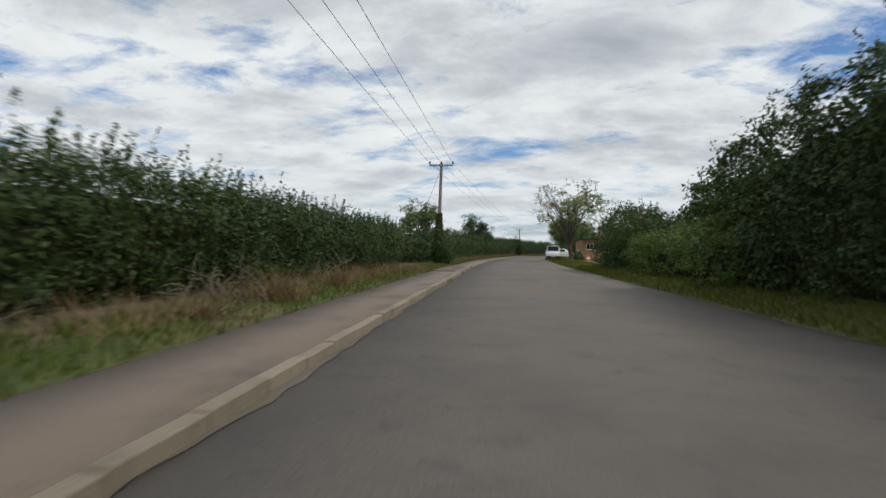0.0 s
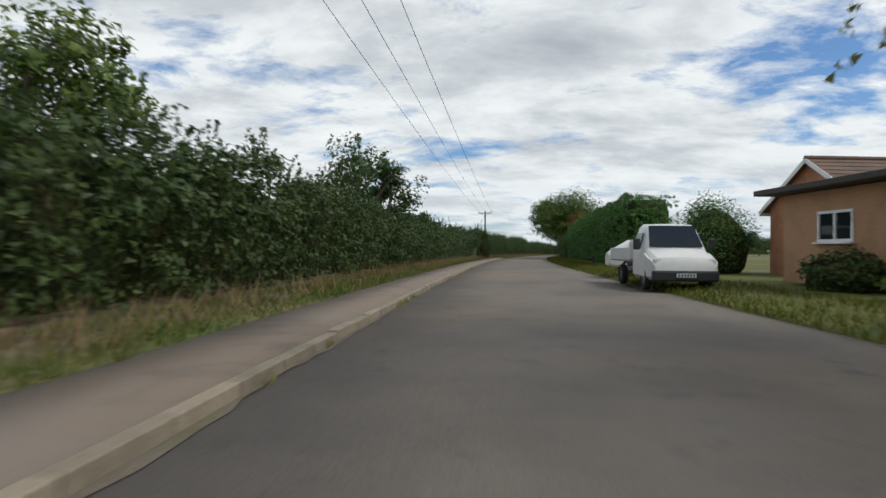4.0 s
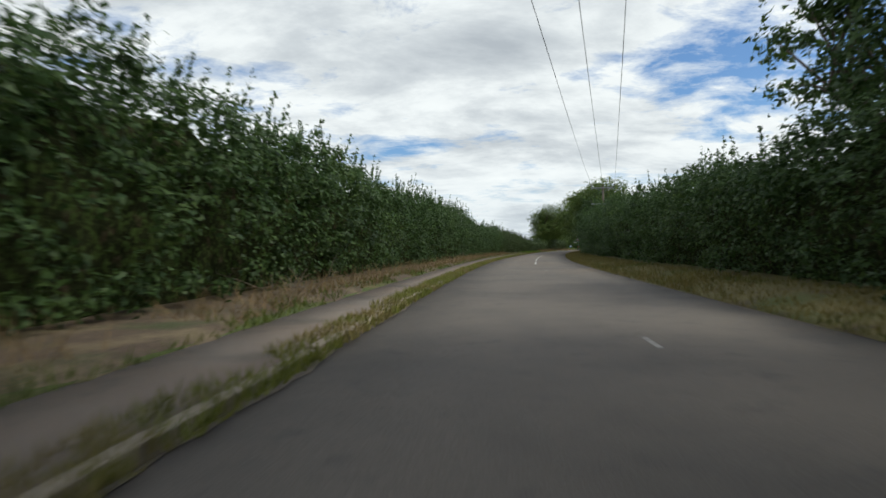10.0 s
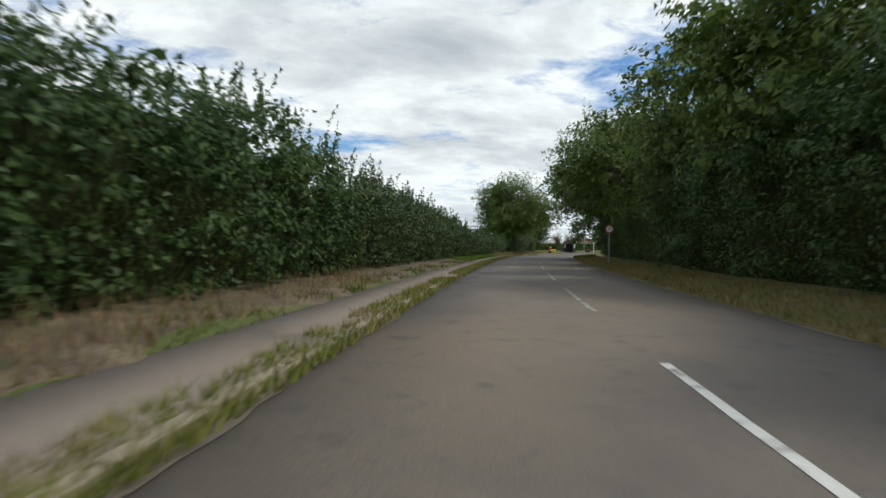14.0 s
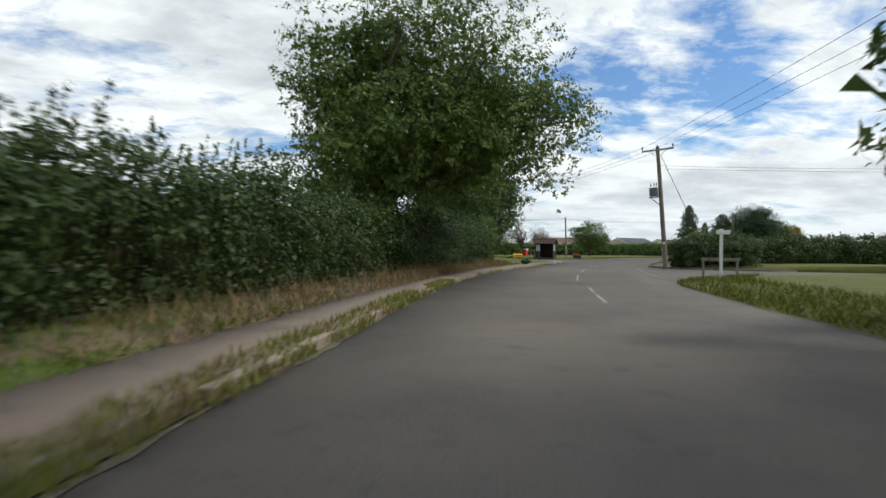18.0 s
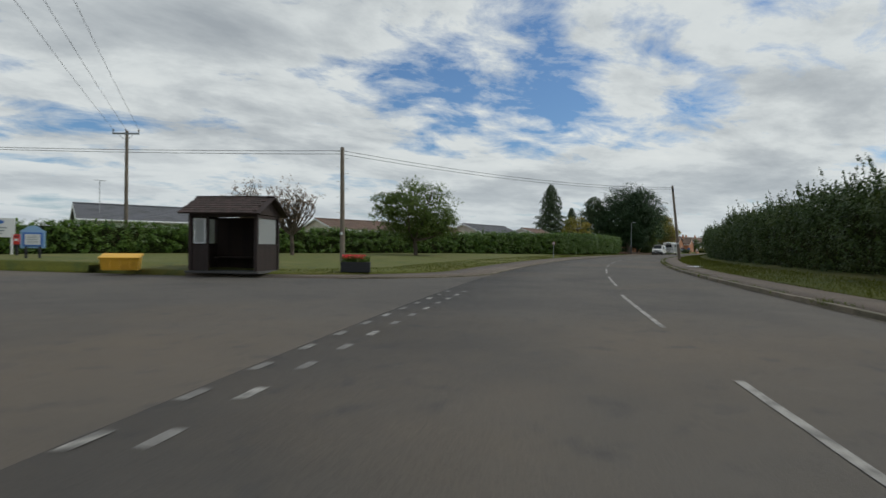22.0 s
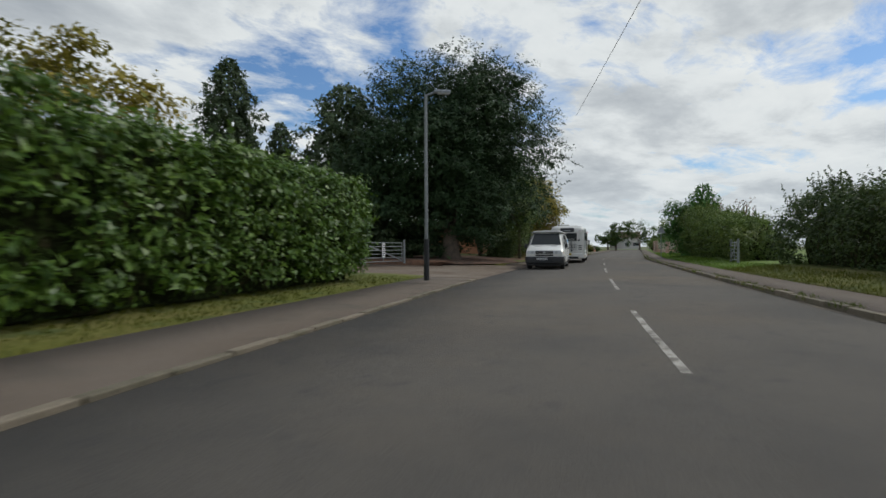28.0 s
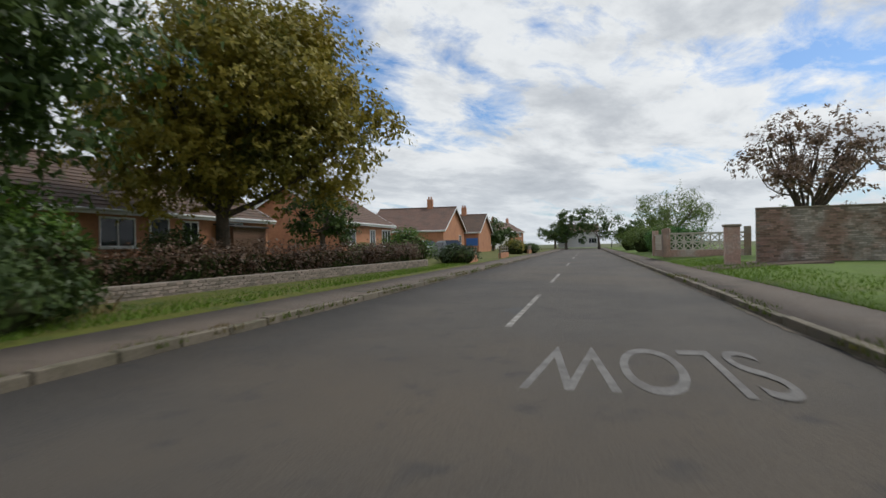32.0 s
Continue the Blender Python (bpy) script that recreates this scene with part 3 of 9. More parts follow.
def hedge(name, label, place, length, high, depth, mat, density=150, size=0.15, shoots=0.0, shoot_mat=None, shoot_h=0.8, ground=0.2, lump=0.35, under=True, ratio=0.55, back=False, straw=0, stem="straw", recess=0.7, spray=0.15, wide=2.6, billow=0.26):
    """A hedge whose front runs along place(a, w, z) for a from 0 to length, w being the depth behind its front; high(a) is its height."""
    root = thing(name, label, "hedge")
    line = lobes(length, int(length * 7 + depth * 31), wide)
    plain = high
    if lump < 0.2:
        billow = 0.0

    def high(a):
        a = np.asarray(a, float)
        round_off = 1.0 if billow == 0 else 1 - 0.3 * np.exp(-np.clip(a, 0, None) / 0.5) - 0.3 * np.exp(-np.clip(length - a, 0, None) / 0.5)
        return plain(a) * (1 - billow * 0.75 + billow * line(a)) * round_off

    na = max(4, int(length / 0.8))
    aa = np.linspace(0.35, length - 0.35, na)
    if billow:
        ridge_w = 0.5 * depth + 0.1
        prof = [(0.4 + recess, 0.0), (0.42 + recess * 0.8, 0.35), (0.55 + recess * 0.6, 0.66), (ridge_w, 0.97), (ridge_w + 0.4, 0.97), (depth - 0.35, 0.55), (depth - 0.3, 0.0)]
    else:
        prof = [(0.35 + recess, 0.0), (0.3 + recess * 0.8, 0.4), (0.35 + recess * 0.5, 0.85), (0.5 + 0.3 * recess, 0.97), (depth - 0.5, 0.97), (depth - 0.4, 0.7), (depth - 0.3, 0.0)]
    cols = []
    hh = high(aa)
    fall = np.ones(na)
    fall[0] = fall[-1] = 0.8
    for j, (w, k) in enumerate(prof):
        ww = w + lumpy(aa * 0.5, np.full(na, j * 1.3), 4.0, 0.15) + (0.3 * (1 - line(aa)) if j < 4 else 0)
        cols.append(place(aa, ww, ground - 0.15 + (hh - 0.1) * k * fall))
    v = np.stack(cols, 1)
    k = v.shape[1]
    idx = np.arange(na * k).reshape(na, k)
    f = np.stack([idx[:-1, :-1], idx[1:, :-1], idx[1:, 1:], idx[:-1, 1:]], -1).reshape(-1, 4)
    ends = [[idx[e, 0], idx[e, 1], idx[e, 5], idx[e, 6]] for e in (0, -1)] + [[idx[e, 1], idx[e, 2], idx[e, 4], idx[e, 5]] for e in (0, -1)]
    # solid core, coloured dark in place of the shade between the stems
    raw("woody_core", v.reshape(-1, 3), np.concatenate([f, np.array(ends)]), "core", root, "solid inner core with shade put into its dark colour")
    hm = float(np.mean(hh))
    sets = []

    def sprays(a, w, z, per, lean, scale=1.0, big=1.0):
        """Tufts of leaves about the given places, each leaf facing out of its tuft."""
        n = len(a)
        ctr = place(a, w, z)
        sc = rng.uniform(0.55, 1.45, n) * spray * scale
        off = rng.normal(0, 1, (n, per, 3)) * np.array([1.0, 1.0, 0.7])
        c = ctr[:, None] + off * sc[:, None, None]
        o = off * 0.45 + lean[:, None] * 0.55
        o[..., 2] += 0.3
        o /= np.linalg.norm(o, axis=2)[..., None] + 1e-6
        c = c.reshape(-1, 3)
        c[:, 2] = np.maximum(c[:, 2], ground - 0.05)
        sets.append(leaf_mesh(c, size * 0.88 * big, o.reshape(-1, 3), ratio * 1.3, spread=0.5, tri=True))

    per = 26
    density = density * 1.18
    # front face, overhanging towards the top
    n = int(length * hm * density / per)
    a = rng.uniform(0, length, n)
    t = rng.uniform(0.02 if under else 0.12, 1.0, n) ** 0.85
    ha = high(a)
    bulge = lumpy(a * 0.45, t * ha * 0.6, 1.0, lump) + billow * 1.5 * (line(a) - 0.5) * np.sin(np.clip(t * 2.6 + 0.4, 0, 3.1))
    crown_in = 0.55 * np.clip((t - 0.72) / 0.28, 0, 1) ** 2 * (1 if billow else 0.1)
    w = 0.12 + recess * (1 - t) ** 1.3 - 0.12 * np.sin(t * 3.1) - bulge - rng.exponential(0.10, n) * (lump / 0.35) + crown_in
    out = place(a, 0 * a - 1, 0 * a) - place(a, 0 * a, 0 * a)
    sprays(a, w, ground + t * ha, per, out)
    # top, thickest at the front edge
    n = int(length * min(depth, 1.9) * density * 0.75 / per)
    a = rng.uniform(0, length, n)
    w = 0.1 + rng.uniform(0, 1, n) ** 1.5 * (depth - 0.3)
    z = ground + high(a) + lumpy(a * 0.9, w * 0.9, 6.0, lump * 0.6) - rng.exponential(0.1, n) - 0.1 - 0.3 * (w / depth) ** 4
    upv = np.zeros((n, 3))
    upv[:, 2] = 1
    sprays(a, w, z, per, upv)
    # leaves deeper inside, so that the top is no thin skin
    if billow:
        n = int(length * (depth - 0.5) * hm * 0.4 * density * 0.55 / per)
        a, t = rng.uniform(0.1, length - 0.1, n), rng.uniform(0.62, 0.97, n)
        w = rng.uniform(0.3, depth - 0.2, n)
        mixed_way = rng.normal(size=(n, 3)) * 0.6
        sprays(a, w, ground + t * high(a), per, mixed_way, 1.7, 1.5)
    # ends
    for e, way in ((0, -1), (length, 1)):
        n = int(depth * hm * density * 1.5 / per)
        w = rng.uniform(0.1, depth, n)
        t = rng.uniform(0.03, 0.95, n)
        a = np.full(n, float(e)) + way * 0.25 * np.sin(t * 3) + rng.normal(0, 0.12, n)
        sprays(a, w, ground + t * high(np.clip(a, 0.4, length - 0.4)), per, (place(a + way, w, 0 * a) - place(a, w, 0 * a)))
    if back:
        n = int(length * hm * density * 0.5 / per)
        a, t = rng.uniform(0, length, n), rng.uniform(0.05, 1, n)
        sprays(a, depth - 0.2 + rng.normal(0, 0.1, n), ground + t * high(a), per, -(place(a, 0 * a - 1, 0 * a) - place(a, 0 * a, 0 * a)))
    fo = raw("foliage", *joined(sets), mat, root)
    tagged(fo, kind="stuff")
    if shoots:
        n = int(length * shoots)
        a = rng.uniform(0, length, n)
        w = rng.uniform(0.0, depth * 0.7, n)
        b = place(a, w, ground + high(a) - 0.3)
        h = rng.uniform(0.3, 1.0, n) ** 1.8 * shoot_h + 0.3
        lean = (rng.normal(0, 0.16, (n, 2)) + np.array([0.12, 0.2])) * h[:, None]
        top = b + np.column_stack([lean, h])
        ps = [stalks(b, top, 0.008)]
        k = 30
        q = rng.uniform(0.1, 1.0, (n, k))
        c = b[:, None] + (top - b)[:, None] * q[..., None] + rng.normal(0, 0.06, (n, k, 3)) * (1.25 - q)[..., None]
        lv, lf = leaf_mesh(c.reshape(-1, 3), size * 0.75, None, ratio * 1.2, tri=True)
        tagged(raw("leafy_shoot", lv, lf, shoot_mat or mat, root), kind="stuff")
        tagged(raw("shoot_stem", *joined(ps), shoot_mat or mat, root), kind="stuff")
    if straw:
        n = int(length * straw)
        a = rng.uniform(0, length, n)
        a = a[lumpy(a * 0.35, a * 0, 2.0, 1.0) > -0.25]
        n = len(a)
        b = place(a, rng.uniform(-1.0, 0.25, n), ground - 0.06 + 0 * a)
        top = b + np.column_stack([rng.normal(0, 0.24, (n, 2)), rng.uniform(0.02, 1.0, n) ** 2 * 0.6 + 0.04])
        tagged(raw("dry_litter", *stalks(b, top, 0.011, True), stem, root, "dry straw-coloured stalks"), kind="stuff")
    return root


def tube(path, radii, seg=7):
    """A limb as a ring-by-ring tube."""
    path = np.asarray(path, float)
    ring = []
    for i, p in enumerate(path):
        d = path[min(i + 1, len(path) - 1)] - path[max(i - 1, 0)]
        q = Vector(d).to_track_quat("Z", "Y").to_matrix()
        for k in range(seg):
            an = 2 * math.pi * k / seg
            ring.append(p + np.array(q @ Vector((math.cos(an), math.sin(an), 0))) * radii[i])
    n = len(path)
    idx = np.arange(n * seg).reshape(n, seg)
    f = np.stack([idx[:-1], np.roll(idx[:-1], -1, 1), np.roll(idx[1:], -1, 1), idx[1:]], -1).reshape(-1, 4)
    return np.array(ring), f


def bent(a, b, sag, n=6):
    a, b = np.asarray(a, float), np.asarray(b, float)
    t = np.linspace(0, 1, n)[:, None]
    side = rng.normal(size=3) * sag
    return a + (b - a) * t + side * np.sin(t * math.pi) + np.array([0, 0, 1]) * np.sin(t * math.pi) * sag * 0.6


def tree(name, label, x, y, crown, trunk_r=0.25, fork=2.0, mat="l_oak", clumps=60, per=260, size=0.2, lobes=None, base_z=0.1, limbs=7, limb_r=0.5, droop=0.0, shell=0.3, twigs=True, clump_r=0.32, ratio=0.55, sag=0.3, lean=(0.0, 0.0), fill=0):
    """A tree: crown is a list of ellipsoids (cx, cy, cz, rx, ry, rz) in the world."""
    root = thing(name, label, "tree")
    crown = np.array(crown, float)
    per, size = int(per * 0.7), size * 1.12
    vol = crown[:, 3] * crown[:, 4] * crown[:, 5]
    top = crown[:, 2].max()
    cs, rs = [], []
    for c, v in zip(crown, vol):
        n = max(6, int(clumps * v / vol.sum()))
        d = rng.normal(size=(n, 3))
        d /= np.linalg.norm(d, axis=1)[:, None]
        r = rng.uniform(shell ** 3, 1, n) ** (1 / 3) * rng.uniform(0.82, 1.04, n)
        cs.append(c[:3] + d * r[:, None] * c[3:])
        rs.append(np.full(n, min(c[3:])) * clump_r * rng.uniform(0.7, 1.35, n))
    cs, rs = np.concatenate(cs), np.concatenate(rs)
    d = rng.normal(size=(len(cs), per, 3))
    d /= np.linalg.norm(d, axis=2)[..., None]
    low = d[..., 2] < -0.2
    d[..., 2] = np.where(low & (rng.uniform(0, 1, low.shape) < 0.7), -d[..., 2], d[..., 2])
    face = d * np.array([1, 1, 1.2])
    rr = rng.uniform(0.5, 1.08, (len(cs), per)) * rs[:, None]
    pts = (cs[:, None] + d * rr[..., None] * np.array([1.15, 1.15, 0.85])).reshape(-1, 3)
    face = face.reshape(-1, 3)
    # leaves gather in sprays along short hanging twigs
    bunch = 9
    lead = np.arange(len(pts)) // bunch * bunch
    way = face[lead] * np.array([1, 1, 0.4]) + rng.normal(0, 0.5, (len(pts), 3))[lead]
    way /= np.linalg.norm(way, axis=1)[:, None] + 1e-6
    along = (np.arange(len(pts)) % bunch / (bunch - 1) - 0.5) * size * 2.8
    pts = pts[lead] + way * along[:, None] + rng.normal(0, size * 0.34, pts.shape) - np.array([0, 0, 1.0]) * (along ** 2)[:, None] * 0.9
    face = face[lead] * 0.8 + rng.normal(0, 0.35, pts.shape)
    if droop:
        pts[:, 2] -= rng.exponential(droop, len(pts))
    over = pts[:, 2] > base_z + 0.15
    pts, face = pts[over], face[over]
    bm_sets = [tube(np.array([[x, y, base_z - 0.2], [x, y, base_z + fork * 0.35], [x + rng.normal(0, .06) + lean[0], y + rng.normal(0, .06) + lean[1], base_z + fork]]), [trunk_r * 1.45, trunk_r * 1.05, trunk_r * 0.9], 9)]
    pick = rng.choice(len(cs), min(limbs, len(cs)), replace=False)
    start = np.array([x + lean[0], y + lean[1], base_z + fork])
    for i in pick:
        p = bent(start - [0, 0, 0.15], cs[i], sag, 8)
        bm_sets.append(tube(p, np.linspace(trunk_r * limb_r, trunk_r * 0.1, len(p)), 6))
        near = cs[np.argsort(np.linalg.norm(cs - cs[i], axis=1))[1:4]]
        if twigs:
            for q in near:
                p2 = bent(p[rng.integers(3, 6)], q, 0.15 + sag * 0.3, 5)
                bm_sets.append(tube(p2, np.linspace(trunk_r * 0.24, trunk_r * 0.05, len(p2)), 5))
    raw("trunk", *joined(bm_sets), "bark", root, "branching brown trunk", smooth=True)
    out = pts - np.array([crown[0, 0], crown[0, 1], crown[0, 2] - 1])
    out /= np.linalg.norm(out, axis=1)[:, None] + 1e-6
    tagged(raw("crown", *leaf_mesh(pts, size, out * 0.35 + face * 0.7, ratio * 1.25, spread=0.42, tri=True), mat, root), kind="stuff")
    if fill:
        i = rng.integers(0, len(crown), fill)
        d = rng.normal(size=(fill, 3))
        d *= (rng.uniform(0.35, 0.78, fill) / np.linalg.norm(d, axis=1))[:, None]
        q = crown[i, :3] + d * crown[i, 3:]
        q = q[q[:, 2] > base_z + 0.4]
        tagged(raw("inner_leaves", *leaf_mesh(q, size * 1.7, None, ratio * 1.25, spread=1.0, tri=True), mat, root, "shaded leaves inside the crown"), kind="stuff")
    return root


def conifer(name, label, x, y, height, radius, mat, n=9000, size=0.3, base=0.6, taper=1.0, trunk_r=0.2, ragged=0.42, base_z=0.2):
    """A conical evergreen built from drooping sprays."""
    root = thing(name, label, "tree")
    t = 1 - rng.uniform(0, 1, n) ** 0.62
    z = base_z + base + t * (height - base)
    lay = np.floor(t * height * 1.4)
    reach = (1 - t) ** taper * radius
    an = rng.uniform(0, 2 * math.pi, n)
    lump_ = 1 + ragged * np.sin(an * 5 + lay * 2.1) + ragged * 0.7 * np.sin(an * 9 + lay * 5.3)
    whorl = rng.uniform(0.72, 1.2, int(lay.max()) + 2)[lay.astype(int)]
    r = reach * lump_ * whorl * rng.uniform(0.45, 1.0, n) ** 0.5 + 0.08 + 0.25 * (t > 0.8) * rng.uniform(0, 1, n) * radius / 3
    pts = np.column_stack([x + np.cos(an) * r, y + np.sin(an) * r, z - r * 0.22])
    pts = pts[pts[:, 2] > base_z + 0.2]
    out = pts - np.array([x, y, 0])
    out[:, 2] = 0
    out /= np.linalg.norm(out, axis=1)[:, None] + 1e-6
    out[:, 2] = 0.5
    tagged(raw("crown", *leaf_mesh(pts, size, out * 0.7, 0.5, 0.5, tri=True), mat, root), kind="stuff")
    raw("trunk", *tube([[x, y, base_z - 0.2], [x, y, base_z + height * 0.5], [x, y, base_z + height * 0.96]], [trunk_r * 1.3, trunk_r * 0.7, 0.03], 8), "bark", root, "straight brown trunk", smooth=True)
    return root


def bush(name, label, s, u, r, h, mat, n=5000, size=0.16, xy=None, ratio=0.55, base_z=0.15):
    root = thing(name, label, "bush")
    p = np.array(xy if xy is not None else rd(s, u)[:2], float)
    k = 14
    d = rng.normal(size=(k, 3))
    d /= np.linalg.norm(d, axis=1)[:, None]
    d[:, 2] = np.abs(d[:, 2])
    cs = np.array([p[0], p[1], base_z + h * 0.3]) + d * np.array([r * 0.6, r * 0.6, h * 0.48])
    i = rng.integers(0, k, n)
    e = rng.normal(size=(n, 3))
    e /= np.linalg.norm(e, axis=1)[:, None]
    pts = cs[i] + e * rng.uniform(0.5, 1.05, n)[:, None] * np.array([r * 0.48, r * 0.48, h * 0.3])
    pts = pts[pts[:, 2] > base_z - 0.02]
    out = pts - np.array([p[0], p[1], base_z])
    out /= np.linalg.norm(out, axis=1)[:, None] + 1e-6
    bm = bmesh.new()
    bmesh.ops.create_icosphere(bm, subdivisions=2, radius=1, matrix=Matrix.Translation((p[0], p[1], base_z + h * 0.32)) @ Matrix.Diagonal((r * 0.72, r * 0.72, h * 0.5, 1)))
    for v in bm.verts:
        v.co += Vector((noise.noise(v.co * 0.9), noise.noise(v.co * 0.9 + Vector((5, 0, 0))), noise.noise(v.co * 0.9 + Vector((0, 7, 0))))) * 0.18
    # solid lump whose dark colour stands for the shade among the leaves
    part("woody_core", bm, "core", root, "lumpy inner core coloured dark for shade")
    tagged(raw("foliage", *leaf_mesh(pts, size, out, ratio), mat, root), kind="stuff")
    return root

# ---- ground, road, kerbs, verges ----
def sheet(name, x0, y0, x1, y1, z, mat, label, n=24):
    xs, ys = np.linspace(x0, x1, n), np.linspace(y0, y1, n)
    gx, gy = np.meshgrid(xs, ys, indexing="ij")
    v = np.stack([gx, gy, np.full_like(gx, z)], -1).reshape(-1, 3)
    idx = np.arange(n * n).reshape(n, n)
    f = np.stack([idx[:-1, :-1], idx[1:, :-1], idx[1:, 1:], idx[:-1, 1:]], -1).reshape(-1, 4)
    return tagged(raw(name, v, f, mat), label, "ground", kind="structure")


sheet("ground", -1800, -1600, 2200, 2200, -0.12, "field", "flat farmland reaching the horizon")


ROAD_RAILS = [(lambda s: -half_left(s) - 0.02, -0.10), (lambda s: -half_left(s) - 0.02, 0.0), (lambda s: -half_left(s) * 0.5, 0.012), (0.0, 0.018), (lambda s: half(s) * 0.5, 0.012), (lambda s: half(s) + 0.02, 0.0), (lambda s: half(s) + 0.02, -0.10)]
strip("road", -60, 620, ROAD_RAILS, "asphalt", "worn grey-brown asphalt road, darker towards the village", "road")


def bell(s, s_on, s_off, reach):
    """How far a road's edge swings out between s_on, where it is straight, and s_off."""
    t = np.clip((s - s_on) / (s_off - s_on), 0, 1)
    return reach * (1 - np.sqrt(np.clip(1 - t ** 2, 0, 1)))


def left_edge(s):
    return -half_left(s) - np.where(s < 347, bell(s, 333.0, 346.5, 8.0), bell(s, 363.0, 356.0, 8.0))


def right_edge(s):
    return half(s) + np.where(s < 314, bell(s, 301.0, 309.0, 7.0), bell(s, 327.0, 320.0, 7.0))


strip("side_road_left", 333, 363, [(lambda s: -half_left(s), -0.002), (-12.0, -0.004), (-30.0, -0.004), (-62.0, -0.004)], "asphalt", "asphalt side road leading off to the village houses", "road", step=1.0)
strip("side_road_right", 300, 328, [(lambda s: half(s), -0.002), (12.0, -0.004), (60.0, -0.004)], "asphalt", "asphalt lane joining the main road", "road", step=1.0)

KERB_W = 0.14
# left of the road, up to the first side road: kerb, footway, grass verge, field edge
PAV_L = lambda s: left_edge(s) - KERB_W
strip("pavement_left", -60, 346.5, [(lambda s: left_edge(s) - KERB_W, -0.05), (lambda s: left_edge(s) - KERB_W, 0.095), (lambda s: left_edge(s) - 1.5, 0.11), (lambda s: left_edge(s) - 1.5, 0.0)], "pavement", "narrow worn brown asphalt footway", "pavement", step=1.0)
strip("verge_left", -60, 321, [(lambda s: left_edge(s) - 1.5, -0.05), (lambda s: left_edge(s) - 1.5, 0.12), (lambda s: left_edge(s) - 2.05, 0.15), (lambda s: left_edge(s) - 3.2, 0.22), (lambda s: left_edge(s) - 5, 0.25), (-20.0, 0.25), (-60.0, -0.2)], "verge", "rough grass verge with dry yellow patches", "verge", step=1.0, wobble=0.06)
strip("corner_lawn", 321, 346.5, [(lambda s: left_edge(s) - 1.5, -0.05), (lambda s: left_edge(s) - 1.5, 0.12), (lambda s: left_edge(s) - 2.05, 0.15), (lambda s: left_edge(s) - 3.2, 0.22), (lambda s: left_edge(s) - 5, 0.25), (-20.0, 0.25), (-60.0, -0.2)], "lawn", "short green grass at the road corner", "lawn", step=1.0, wobble=0.06)
# the lawn beyond the side road
strip("pavement_lawn", 356, 447, [(lambda s: left_edge(s) - KERB_W, -0.05), (lambda s: left_edge(s) - KERB_W, 0.035), (lambda s: left_edge(s) - 1.9, 0.09), (lambda s: left_edge(s) - 1.9, 0.0)], "pavement_village", "brown asphalt footway beside the lawn", "pavement", step=1.0)
strip("lawn", 356, 447, [(lambda s: left_edge(s) - 1.9, -0.05), (lambda s: left_edge(s) - 1.9, 0.12), (lambda s: left_edge(s) - 3.0, 0.17), (lambda s: left_edge(s) - 6, 0.26), (-18.0, 0.38), (-30.0, 0.4), (-62.0, -0.2)], "lawn", "mown green lawn sloping up to a hedge", "lawn", step=1.0, wobble=0.05)
strip("drive_left", 447, 461, [(lambda s: -half_left(s), -0.01), (lambda s: -half_left(s) - 0.6, 0.03), (-9.0, 0.09), (-16.0, 0.22), (-40.0, 0.25)], "dirt", "bare gravel drive in front of field gates", "drive", step=1.0, wobble=0.05)
strip("pavement_village", 461, 620, [(lambda s: -half_left(s) - KERB_W, -0.05), (lambda s: -half_left(s) - KERB_W, 0.085), (lambda s: -half_left(s) - 1.6, 0.10), (lambda s: -half_left(s) - 1.6, 0.0)], "pavement_village", "brown asphalt village footway", "pavement")
strip("garden_left", 461, 620, [(lambda s: -half_left(s) - 1.6, -0.05), (lambda s: -half_left(s) - 1.6, 0.11), (lambda s: -half_left(s) - 2.4, 0.14), (-9.0, 0.3), (-20.0, 0.4), (-60.0, -0.2)], "lawn", "grass strip and front gardens", "lawn", wobble=0.04)
# right of the road
strip("verge_right", -60, 150, [(lambda s: right_edge(s), -0.05), (lambda s: right_edge(s), 0.015), (lambda s: right_edge(s) + 0.25, 0.06), (lambda s: right_edge(s) + 1.2, 0.16), (lambda s: right_edge(s) + 2.6, 0.25), (16.0, 0.3), (60.0, -0.2)], "lawn", "green grass verge along the road", "verge", step=1.0, wobble=0.07)
strip("verge_right", 150, 281, [(lambda s: right_edge(s), -0.05), (lambda s: right_edge(s), 0.015), (lambda s: right_edge(s) + 0.25, 0.06), (lambda s: right_edge(s) + 1.2, 0.16), (lambda s: right_edge(s) + 2.6, 0.25), (16.0, 0.3), (60.0, -0.2)], "verge_dry", "uneven dry grass verge below trees", "verge", step=1.0, wobble=0.07)
strip("verge_right", 281, 309, [(lambda s: right_edge(s), -0.05), (lambda s: right_edge(s), 0.015), (lambda s: right_edge(s) + 0.25, 0.06), (lambda s: right_edge(s) + 1.2, 0.16), (lambda s: right_edge(s) + 2.6, 0.25), (16.0, 0.3), (60.0, -0.2)], "lawn", "green grass verge at the lane corner", "verge", step=1.0, wobble=0.07)
strip("pavement_right", 320, 620, [(lambda s: right_edge(s) + KERB_W, -0.05), (lambda s: right_edge(s) + KERB_W, 0.095), (lambda s: right_edge(s) + 1.55, 0.11), (lambda s: right_edge(s) + 1.55, 0.0)], "pavement_village", "brown asphalt footway with weeds", "pavement", step=1.0)
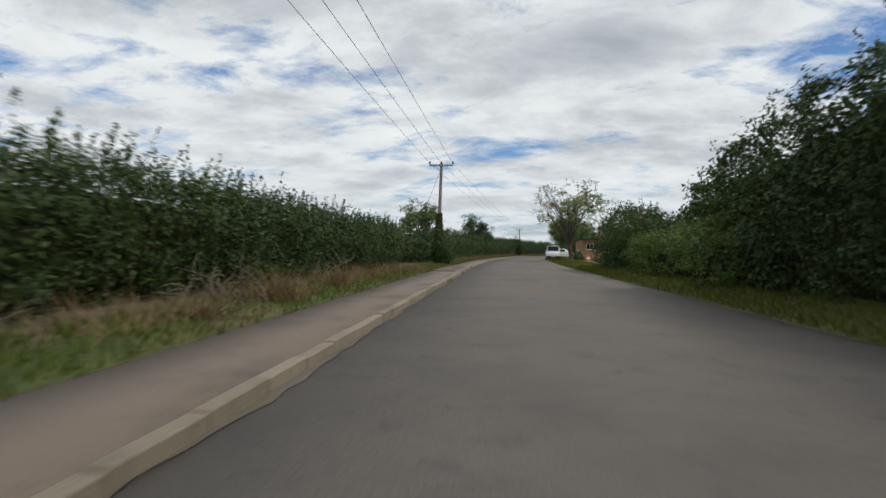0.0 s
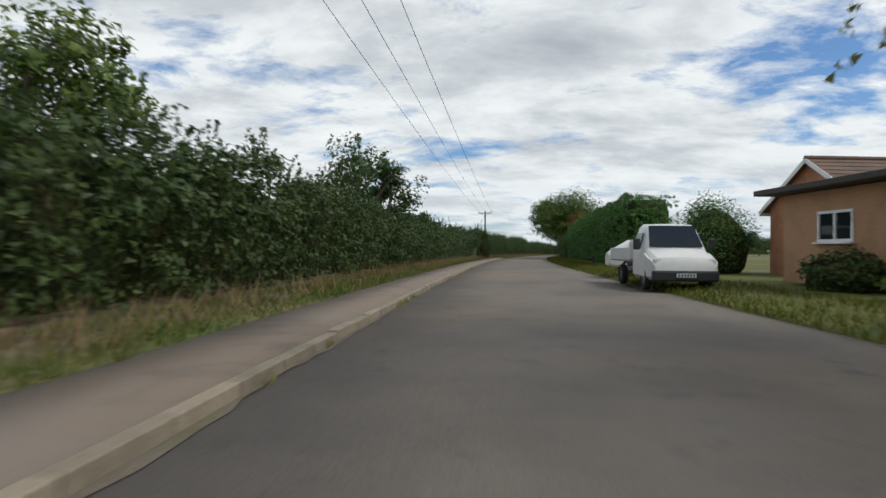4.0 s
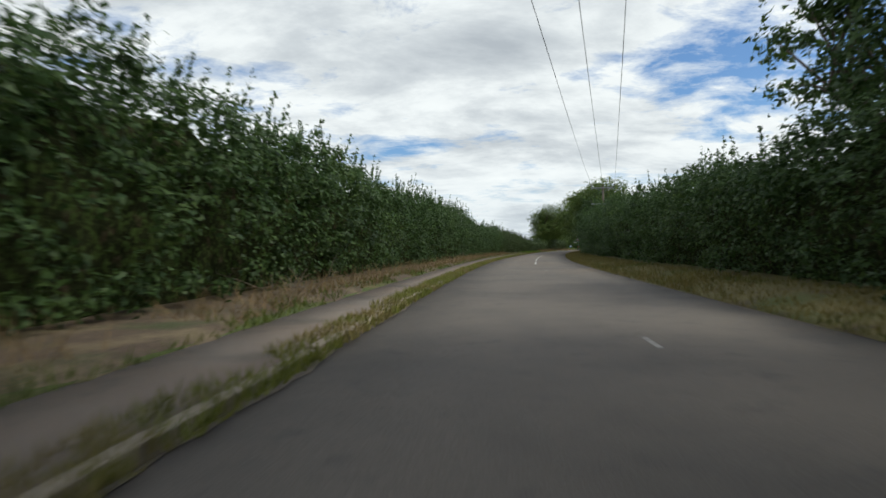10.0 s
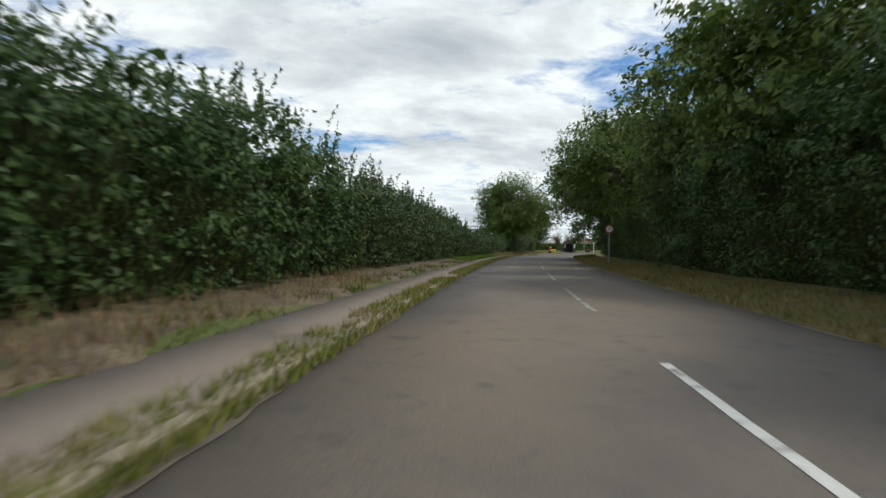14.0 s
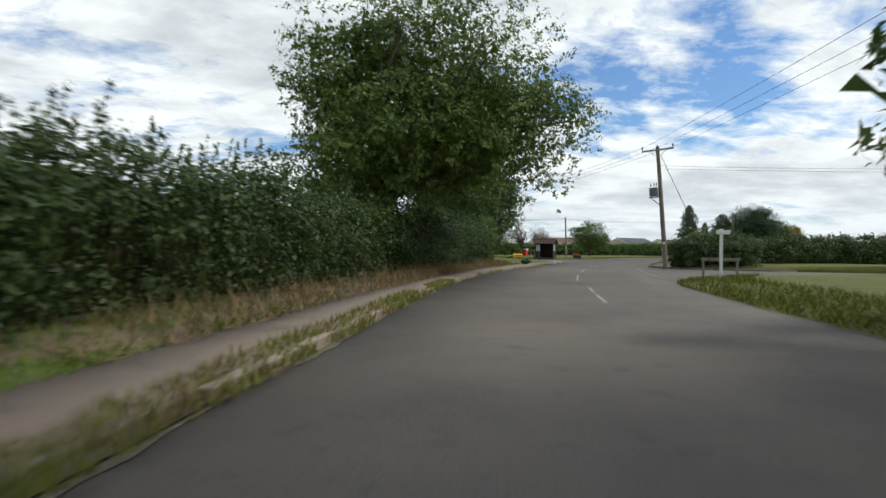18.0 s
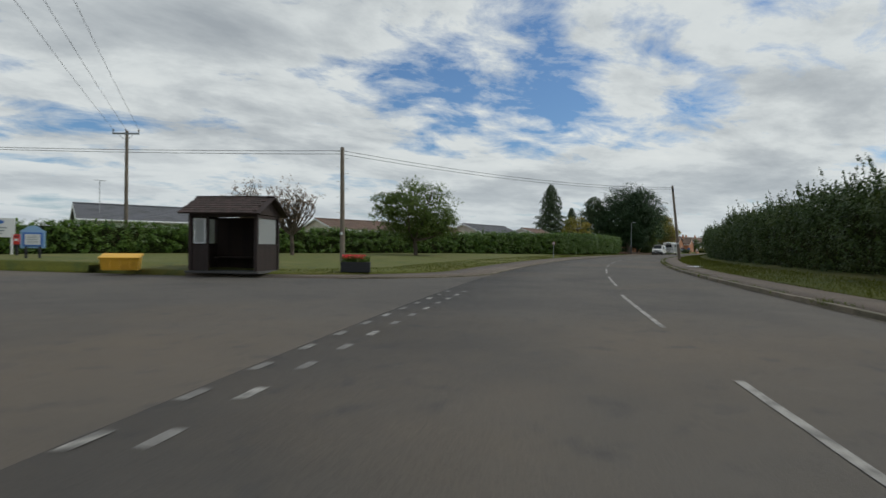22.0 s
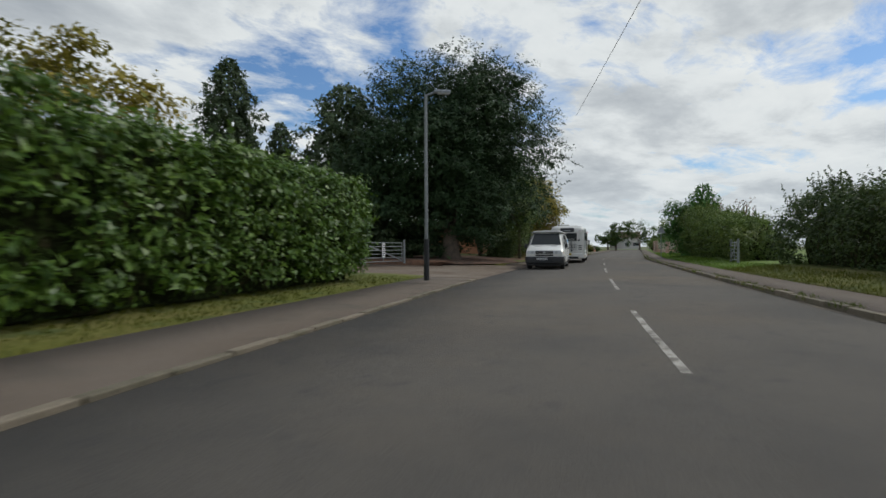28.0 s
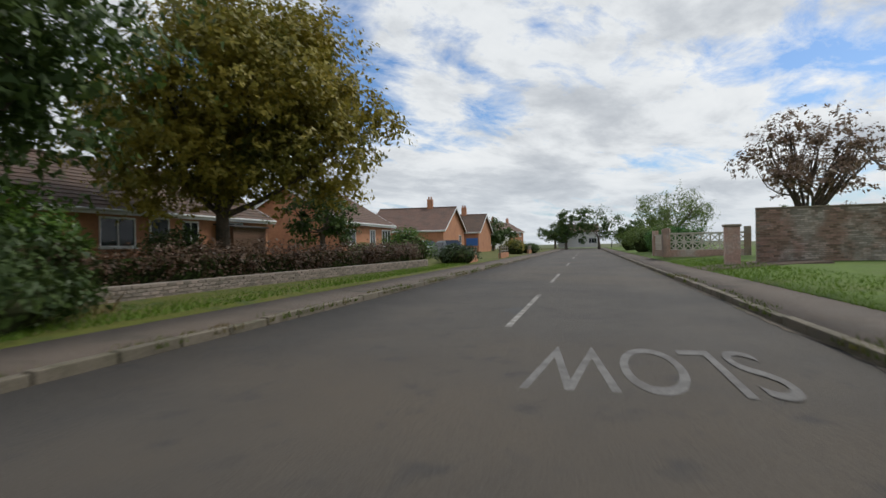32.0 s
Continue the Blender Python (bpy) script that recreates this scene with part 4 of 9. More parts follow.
strip("bank_right", 320, 455, [(lambda s: right_edge(s) + 1.55, -0.05), (lambda s: right_edge(s) + 1.55, 0.12), (lambda s: right_edge(s) + 2.4, 0.2), (lambda s: right_edge(s) + 4.2, 0.35), (16.0, 0.4), (60.0, -0.2)], "lawn", "grass bank below a hedge", "verge", step=1.0, wobble=0.06)
strip("bank_village", 455, 620, [(lambda s: right_edge(s) + 1.55, -0.05), (lambda s: right_edge(s) + 1.55, 0.12), (lambda s: right_edge(s) + 2.4, 0.2), (lambda s: right_edge(s) + 4.2, 0.35), (16.0, 0.4), (60.0, -0.2)], "lush", "lush green grass beside the footway", "verge", step=1.0, wobble=0.06)

for s0_, s1_, lab, near_ in ((-14, 27, "bare soil and dead stalks below the hedge", 2.35), (37, 135, "bare soil and dry litter below the hedge", 2.2), (136, 262, "brown bare soil below the hedge", 1.75), (285, 320, "brown bare soil below the hedge", 1.7)):
    strip("hedge_foot", s0_, s1_, [(lambda s, near_=near_: left_edge(s) - near_ + 0.15 + 0.25 * np.sin(s * 0.9) + 0.15 * np.sin(s * 2.7), 0.08), (lambda s, near_=near_: left_edge(s) - near_ - 0.2 + 0.25 * np.sin(s * 0.9) + 0.15 * np.sin(s * 2.7), 0.21), (lambda s: left_edge(s) - 3.6, 0.27), (lambda s: left_edge(s) - 5.2, 0.29)], "soil", lab, "ground", step=1.0, wobble=0.02)
strip("hedge_foot", 320.2, 325.6, [(lambda s: left_edge(s) - 1.9 - (s - 320.0) * 0.28 + 0.2 * np.sin(s * 2.1), 0.08), (lambda s: left_edge(s) - 2.3 - (s - 320.0) * 0.28, 0.23), (-9.5, 0.30)], "soil", "straw-coloured dry ground under an oak", "ground", step=0.5, wobble=0.02)
strip("leaf_litter", 458, 474, [(lambda s: -5.9 - 0.5 * np.sin(s * 0.7) - np.where(s < 461, (461 - s) * 1.4, 0), 0.14), (-8.8, 0.33), (-11.0, 0.44), (-18.0, 0.42)], "litter_soil", "red-brown leaf litter and bare earth under a cypress", "ground", step=1.0, wobble=0.06)
# driveway in front of the clipped hedge, farm entrance opposite the first pole
strip("drive_right", 84, 101, [(lambda s: half(s) - 0.01, 0.004), (lambda s: half(s) + 0.3, 0.075), (6.5, 0.20), (13.0, 0.29)], "dirt", "pale gravel driveway entrance", "drive", step=1.0)
strip("farm_entrance", 27.5, 36.5, [(lambda s: -half_left(s) + 0.01, 0.006), (lambda s: -half_left(s) - 0.5, 0.115), (-5.6, 0.145), (-6.4, 0.215), (-8.5, 0.27)], "dirt", "bare earth field entrance", "drive", step=1.0)


# ---- road markings ----
def marking(name, s0, s1, u0, w, mat="paint", z=0.022, label="worn white painted centre line dash", group="centre line"):
    n = max(2, int((s1 - s0) / 0.6) + 1)
    ss = np.linspace(s0, s1, n)
    e = np.array([noise.noise((a * 1.7, u0, 2.0)) for a in ss]) * 0.012
    a, b = rd(ss, u0 - w / 2 + e, z), rd(ss, u0 + w / 2 + e, z)
    v = np.stack([a, b], 1).reshape(-1, 3)
    i = np.arange(n - 1)
    f = np.stack([2 * i, 2 * i + 1, 2 * i + 3, 2 * i + 2], 1)
    return tagged(raw(name, v, f, mat), label, "road marking", group)


for s0 in (193.4, 202.6, 212.0, 221.4, 231.6, 241, 250.6, 260, 293.6, 302.7, 311.7, 320.7, 329.7, 338.7, 347.7, 356.7, 365.7, 374.4, 383.4, 392.4):
    marking("centre_line", s0, s0 + 5.7, -0.33 if s0 < 300 else -0.58 if s0 < 350 else -0.45, 0.10 if s0 < 300 else 0.085, "paint" if s0 < 225 else "paint_mid" if s0 < 335 else "paint_old")
for s0 in (401.5, 411, 420.5, 433, 443, 453, 462.8, 477, 488, 497, 510, 523, 536, 549):
    marking("centre_line", s0, s0 + 5.0, float(np.interp(s0, [400, 440], [-0.3, 0.0])), 0.095, "paint_mid", label="faded white painted centre line dash")
for s0, du in ((31.0, 0.1), (33.6, -0.1), (38, 0.2), (43, 0), (56, 0), (62, 0.1), (98, 0), (101, 0.05), (129, 0.1), (163, 0), (183, 0)):
    marking("line_fleck", s0, s0 + 0.5 + 0.3 * (s0 % 2), du, 0.07, "paint_old", label="last fleck of a worn-away centre line", group="worn line flecks")
for k in range(13):
    marking("give_way_dash", 306.0 + k * 1.3, 306.8 + k * 1.3, 2.95 - 0.035 * k, 0.12, "paint_mid", label="short white give-way dash across the lane mouth", group="give way dashes")
for k in range(14):
    for du in (0, -0.4):
        marking("give_way_dash", 340.0 + k * 1.0 + du * 0.3, 340.32 + k * 1.0 + du * 0.3, -4.45 + du, 0.10, "paint_ghost" if (k + (du < 0)) % 3 else "paint_old", z=0.006, label="faded give-way dash across the side road mouth", group="side road dashes")


def road_word(text, s, u, length, width):
    cu = bpy.data.curves.new("road_word", "FONT")
    cu.body, cu.align_x, cu.align_y = text, "CENTER", "CENTER"
    cu.fill_mode = "BOTH"
    tmp = new("road_word_curve", cu)
    bpy.context.view_layer.update()
    me = bpy.data.meshes.new_from_object(tmp.evaluated_get(bpy.context.evaluated_depsgraph_get()))
    bpy.data.objects.remove(tmp)
    me.materials.clear()
    me.materials.append(M["paint_ghost"])
    ob = new("road_word", me)
    xs = [v.co.x for v in me.vertices]
    ys = [v.co.y for v in me.vertices]
    sx, sy = width / (max(xs) - min(xs)), length / (max(ys) - min(ys))
    for v in me.vertices:
        v.co.x *= sx
        v.co.y *= sy
    ob.matrix_world = on_road(s, u, 0.0165, 180)
    return tagged(ob, "faded white painted word on the asphalt facing oncoming drivers", "road marking")


road_word("SLOW", 485.8, 1.6, 1.9, 2.1)


def patch(s, u, ls, lw, label, mat="patch", z=0.02):
    k = 18
    an = np.linspace(0, 2 * math.pi, k, endpoint=False)
    r = 1 + 0.18 * np.sin(an * 3 + s) + 0.1 * np.sin(an * 7)
    v = rd(s + np.cos(an) * r * ls / 2, u + np.sin(an) * r * lw / 2, z)
    v = np.concatenate([v, [rd(s, u, z + 0.001)]])
    f = [[k, i, (i + 1) % k, (i + 1) % k] for i in range(k)]
    bm = bmesh.new()
    vs = [bm.verts.new(q) for q in v]
    for i in range(k):
        bm.faces.new((vs[k], vs[i], vs[(i + 1) % k]))
    return tagged(part("asphalt_patch", bm, mat), label, "road patch", "road patches")


for s, u, a, b in ((277.5, 1.0, 1.0, 1.4), (280.5, 3.0, 1.6, 0.9), (219.5, -2.0, 1.2, 0.35), (222.5, -2.1, 1.5, 0.3), (418.5, 2.2, 1.6, 1.2), (422.0, 1.0, 1.0, 0.7), (423.5, 3.2, 0.9, 0.9), (490.0, -0.15, 0.9, 0.35), (473.0, 2.9, 0.6, 0.3)):
    patch(s, u, a, b, "dark broken patch in the asphalt")

for s0_, s1_, edge_, w_ in ((-10, 333, lambda s: -half_left(s), 0.13), (-10, 300, lambda s: half(s), -0.14), (328, 520, lambda s: half(s), -0.14)):
    strip("road_margin", s0_, s1_, [(edge_, 0.004), (lambda s, e=edge_, w=w_: e(s) + w * (0.6 + 0.3 * np.sin(s * 1.7) * np.sin(s * 0.61) + 0.4 * np.sin(s * 4.3) * np.sin(s * 2.9)), 0.0075)], "grit", "sandy grit and litter along the road edge", "road edge", step=0.35)

# ---- kerbs, stone by stone ----
km = bpy.data.meshes.new("kerb_stone")
kb = boxed(KERB_W, 0.895, 0.17, 0, 0, 0.085 - 0.055, bevel=0.014, seg=2)
kb.to_mesh(km)
kb.free()
km.materials.append(M["kerb"])
km_old = km.copy()
km_old.materials.clear()
km_old.materials.append(M["kerb_old"])


def kerb_run(name, s0, s1, edge, side, label, skip=(), sink=0.0, mesh=km):
    root = tagged(new(name), label, "kerb", kind="structure")
    s = s0
    while s < s1:
        if not any(a < s < b for a, b in skip):
            u = float(edge(np.array([s + 0.45]))[0]) + side * KERB_W / 2
            ua, ub = float(edge(np.array([s + 0.2]))[0]), float(edge(np.array([s + 0.7]))[0])
            m = on_road(s + 0.45, u, random.uniform(-0.012, 0.012) - sink, -math.degrees(math.atan2(ub - ua, 0.5)) + random.uniform(-0.6, 0.6))
            shared("kerb_stone", mesh, root, m)
        slope = float(edge(np.array([s + 0.5]))[0] - edge(np.array([s]))[0]) / 0.5
        s += 0.915 / math.sqrt(1 + slope * slope)
    return root


kerb_run("kerb_left", -4, 250, left_edge, -1, "pale concrete kerb, partly grown over", skip=((27, 37), (55.6, 60)))
kerb_run("kerb_left_bend", 285, 346, left_edge, -1, "mossy concrete kerb curving into the side road")
kerb_run("kerb_lawn", 356.5, 446, left_edge, -1, "low worn concrete kerb beside the lawn", sink=0.065, mesh=km_old)
kerb_run("kerb_right", 320.5, 530, right_edge, 1, "weedy concrete kerb", skip=(), mesh=km_old)
kerb_run("kerb_village", 475, 530, lambda s: -half_left(s), -1, "grassy concrete kerb below the garden wall", mesh=km_old)


# ---- grass ----
def grass(name, s0, s1, u0, u1, density, h, mat, label, z=0.12, w=0.012, clump=0.0, zf=None):
    n = int((s1 - s0) * abs(u1(s0) - u0(s0) if callable(u0) else u1 - u0) * density)
    s = rng.uniform(s0, s1, n)
    a = u0(s) if callable(u0) else np.full(n, float(u0))
    b = u1(s) if callable(u1) else np.full(n, float(u1))
    k = rng.uniform(0, 1, n)
    u = a + (b - a) * k
    if clump:
        keep = lumpy(s * 0.55, u * 1.1, 8.0, 1.0) > clump - 0.5
        s, u, k = s[keep], u[keep], k[keep]
        n = len(s)
    zz = z if zf is None else zf(k)
    base = rd(s, u, zz)
    hh = h * rng.uniform(0.4, 1.3, n)
    top = base + np.column_stack([rng.normal(0, 0.35, (n, 2)) * hh[:, None], hh])
    ob = raw(name, *stalks(base, top, w * 1.3, True), mat)
    return tagged(ob, label, "grass", kind="stuff")


vl = lambda k: 0.09 + 0.13 * k
grass("grass_verge_left", 0, 130, lambda s: left_edge(s) - 1.45, lambda s: left_edge(s) - 3.0, 170, 0.17, "blade", "rough verge grass, green and dry", zf=vl)
grass("grass_verge_left", 130, 262, lambda s: left_edge(s) - 1.42, lambda s: left_edge(s) - 2.2, 90, 0.17, "blade", "sparse rough verge grass, green and dry", zf=vl, clump=0.45)
grass("grass_verge_left", 262, 290, lambda s: left_edge(s) - 1.4, lambda s: left_edge(s) - 3.0, 170, 0.17, "blade_lush", "low green nettles and grass below the hedge", zf=vl)
grass("grass_verge_left", 290, 325, lambda s: left_edge(s) - 1.42, lambda s: left_edge(s) - 2.6, 80, 0.17, "blade", "sparse rough verge grass", zf=vl, clump=0.4)
grass("kerb_weeds", 142, 300, lambda s: left_edge(s) + 0.16, lambda s: left_edge(s) - 0.5, 420, 0.15, "blade_kerb", "tufts of grass growing over the kerb", z=0.05, clump=0.2)
grass("kerb_weeds", 20, 142, lambda s: left_edge(s) + 0.08, lambda s: left_edge(s) - 0.05, 260, 0.1, "blade_kerb", "small weeds along the kerb", z=0.0, clump=0.75)
grass("kerb_weeds", 300, 336, lambda s: left_edge(s) + 0.1, lambda s: left_edge(s) - 0.1, 260, 0.14, "blade_kerb", "weeds along the kerb", z=0.02, clump=0.55)
grass("grass_verge_right", 0, 150, lambda s: right_edge(s) - 0.05, lambda s: right_edge(s) + 2.4, 120, 0.17, "blade_lawn", "rough verge grass, mostly green", zf=lambda k: 0.02 + 0.2 * k)
grass("grass_verge_right", 150, 281, lambda s: right_edge(s) - 0.05, lambda s: right_edge(s) + 2.4, 120, 0.16, "blade_dry", "rough verge grass, green and dry", zf=lambda k: 0.02 + 0.2 * k)
grass("grass_verge_right", 281, 306, lambda s: right_edge(s) - 0.05, lambda s: right_edge(s) + 2.4, 120, 0.17, "blade_lawn", "rough verge grass, mostly green", zf=lambda k: 0.02 + 0.2 * k)
grass("grass_lawn", 357, 446, lambda s: left_edge(s) - 1.85, lambda s: left_edge(s) - 4.5, 110, 0.055, "blade_lawn", "mown lawn grass", zf=lambda k: 0.11 + 0.1 * k)
grass("grass_bank", 326, 455, lambda s: right_edge(s) + 1.5, lambda s: right_edge(s) + 3.6, 110, 0.14, "blade_lawn", "lush grass on the bank", zf=lambda k: 0.1 + 0.18 * k)
grass("grass_bank", 455, 512, lambda s: right_edge(s) + 1.5, lambda s: right_edge(s) + 3.6, 110, 0.1, "blade_lush", "lush grass on the bank", zf=lambda k: 0.1 + 0.18 * k)
grass("kerb_weeds", 326, 500, lambda s: right_edge(s) - 0.06, lambda s: right_edge(s) + 0.35, 220, 0.1, "blade", "weeds along the kerb", z=0.06, clump=0.55)
grass("kerb_weeds", 476, 512, lambda s: -half_left(s) + 0.08, lambda s: -half_left(s) - 0.3, 220, 0.1, "blade", "weeds along the kerb", z=0.06, clump=0.45)
grass("grass_strip", 484, 512, -5.45, -7.0, 200, 0.09, "blade_lush", "short grass below the garden wall", z=0.13)

# ---- hedges ----
def beside(s0, u_front, side, s_dir=1):
    """A hedge's own coordinates: its front at u_front(s), depth running away from the road."""
    def place(a, w, z):
        s = s0 + np.asarray(a, float)
        u = (u_front(s) if callable(u_front) else u_front) + side * np.asarray(w, float)
        return rd(s, u, z)
    return place


def profile(points, rough, seed):
    """A height line through (a, h) with uneven growth."""
    xs, hs = zip(*points)

    def high(a):
        a = np.asarray(a, float)
        return np.interp(a, xs, hs) + np.array([noise.noise((x * 0.22, seed, 0)) + 0.6 * noise.noise((x * 0.9, seed, 4)) for x in a]) * rough
    return high


LF = lambda s: -shoulder(s) - 3.15
hedge("hedge", "thick bramble hedge set back behind a field entrance", beside(25.5, -8.9, -1), 14, profile([(0, 2.4), (14, 2.5)], 0.25, 28.0), 2.0, "l_haw", 130, 0.13, 5, None, 0.6)
hedge("hedge", "tall unclipped roadside hedge with feathery stalks on top", beside(-14, LF, -1), 42, profile([(0, 2.15), (26, 2.15), (33, 1.95), (42, 2.1)], 0.22, 1.0), 2.2, "l_haw", 330, 0.085, 22, "l_nettle", 0.6, straw=170, billow=0.16)
hedge("hedge", "thick roadside hedge of hawthorn and bramble", beside(37, LF, -1), 50, profile([(0, 2.2), (15, 2.35), (25, 2.5), (40, 3.0), (50, 2.9)], 0.3, 2.0), 2.4, "l_haw", 150, 0.13, 6, None, 0.8, straw=90)
hedge("hedge", "thick hawthorn hedge over dry grass", beside(87, LF, -1), 45.2, profile([(0, 2.6), (12, 2.8), (20, 2.8), (30, 3.0), (40, 3.0), (45.2, 3.2)], 0.35, 3.0), 2.4, "l_haw", 150, 0.13, 6, None, 1.0, straw=130)
hedge("hedge", "tall dense hedge of young ash and hawthorn", beside(135.7, lambda s: -shoulder(s) - 3.0, -1), 53.5, profile([(0, 4.2), (4, 4.4), (7, 3.9), (14, 3.5), (28, 3.7), (54, 4.0)], 0.4, 4.0), 2.4, "l_ash", 150, 0.13, 6, None, 1.0, straw=110)
hedge("hedge", "tall dense hedge of young ash over dead stalks", beside(189.5, lambda s: -shoulder(s) - 3.0, -1), 48, profile([(0, 4.0), (14, 4.3), (24, 3.6), (34, 3.4), (48, 3.5)], 0.4, 5.0), 2.4, "l_ash", 150, 0.13, 6, None, 1.0, straw=130)
hedge("hedge", "roadside hedge with wispy shoots", beside(237.5, LF, -1), 48, profile([(0, 3.3), (22, 3.1), (36, 2.5), (48, 2.3)], 0.3, 6.0), 2.2, "l_haw", 150, 0.13, 10, None, 0.9)
hedge("hedge", "bramble hedge under an oak, bare earth below", beside(285.5, LF, -1), 33.5, profile([(0, 2.3), (14, 2.3), (25, 2.6), (33.5, 2.8)], 0.3, 7.0), 2.4, "l_haw", 240, 0.10, 9, None, 0.7, straw=170, billow=0.18)

hedge("hedge", "high mixed hedge behind a narrow verge", beside(-14, 4.3, 1), 32, profile([(0, 4.9), (26, 5.1), (32, 4.2)], 0.5, 11.0), 3.0, "l_haw", 150, 0.13, 3, None, 0.9, lump=0.6)
hedge("hedge", "low leafy bramble growth in a hedge gap", beside(16.5, 4.1, 1), 11.5, profile([(0, 2.4), (5, 1.8), (11.5, 1.7)], 0.3, 34.0), 2.6, "l_oak2", 150, 0.13, 4, None, 0.5, lump=0.5)
hedge("hedge", "dense hedge beside the road", beside(29.5, 4.3, 1), 10, profile([(0, 3.6), (5, 3.6), (8, 3.0), (10, 2.0)], 0.4, 12.0), 3.0, "l_oak", 150, 0.13, 3, None, 0.6, lump=0.6)
hedge("low_hedge", "low garden hedge beside the lawn", beside(40, lambda s: shoulder(s) + 4.4, 1), 21, profile([(0, 1.3), (21, 1.1)], 0.15, 13.0), 1.2, "l_haw", 160, 0.13)


def clipped(a, w, z):
    s = 97.5 + np.asarray(a, float)
    return rd(s, 6.1 - 0.018 * np.asarray(a, float) + np.asarray(w, float), z)


hedge("conifer_hedge", "tall neatly clipped green conifer hedge", clipped, 40.5, lambda a: 4.72 - 0.011 * np.asarray(a, float) + 0.08 * np.sin(np.asarray(a, float) * 1.1), 3.2, "l_con", 260, 0.15, ground=0.25, lump=0.12, ratio=0.32, recess=0.15, spray=0.09)
hedge("hedge", "shady mixed growth under roadside trees", beside(138.5, 4.9, 1), 18, profile([(0, 3.3), (9, 4.0), (18, 3.9)], 0.5, 14.0), 3.0, "l_oak", 150, 0.13, 3, None, 0.6, lump=0.6)
hedge("hedge", "high rough hedge of ash and thorn", beside(156.5, 4.7, 1), 46, profile([(0, 3.9), (14, 3.6), (30, 3.7), (46, 4.2)], 0.6, 15.0), 3.0, "l_ash", 150, 0.13, 4, None, 0.9, lump=0.6)
hedge("hedge", "high rough hedge of ash and thorn", beside(202.5, 4.6, 1), 46, profile([(0, 4.2), (14, 4.5), (30, 5.0), (46, 5.2)], 0.6, 16.0), 3.2, "l_ash", 150, 0.13, 4, None, 0.9, lump=0.7)
hedge("hedge", "dense dark green hedge growing beneath roadside trees", beside(248.5, 5.9, 1), 42, profile([(0, 4.8), (30, 4.8), (47, 4.2)], 0.5, 17.0), 3.2, "l_oak", 150, 0.13, 2, None, 0.6, lump=0.6)


def poly_place(pts, side=1):
    q = np.array(pts, float)
    d = np.hypot(*np.diff(q, axis=0).T)
    arc = np.concatenate([[0], np.cumsum(d)])
    t = np.gradient(q, axis=0)
    t /= np.hypot(*t.T)[:, None]

    def place(a, w, z):
        a, w = np.asarray(a, float), np.asarray(w, float)
        x, y = np.interp(a, arc, q[:, 0]), np.interp(a, arc, q[:, 1])
        tx, ty = np.interp(a, arc, t[:, 0]), np.interp(a, arc, t[:, 1])
        x, y = x + np.where(a > arc[-1], a - arc[-1], 0) * t[-1, 0], y + np.where(a > arc[-1], a - arc[-1], 0) * t[-1, 1]
        return np.stack([x - side * ty * w, y + side * tx * w, np.asarray(z, float) + 0 * x], -1)
    return place, arc[-1]


place_, len_ = poly_place([tuple(float(q) for q in rd(317.8, -6.6)[:2]), (68.4, 319.5), (69.4, 323.7), (71.3, 329.2), (73.4, 334.5)], 1)
hedge("hedge", "dark overgrown hedge below a field oak", place_, len_, profile([(0, 2.8), (8, 3.0), (16, 3.4), (len_, 2.6)], 0.35, 31.0), 2.8, "l_oak2", 150, 0.13, 4, None, 0.8, straw=60)
place_, len_ = poly_place([(78.6, 305.2), (84, 305.6), (92, 304.5), (104, 300)], 1)
hedge("hedge", "bushy hedge at the corner of the lane", place_, len_, profile([(0, 2.1), (26, 2.4)], 0.2, 18.0), 2.6, "l_haw", 150, 0.13, 6, None, 0.5, back=True)
hedge("hedge", "round-topped hedge above a grass bank", beside(321.5, lambda s: shoulder(s) + 3.6, 1), 32, profile([(0, 2.0), (8, 2.2), (32, 2.6)], 0.25, 19.0), 2.6, "l_haw", 150, 0.13, 5, None, 0.6)
hedge("hedge", "dense roadside hedge above a grass bank", beside(353.5, lambda s: shoulder(s) + 3.6, 1), 45, profile([(0, 2.8), (6, 3.2), (20, 3.3), (45, 2.6)], 0.35, 20.0), 2.6, "l_haw", 150, 0.13, 6, None, 0.9)
hedge("hedge", "rough roadside hedge covered in brambles", beside(398.5, lambda s: shoulder(s) + 3.7, 1), 58, profile([(0, 2.7), (18, 3.4), (34, 3.2), (58, 2.9)], 0.4, 21.0), 2.6, "l_haw", 150, 0.13, 6, None, 0.8)
hedge("hedge", "overgrown tall hedge beside the footway", beside(461.5, lambda s: shoulder(s) + 3.0, 1), 25, profile([(0, 2.5), (8, 3.1), (15, 4.0), (20, 4.6), (25, 4.3)], 0.5, 22.0), 3.0, "l_oak2", 150, 0.13, 3, None, 0.7, lump=0.6)

LAUREL = [(58, 366.5), (70, 365.2), (84, 365.8), (98, 369.5), (114, 374), (128, 377.0), (139, 377.6), (148, 380.2), (158, 385), (166.5, 389.4)]
place_, len_ = poly_place(LAUREL, 1)
hedge("laurel_hedge", "clipped glossy bright green laurel hedge", lambda a, w, z: place_(a, w, z), len_ * 0.6, profile([(0, 2.0), (26, 2.0), (70, 2.4)], 0.1, 23.0), 1.8, "l_laurel", 170, 0.19, 0.6, None, 0.3, ground=0.4, lump=0.12, ratio=0.42, recess=0.15, spray=0.13)
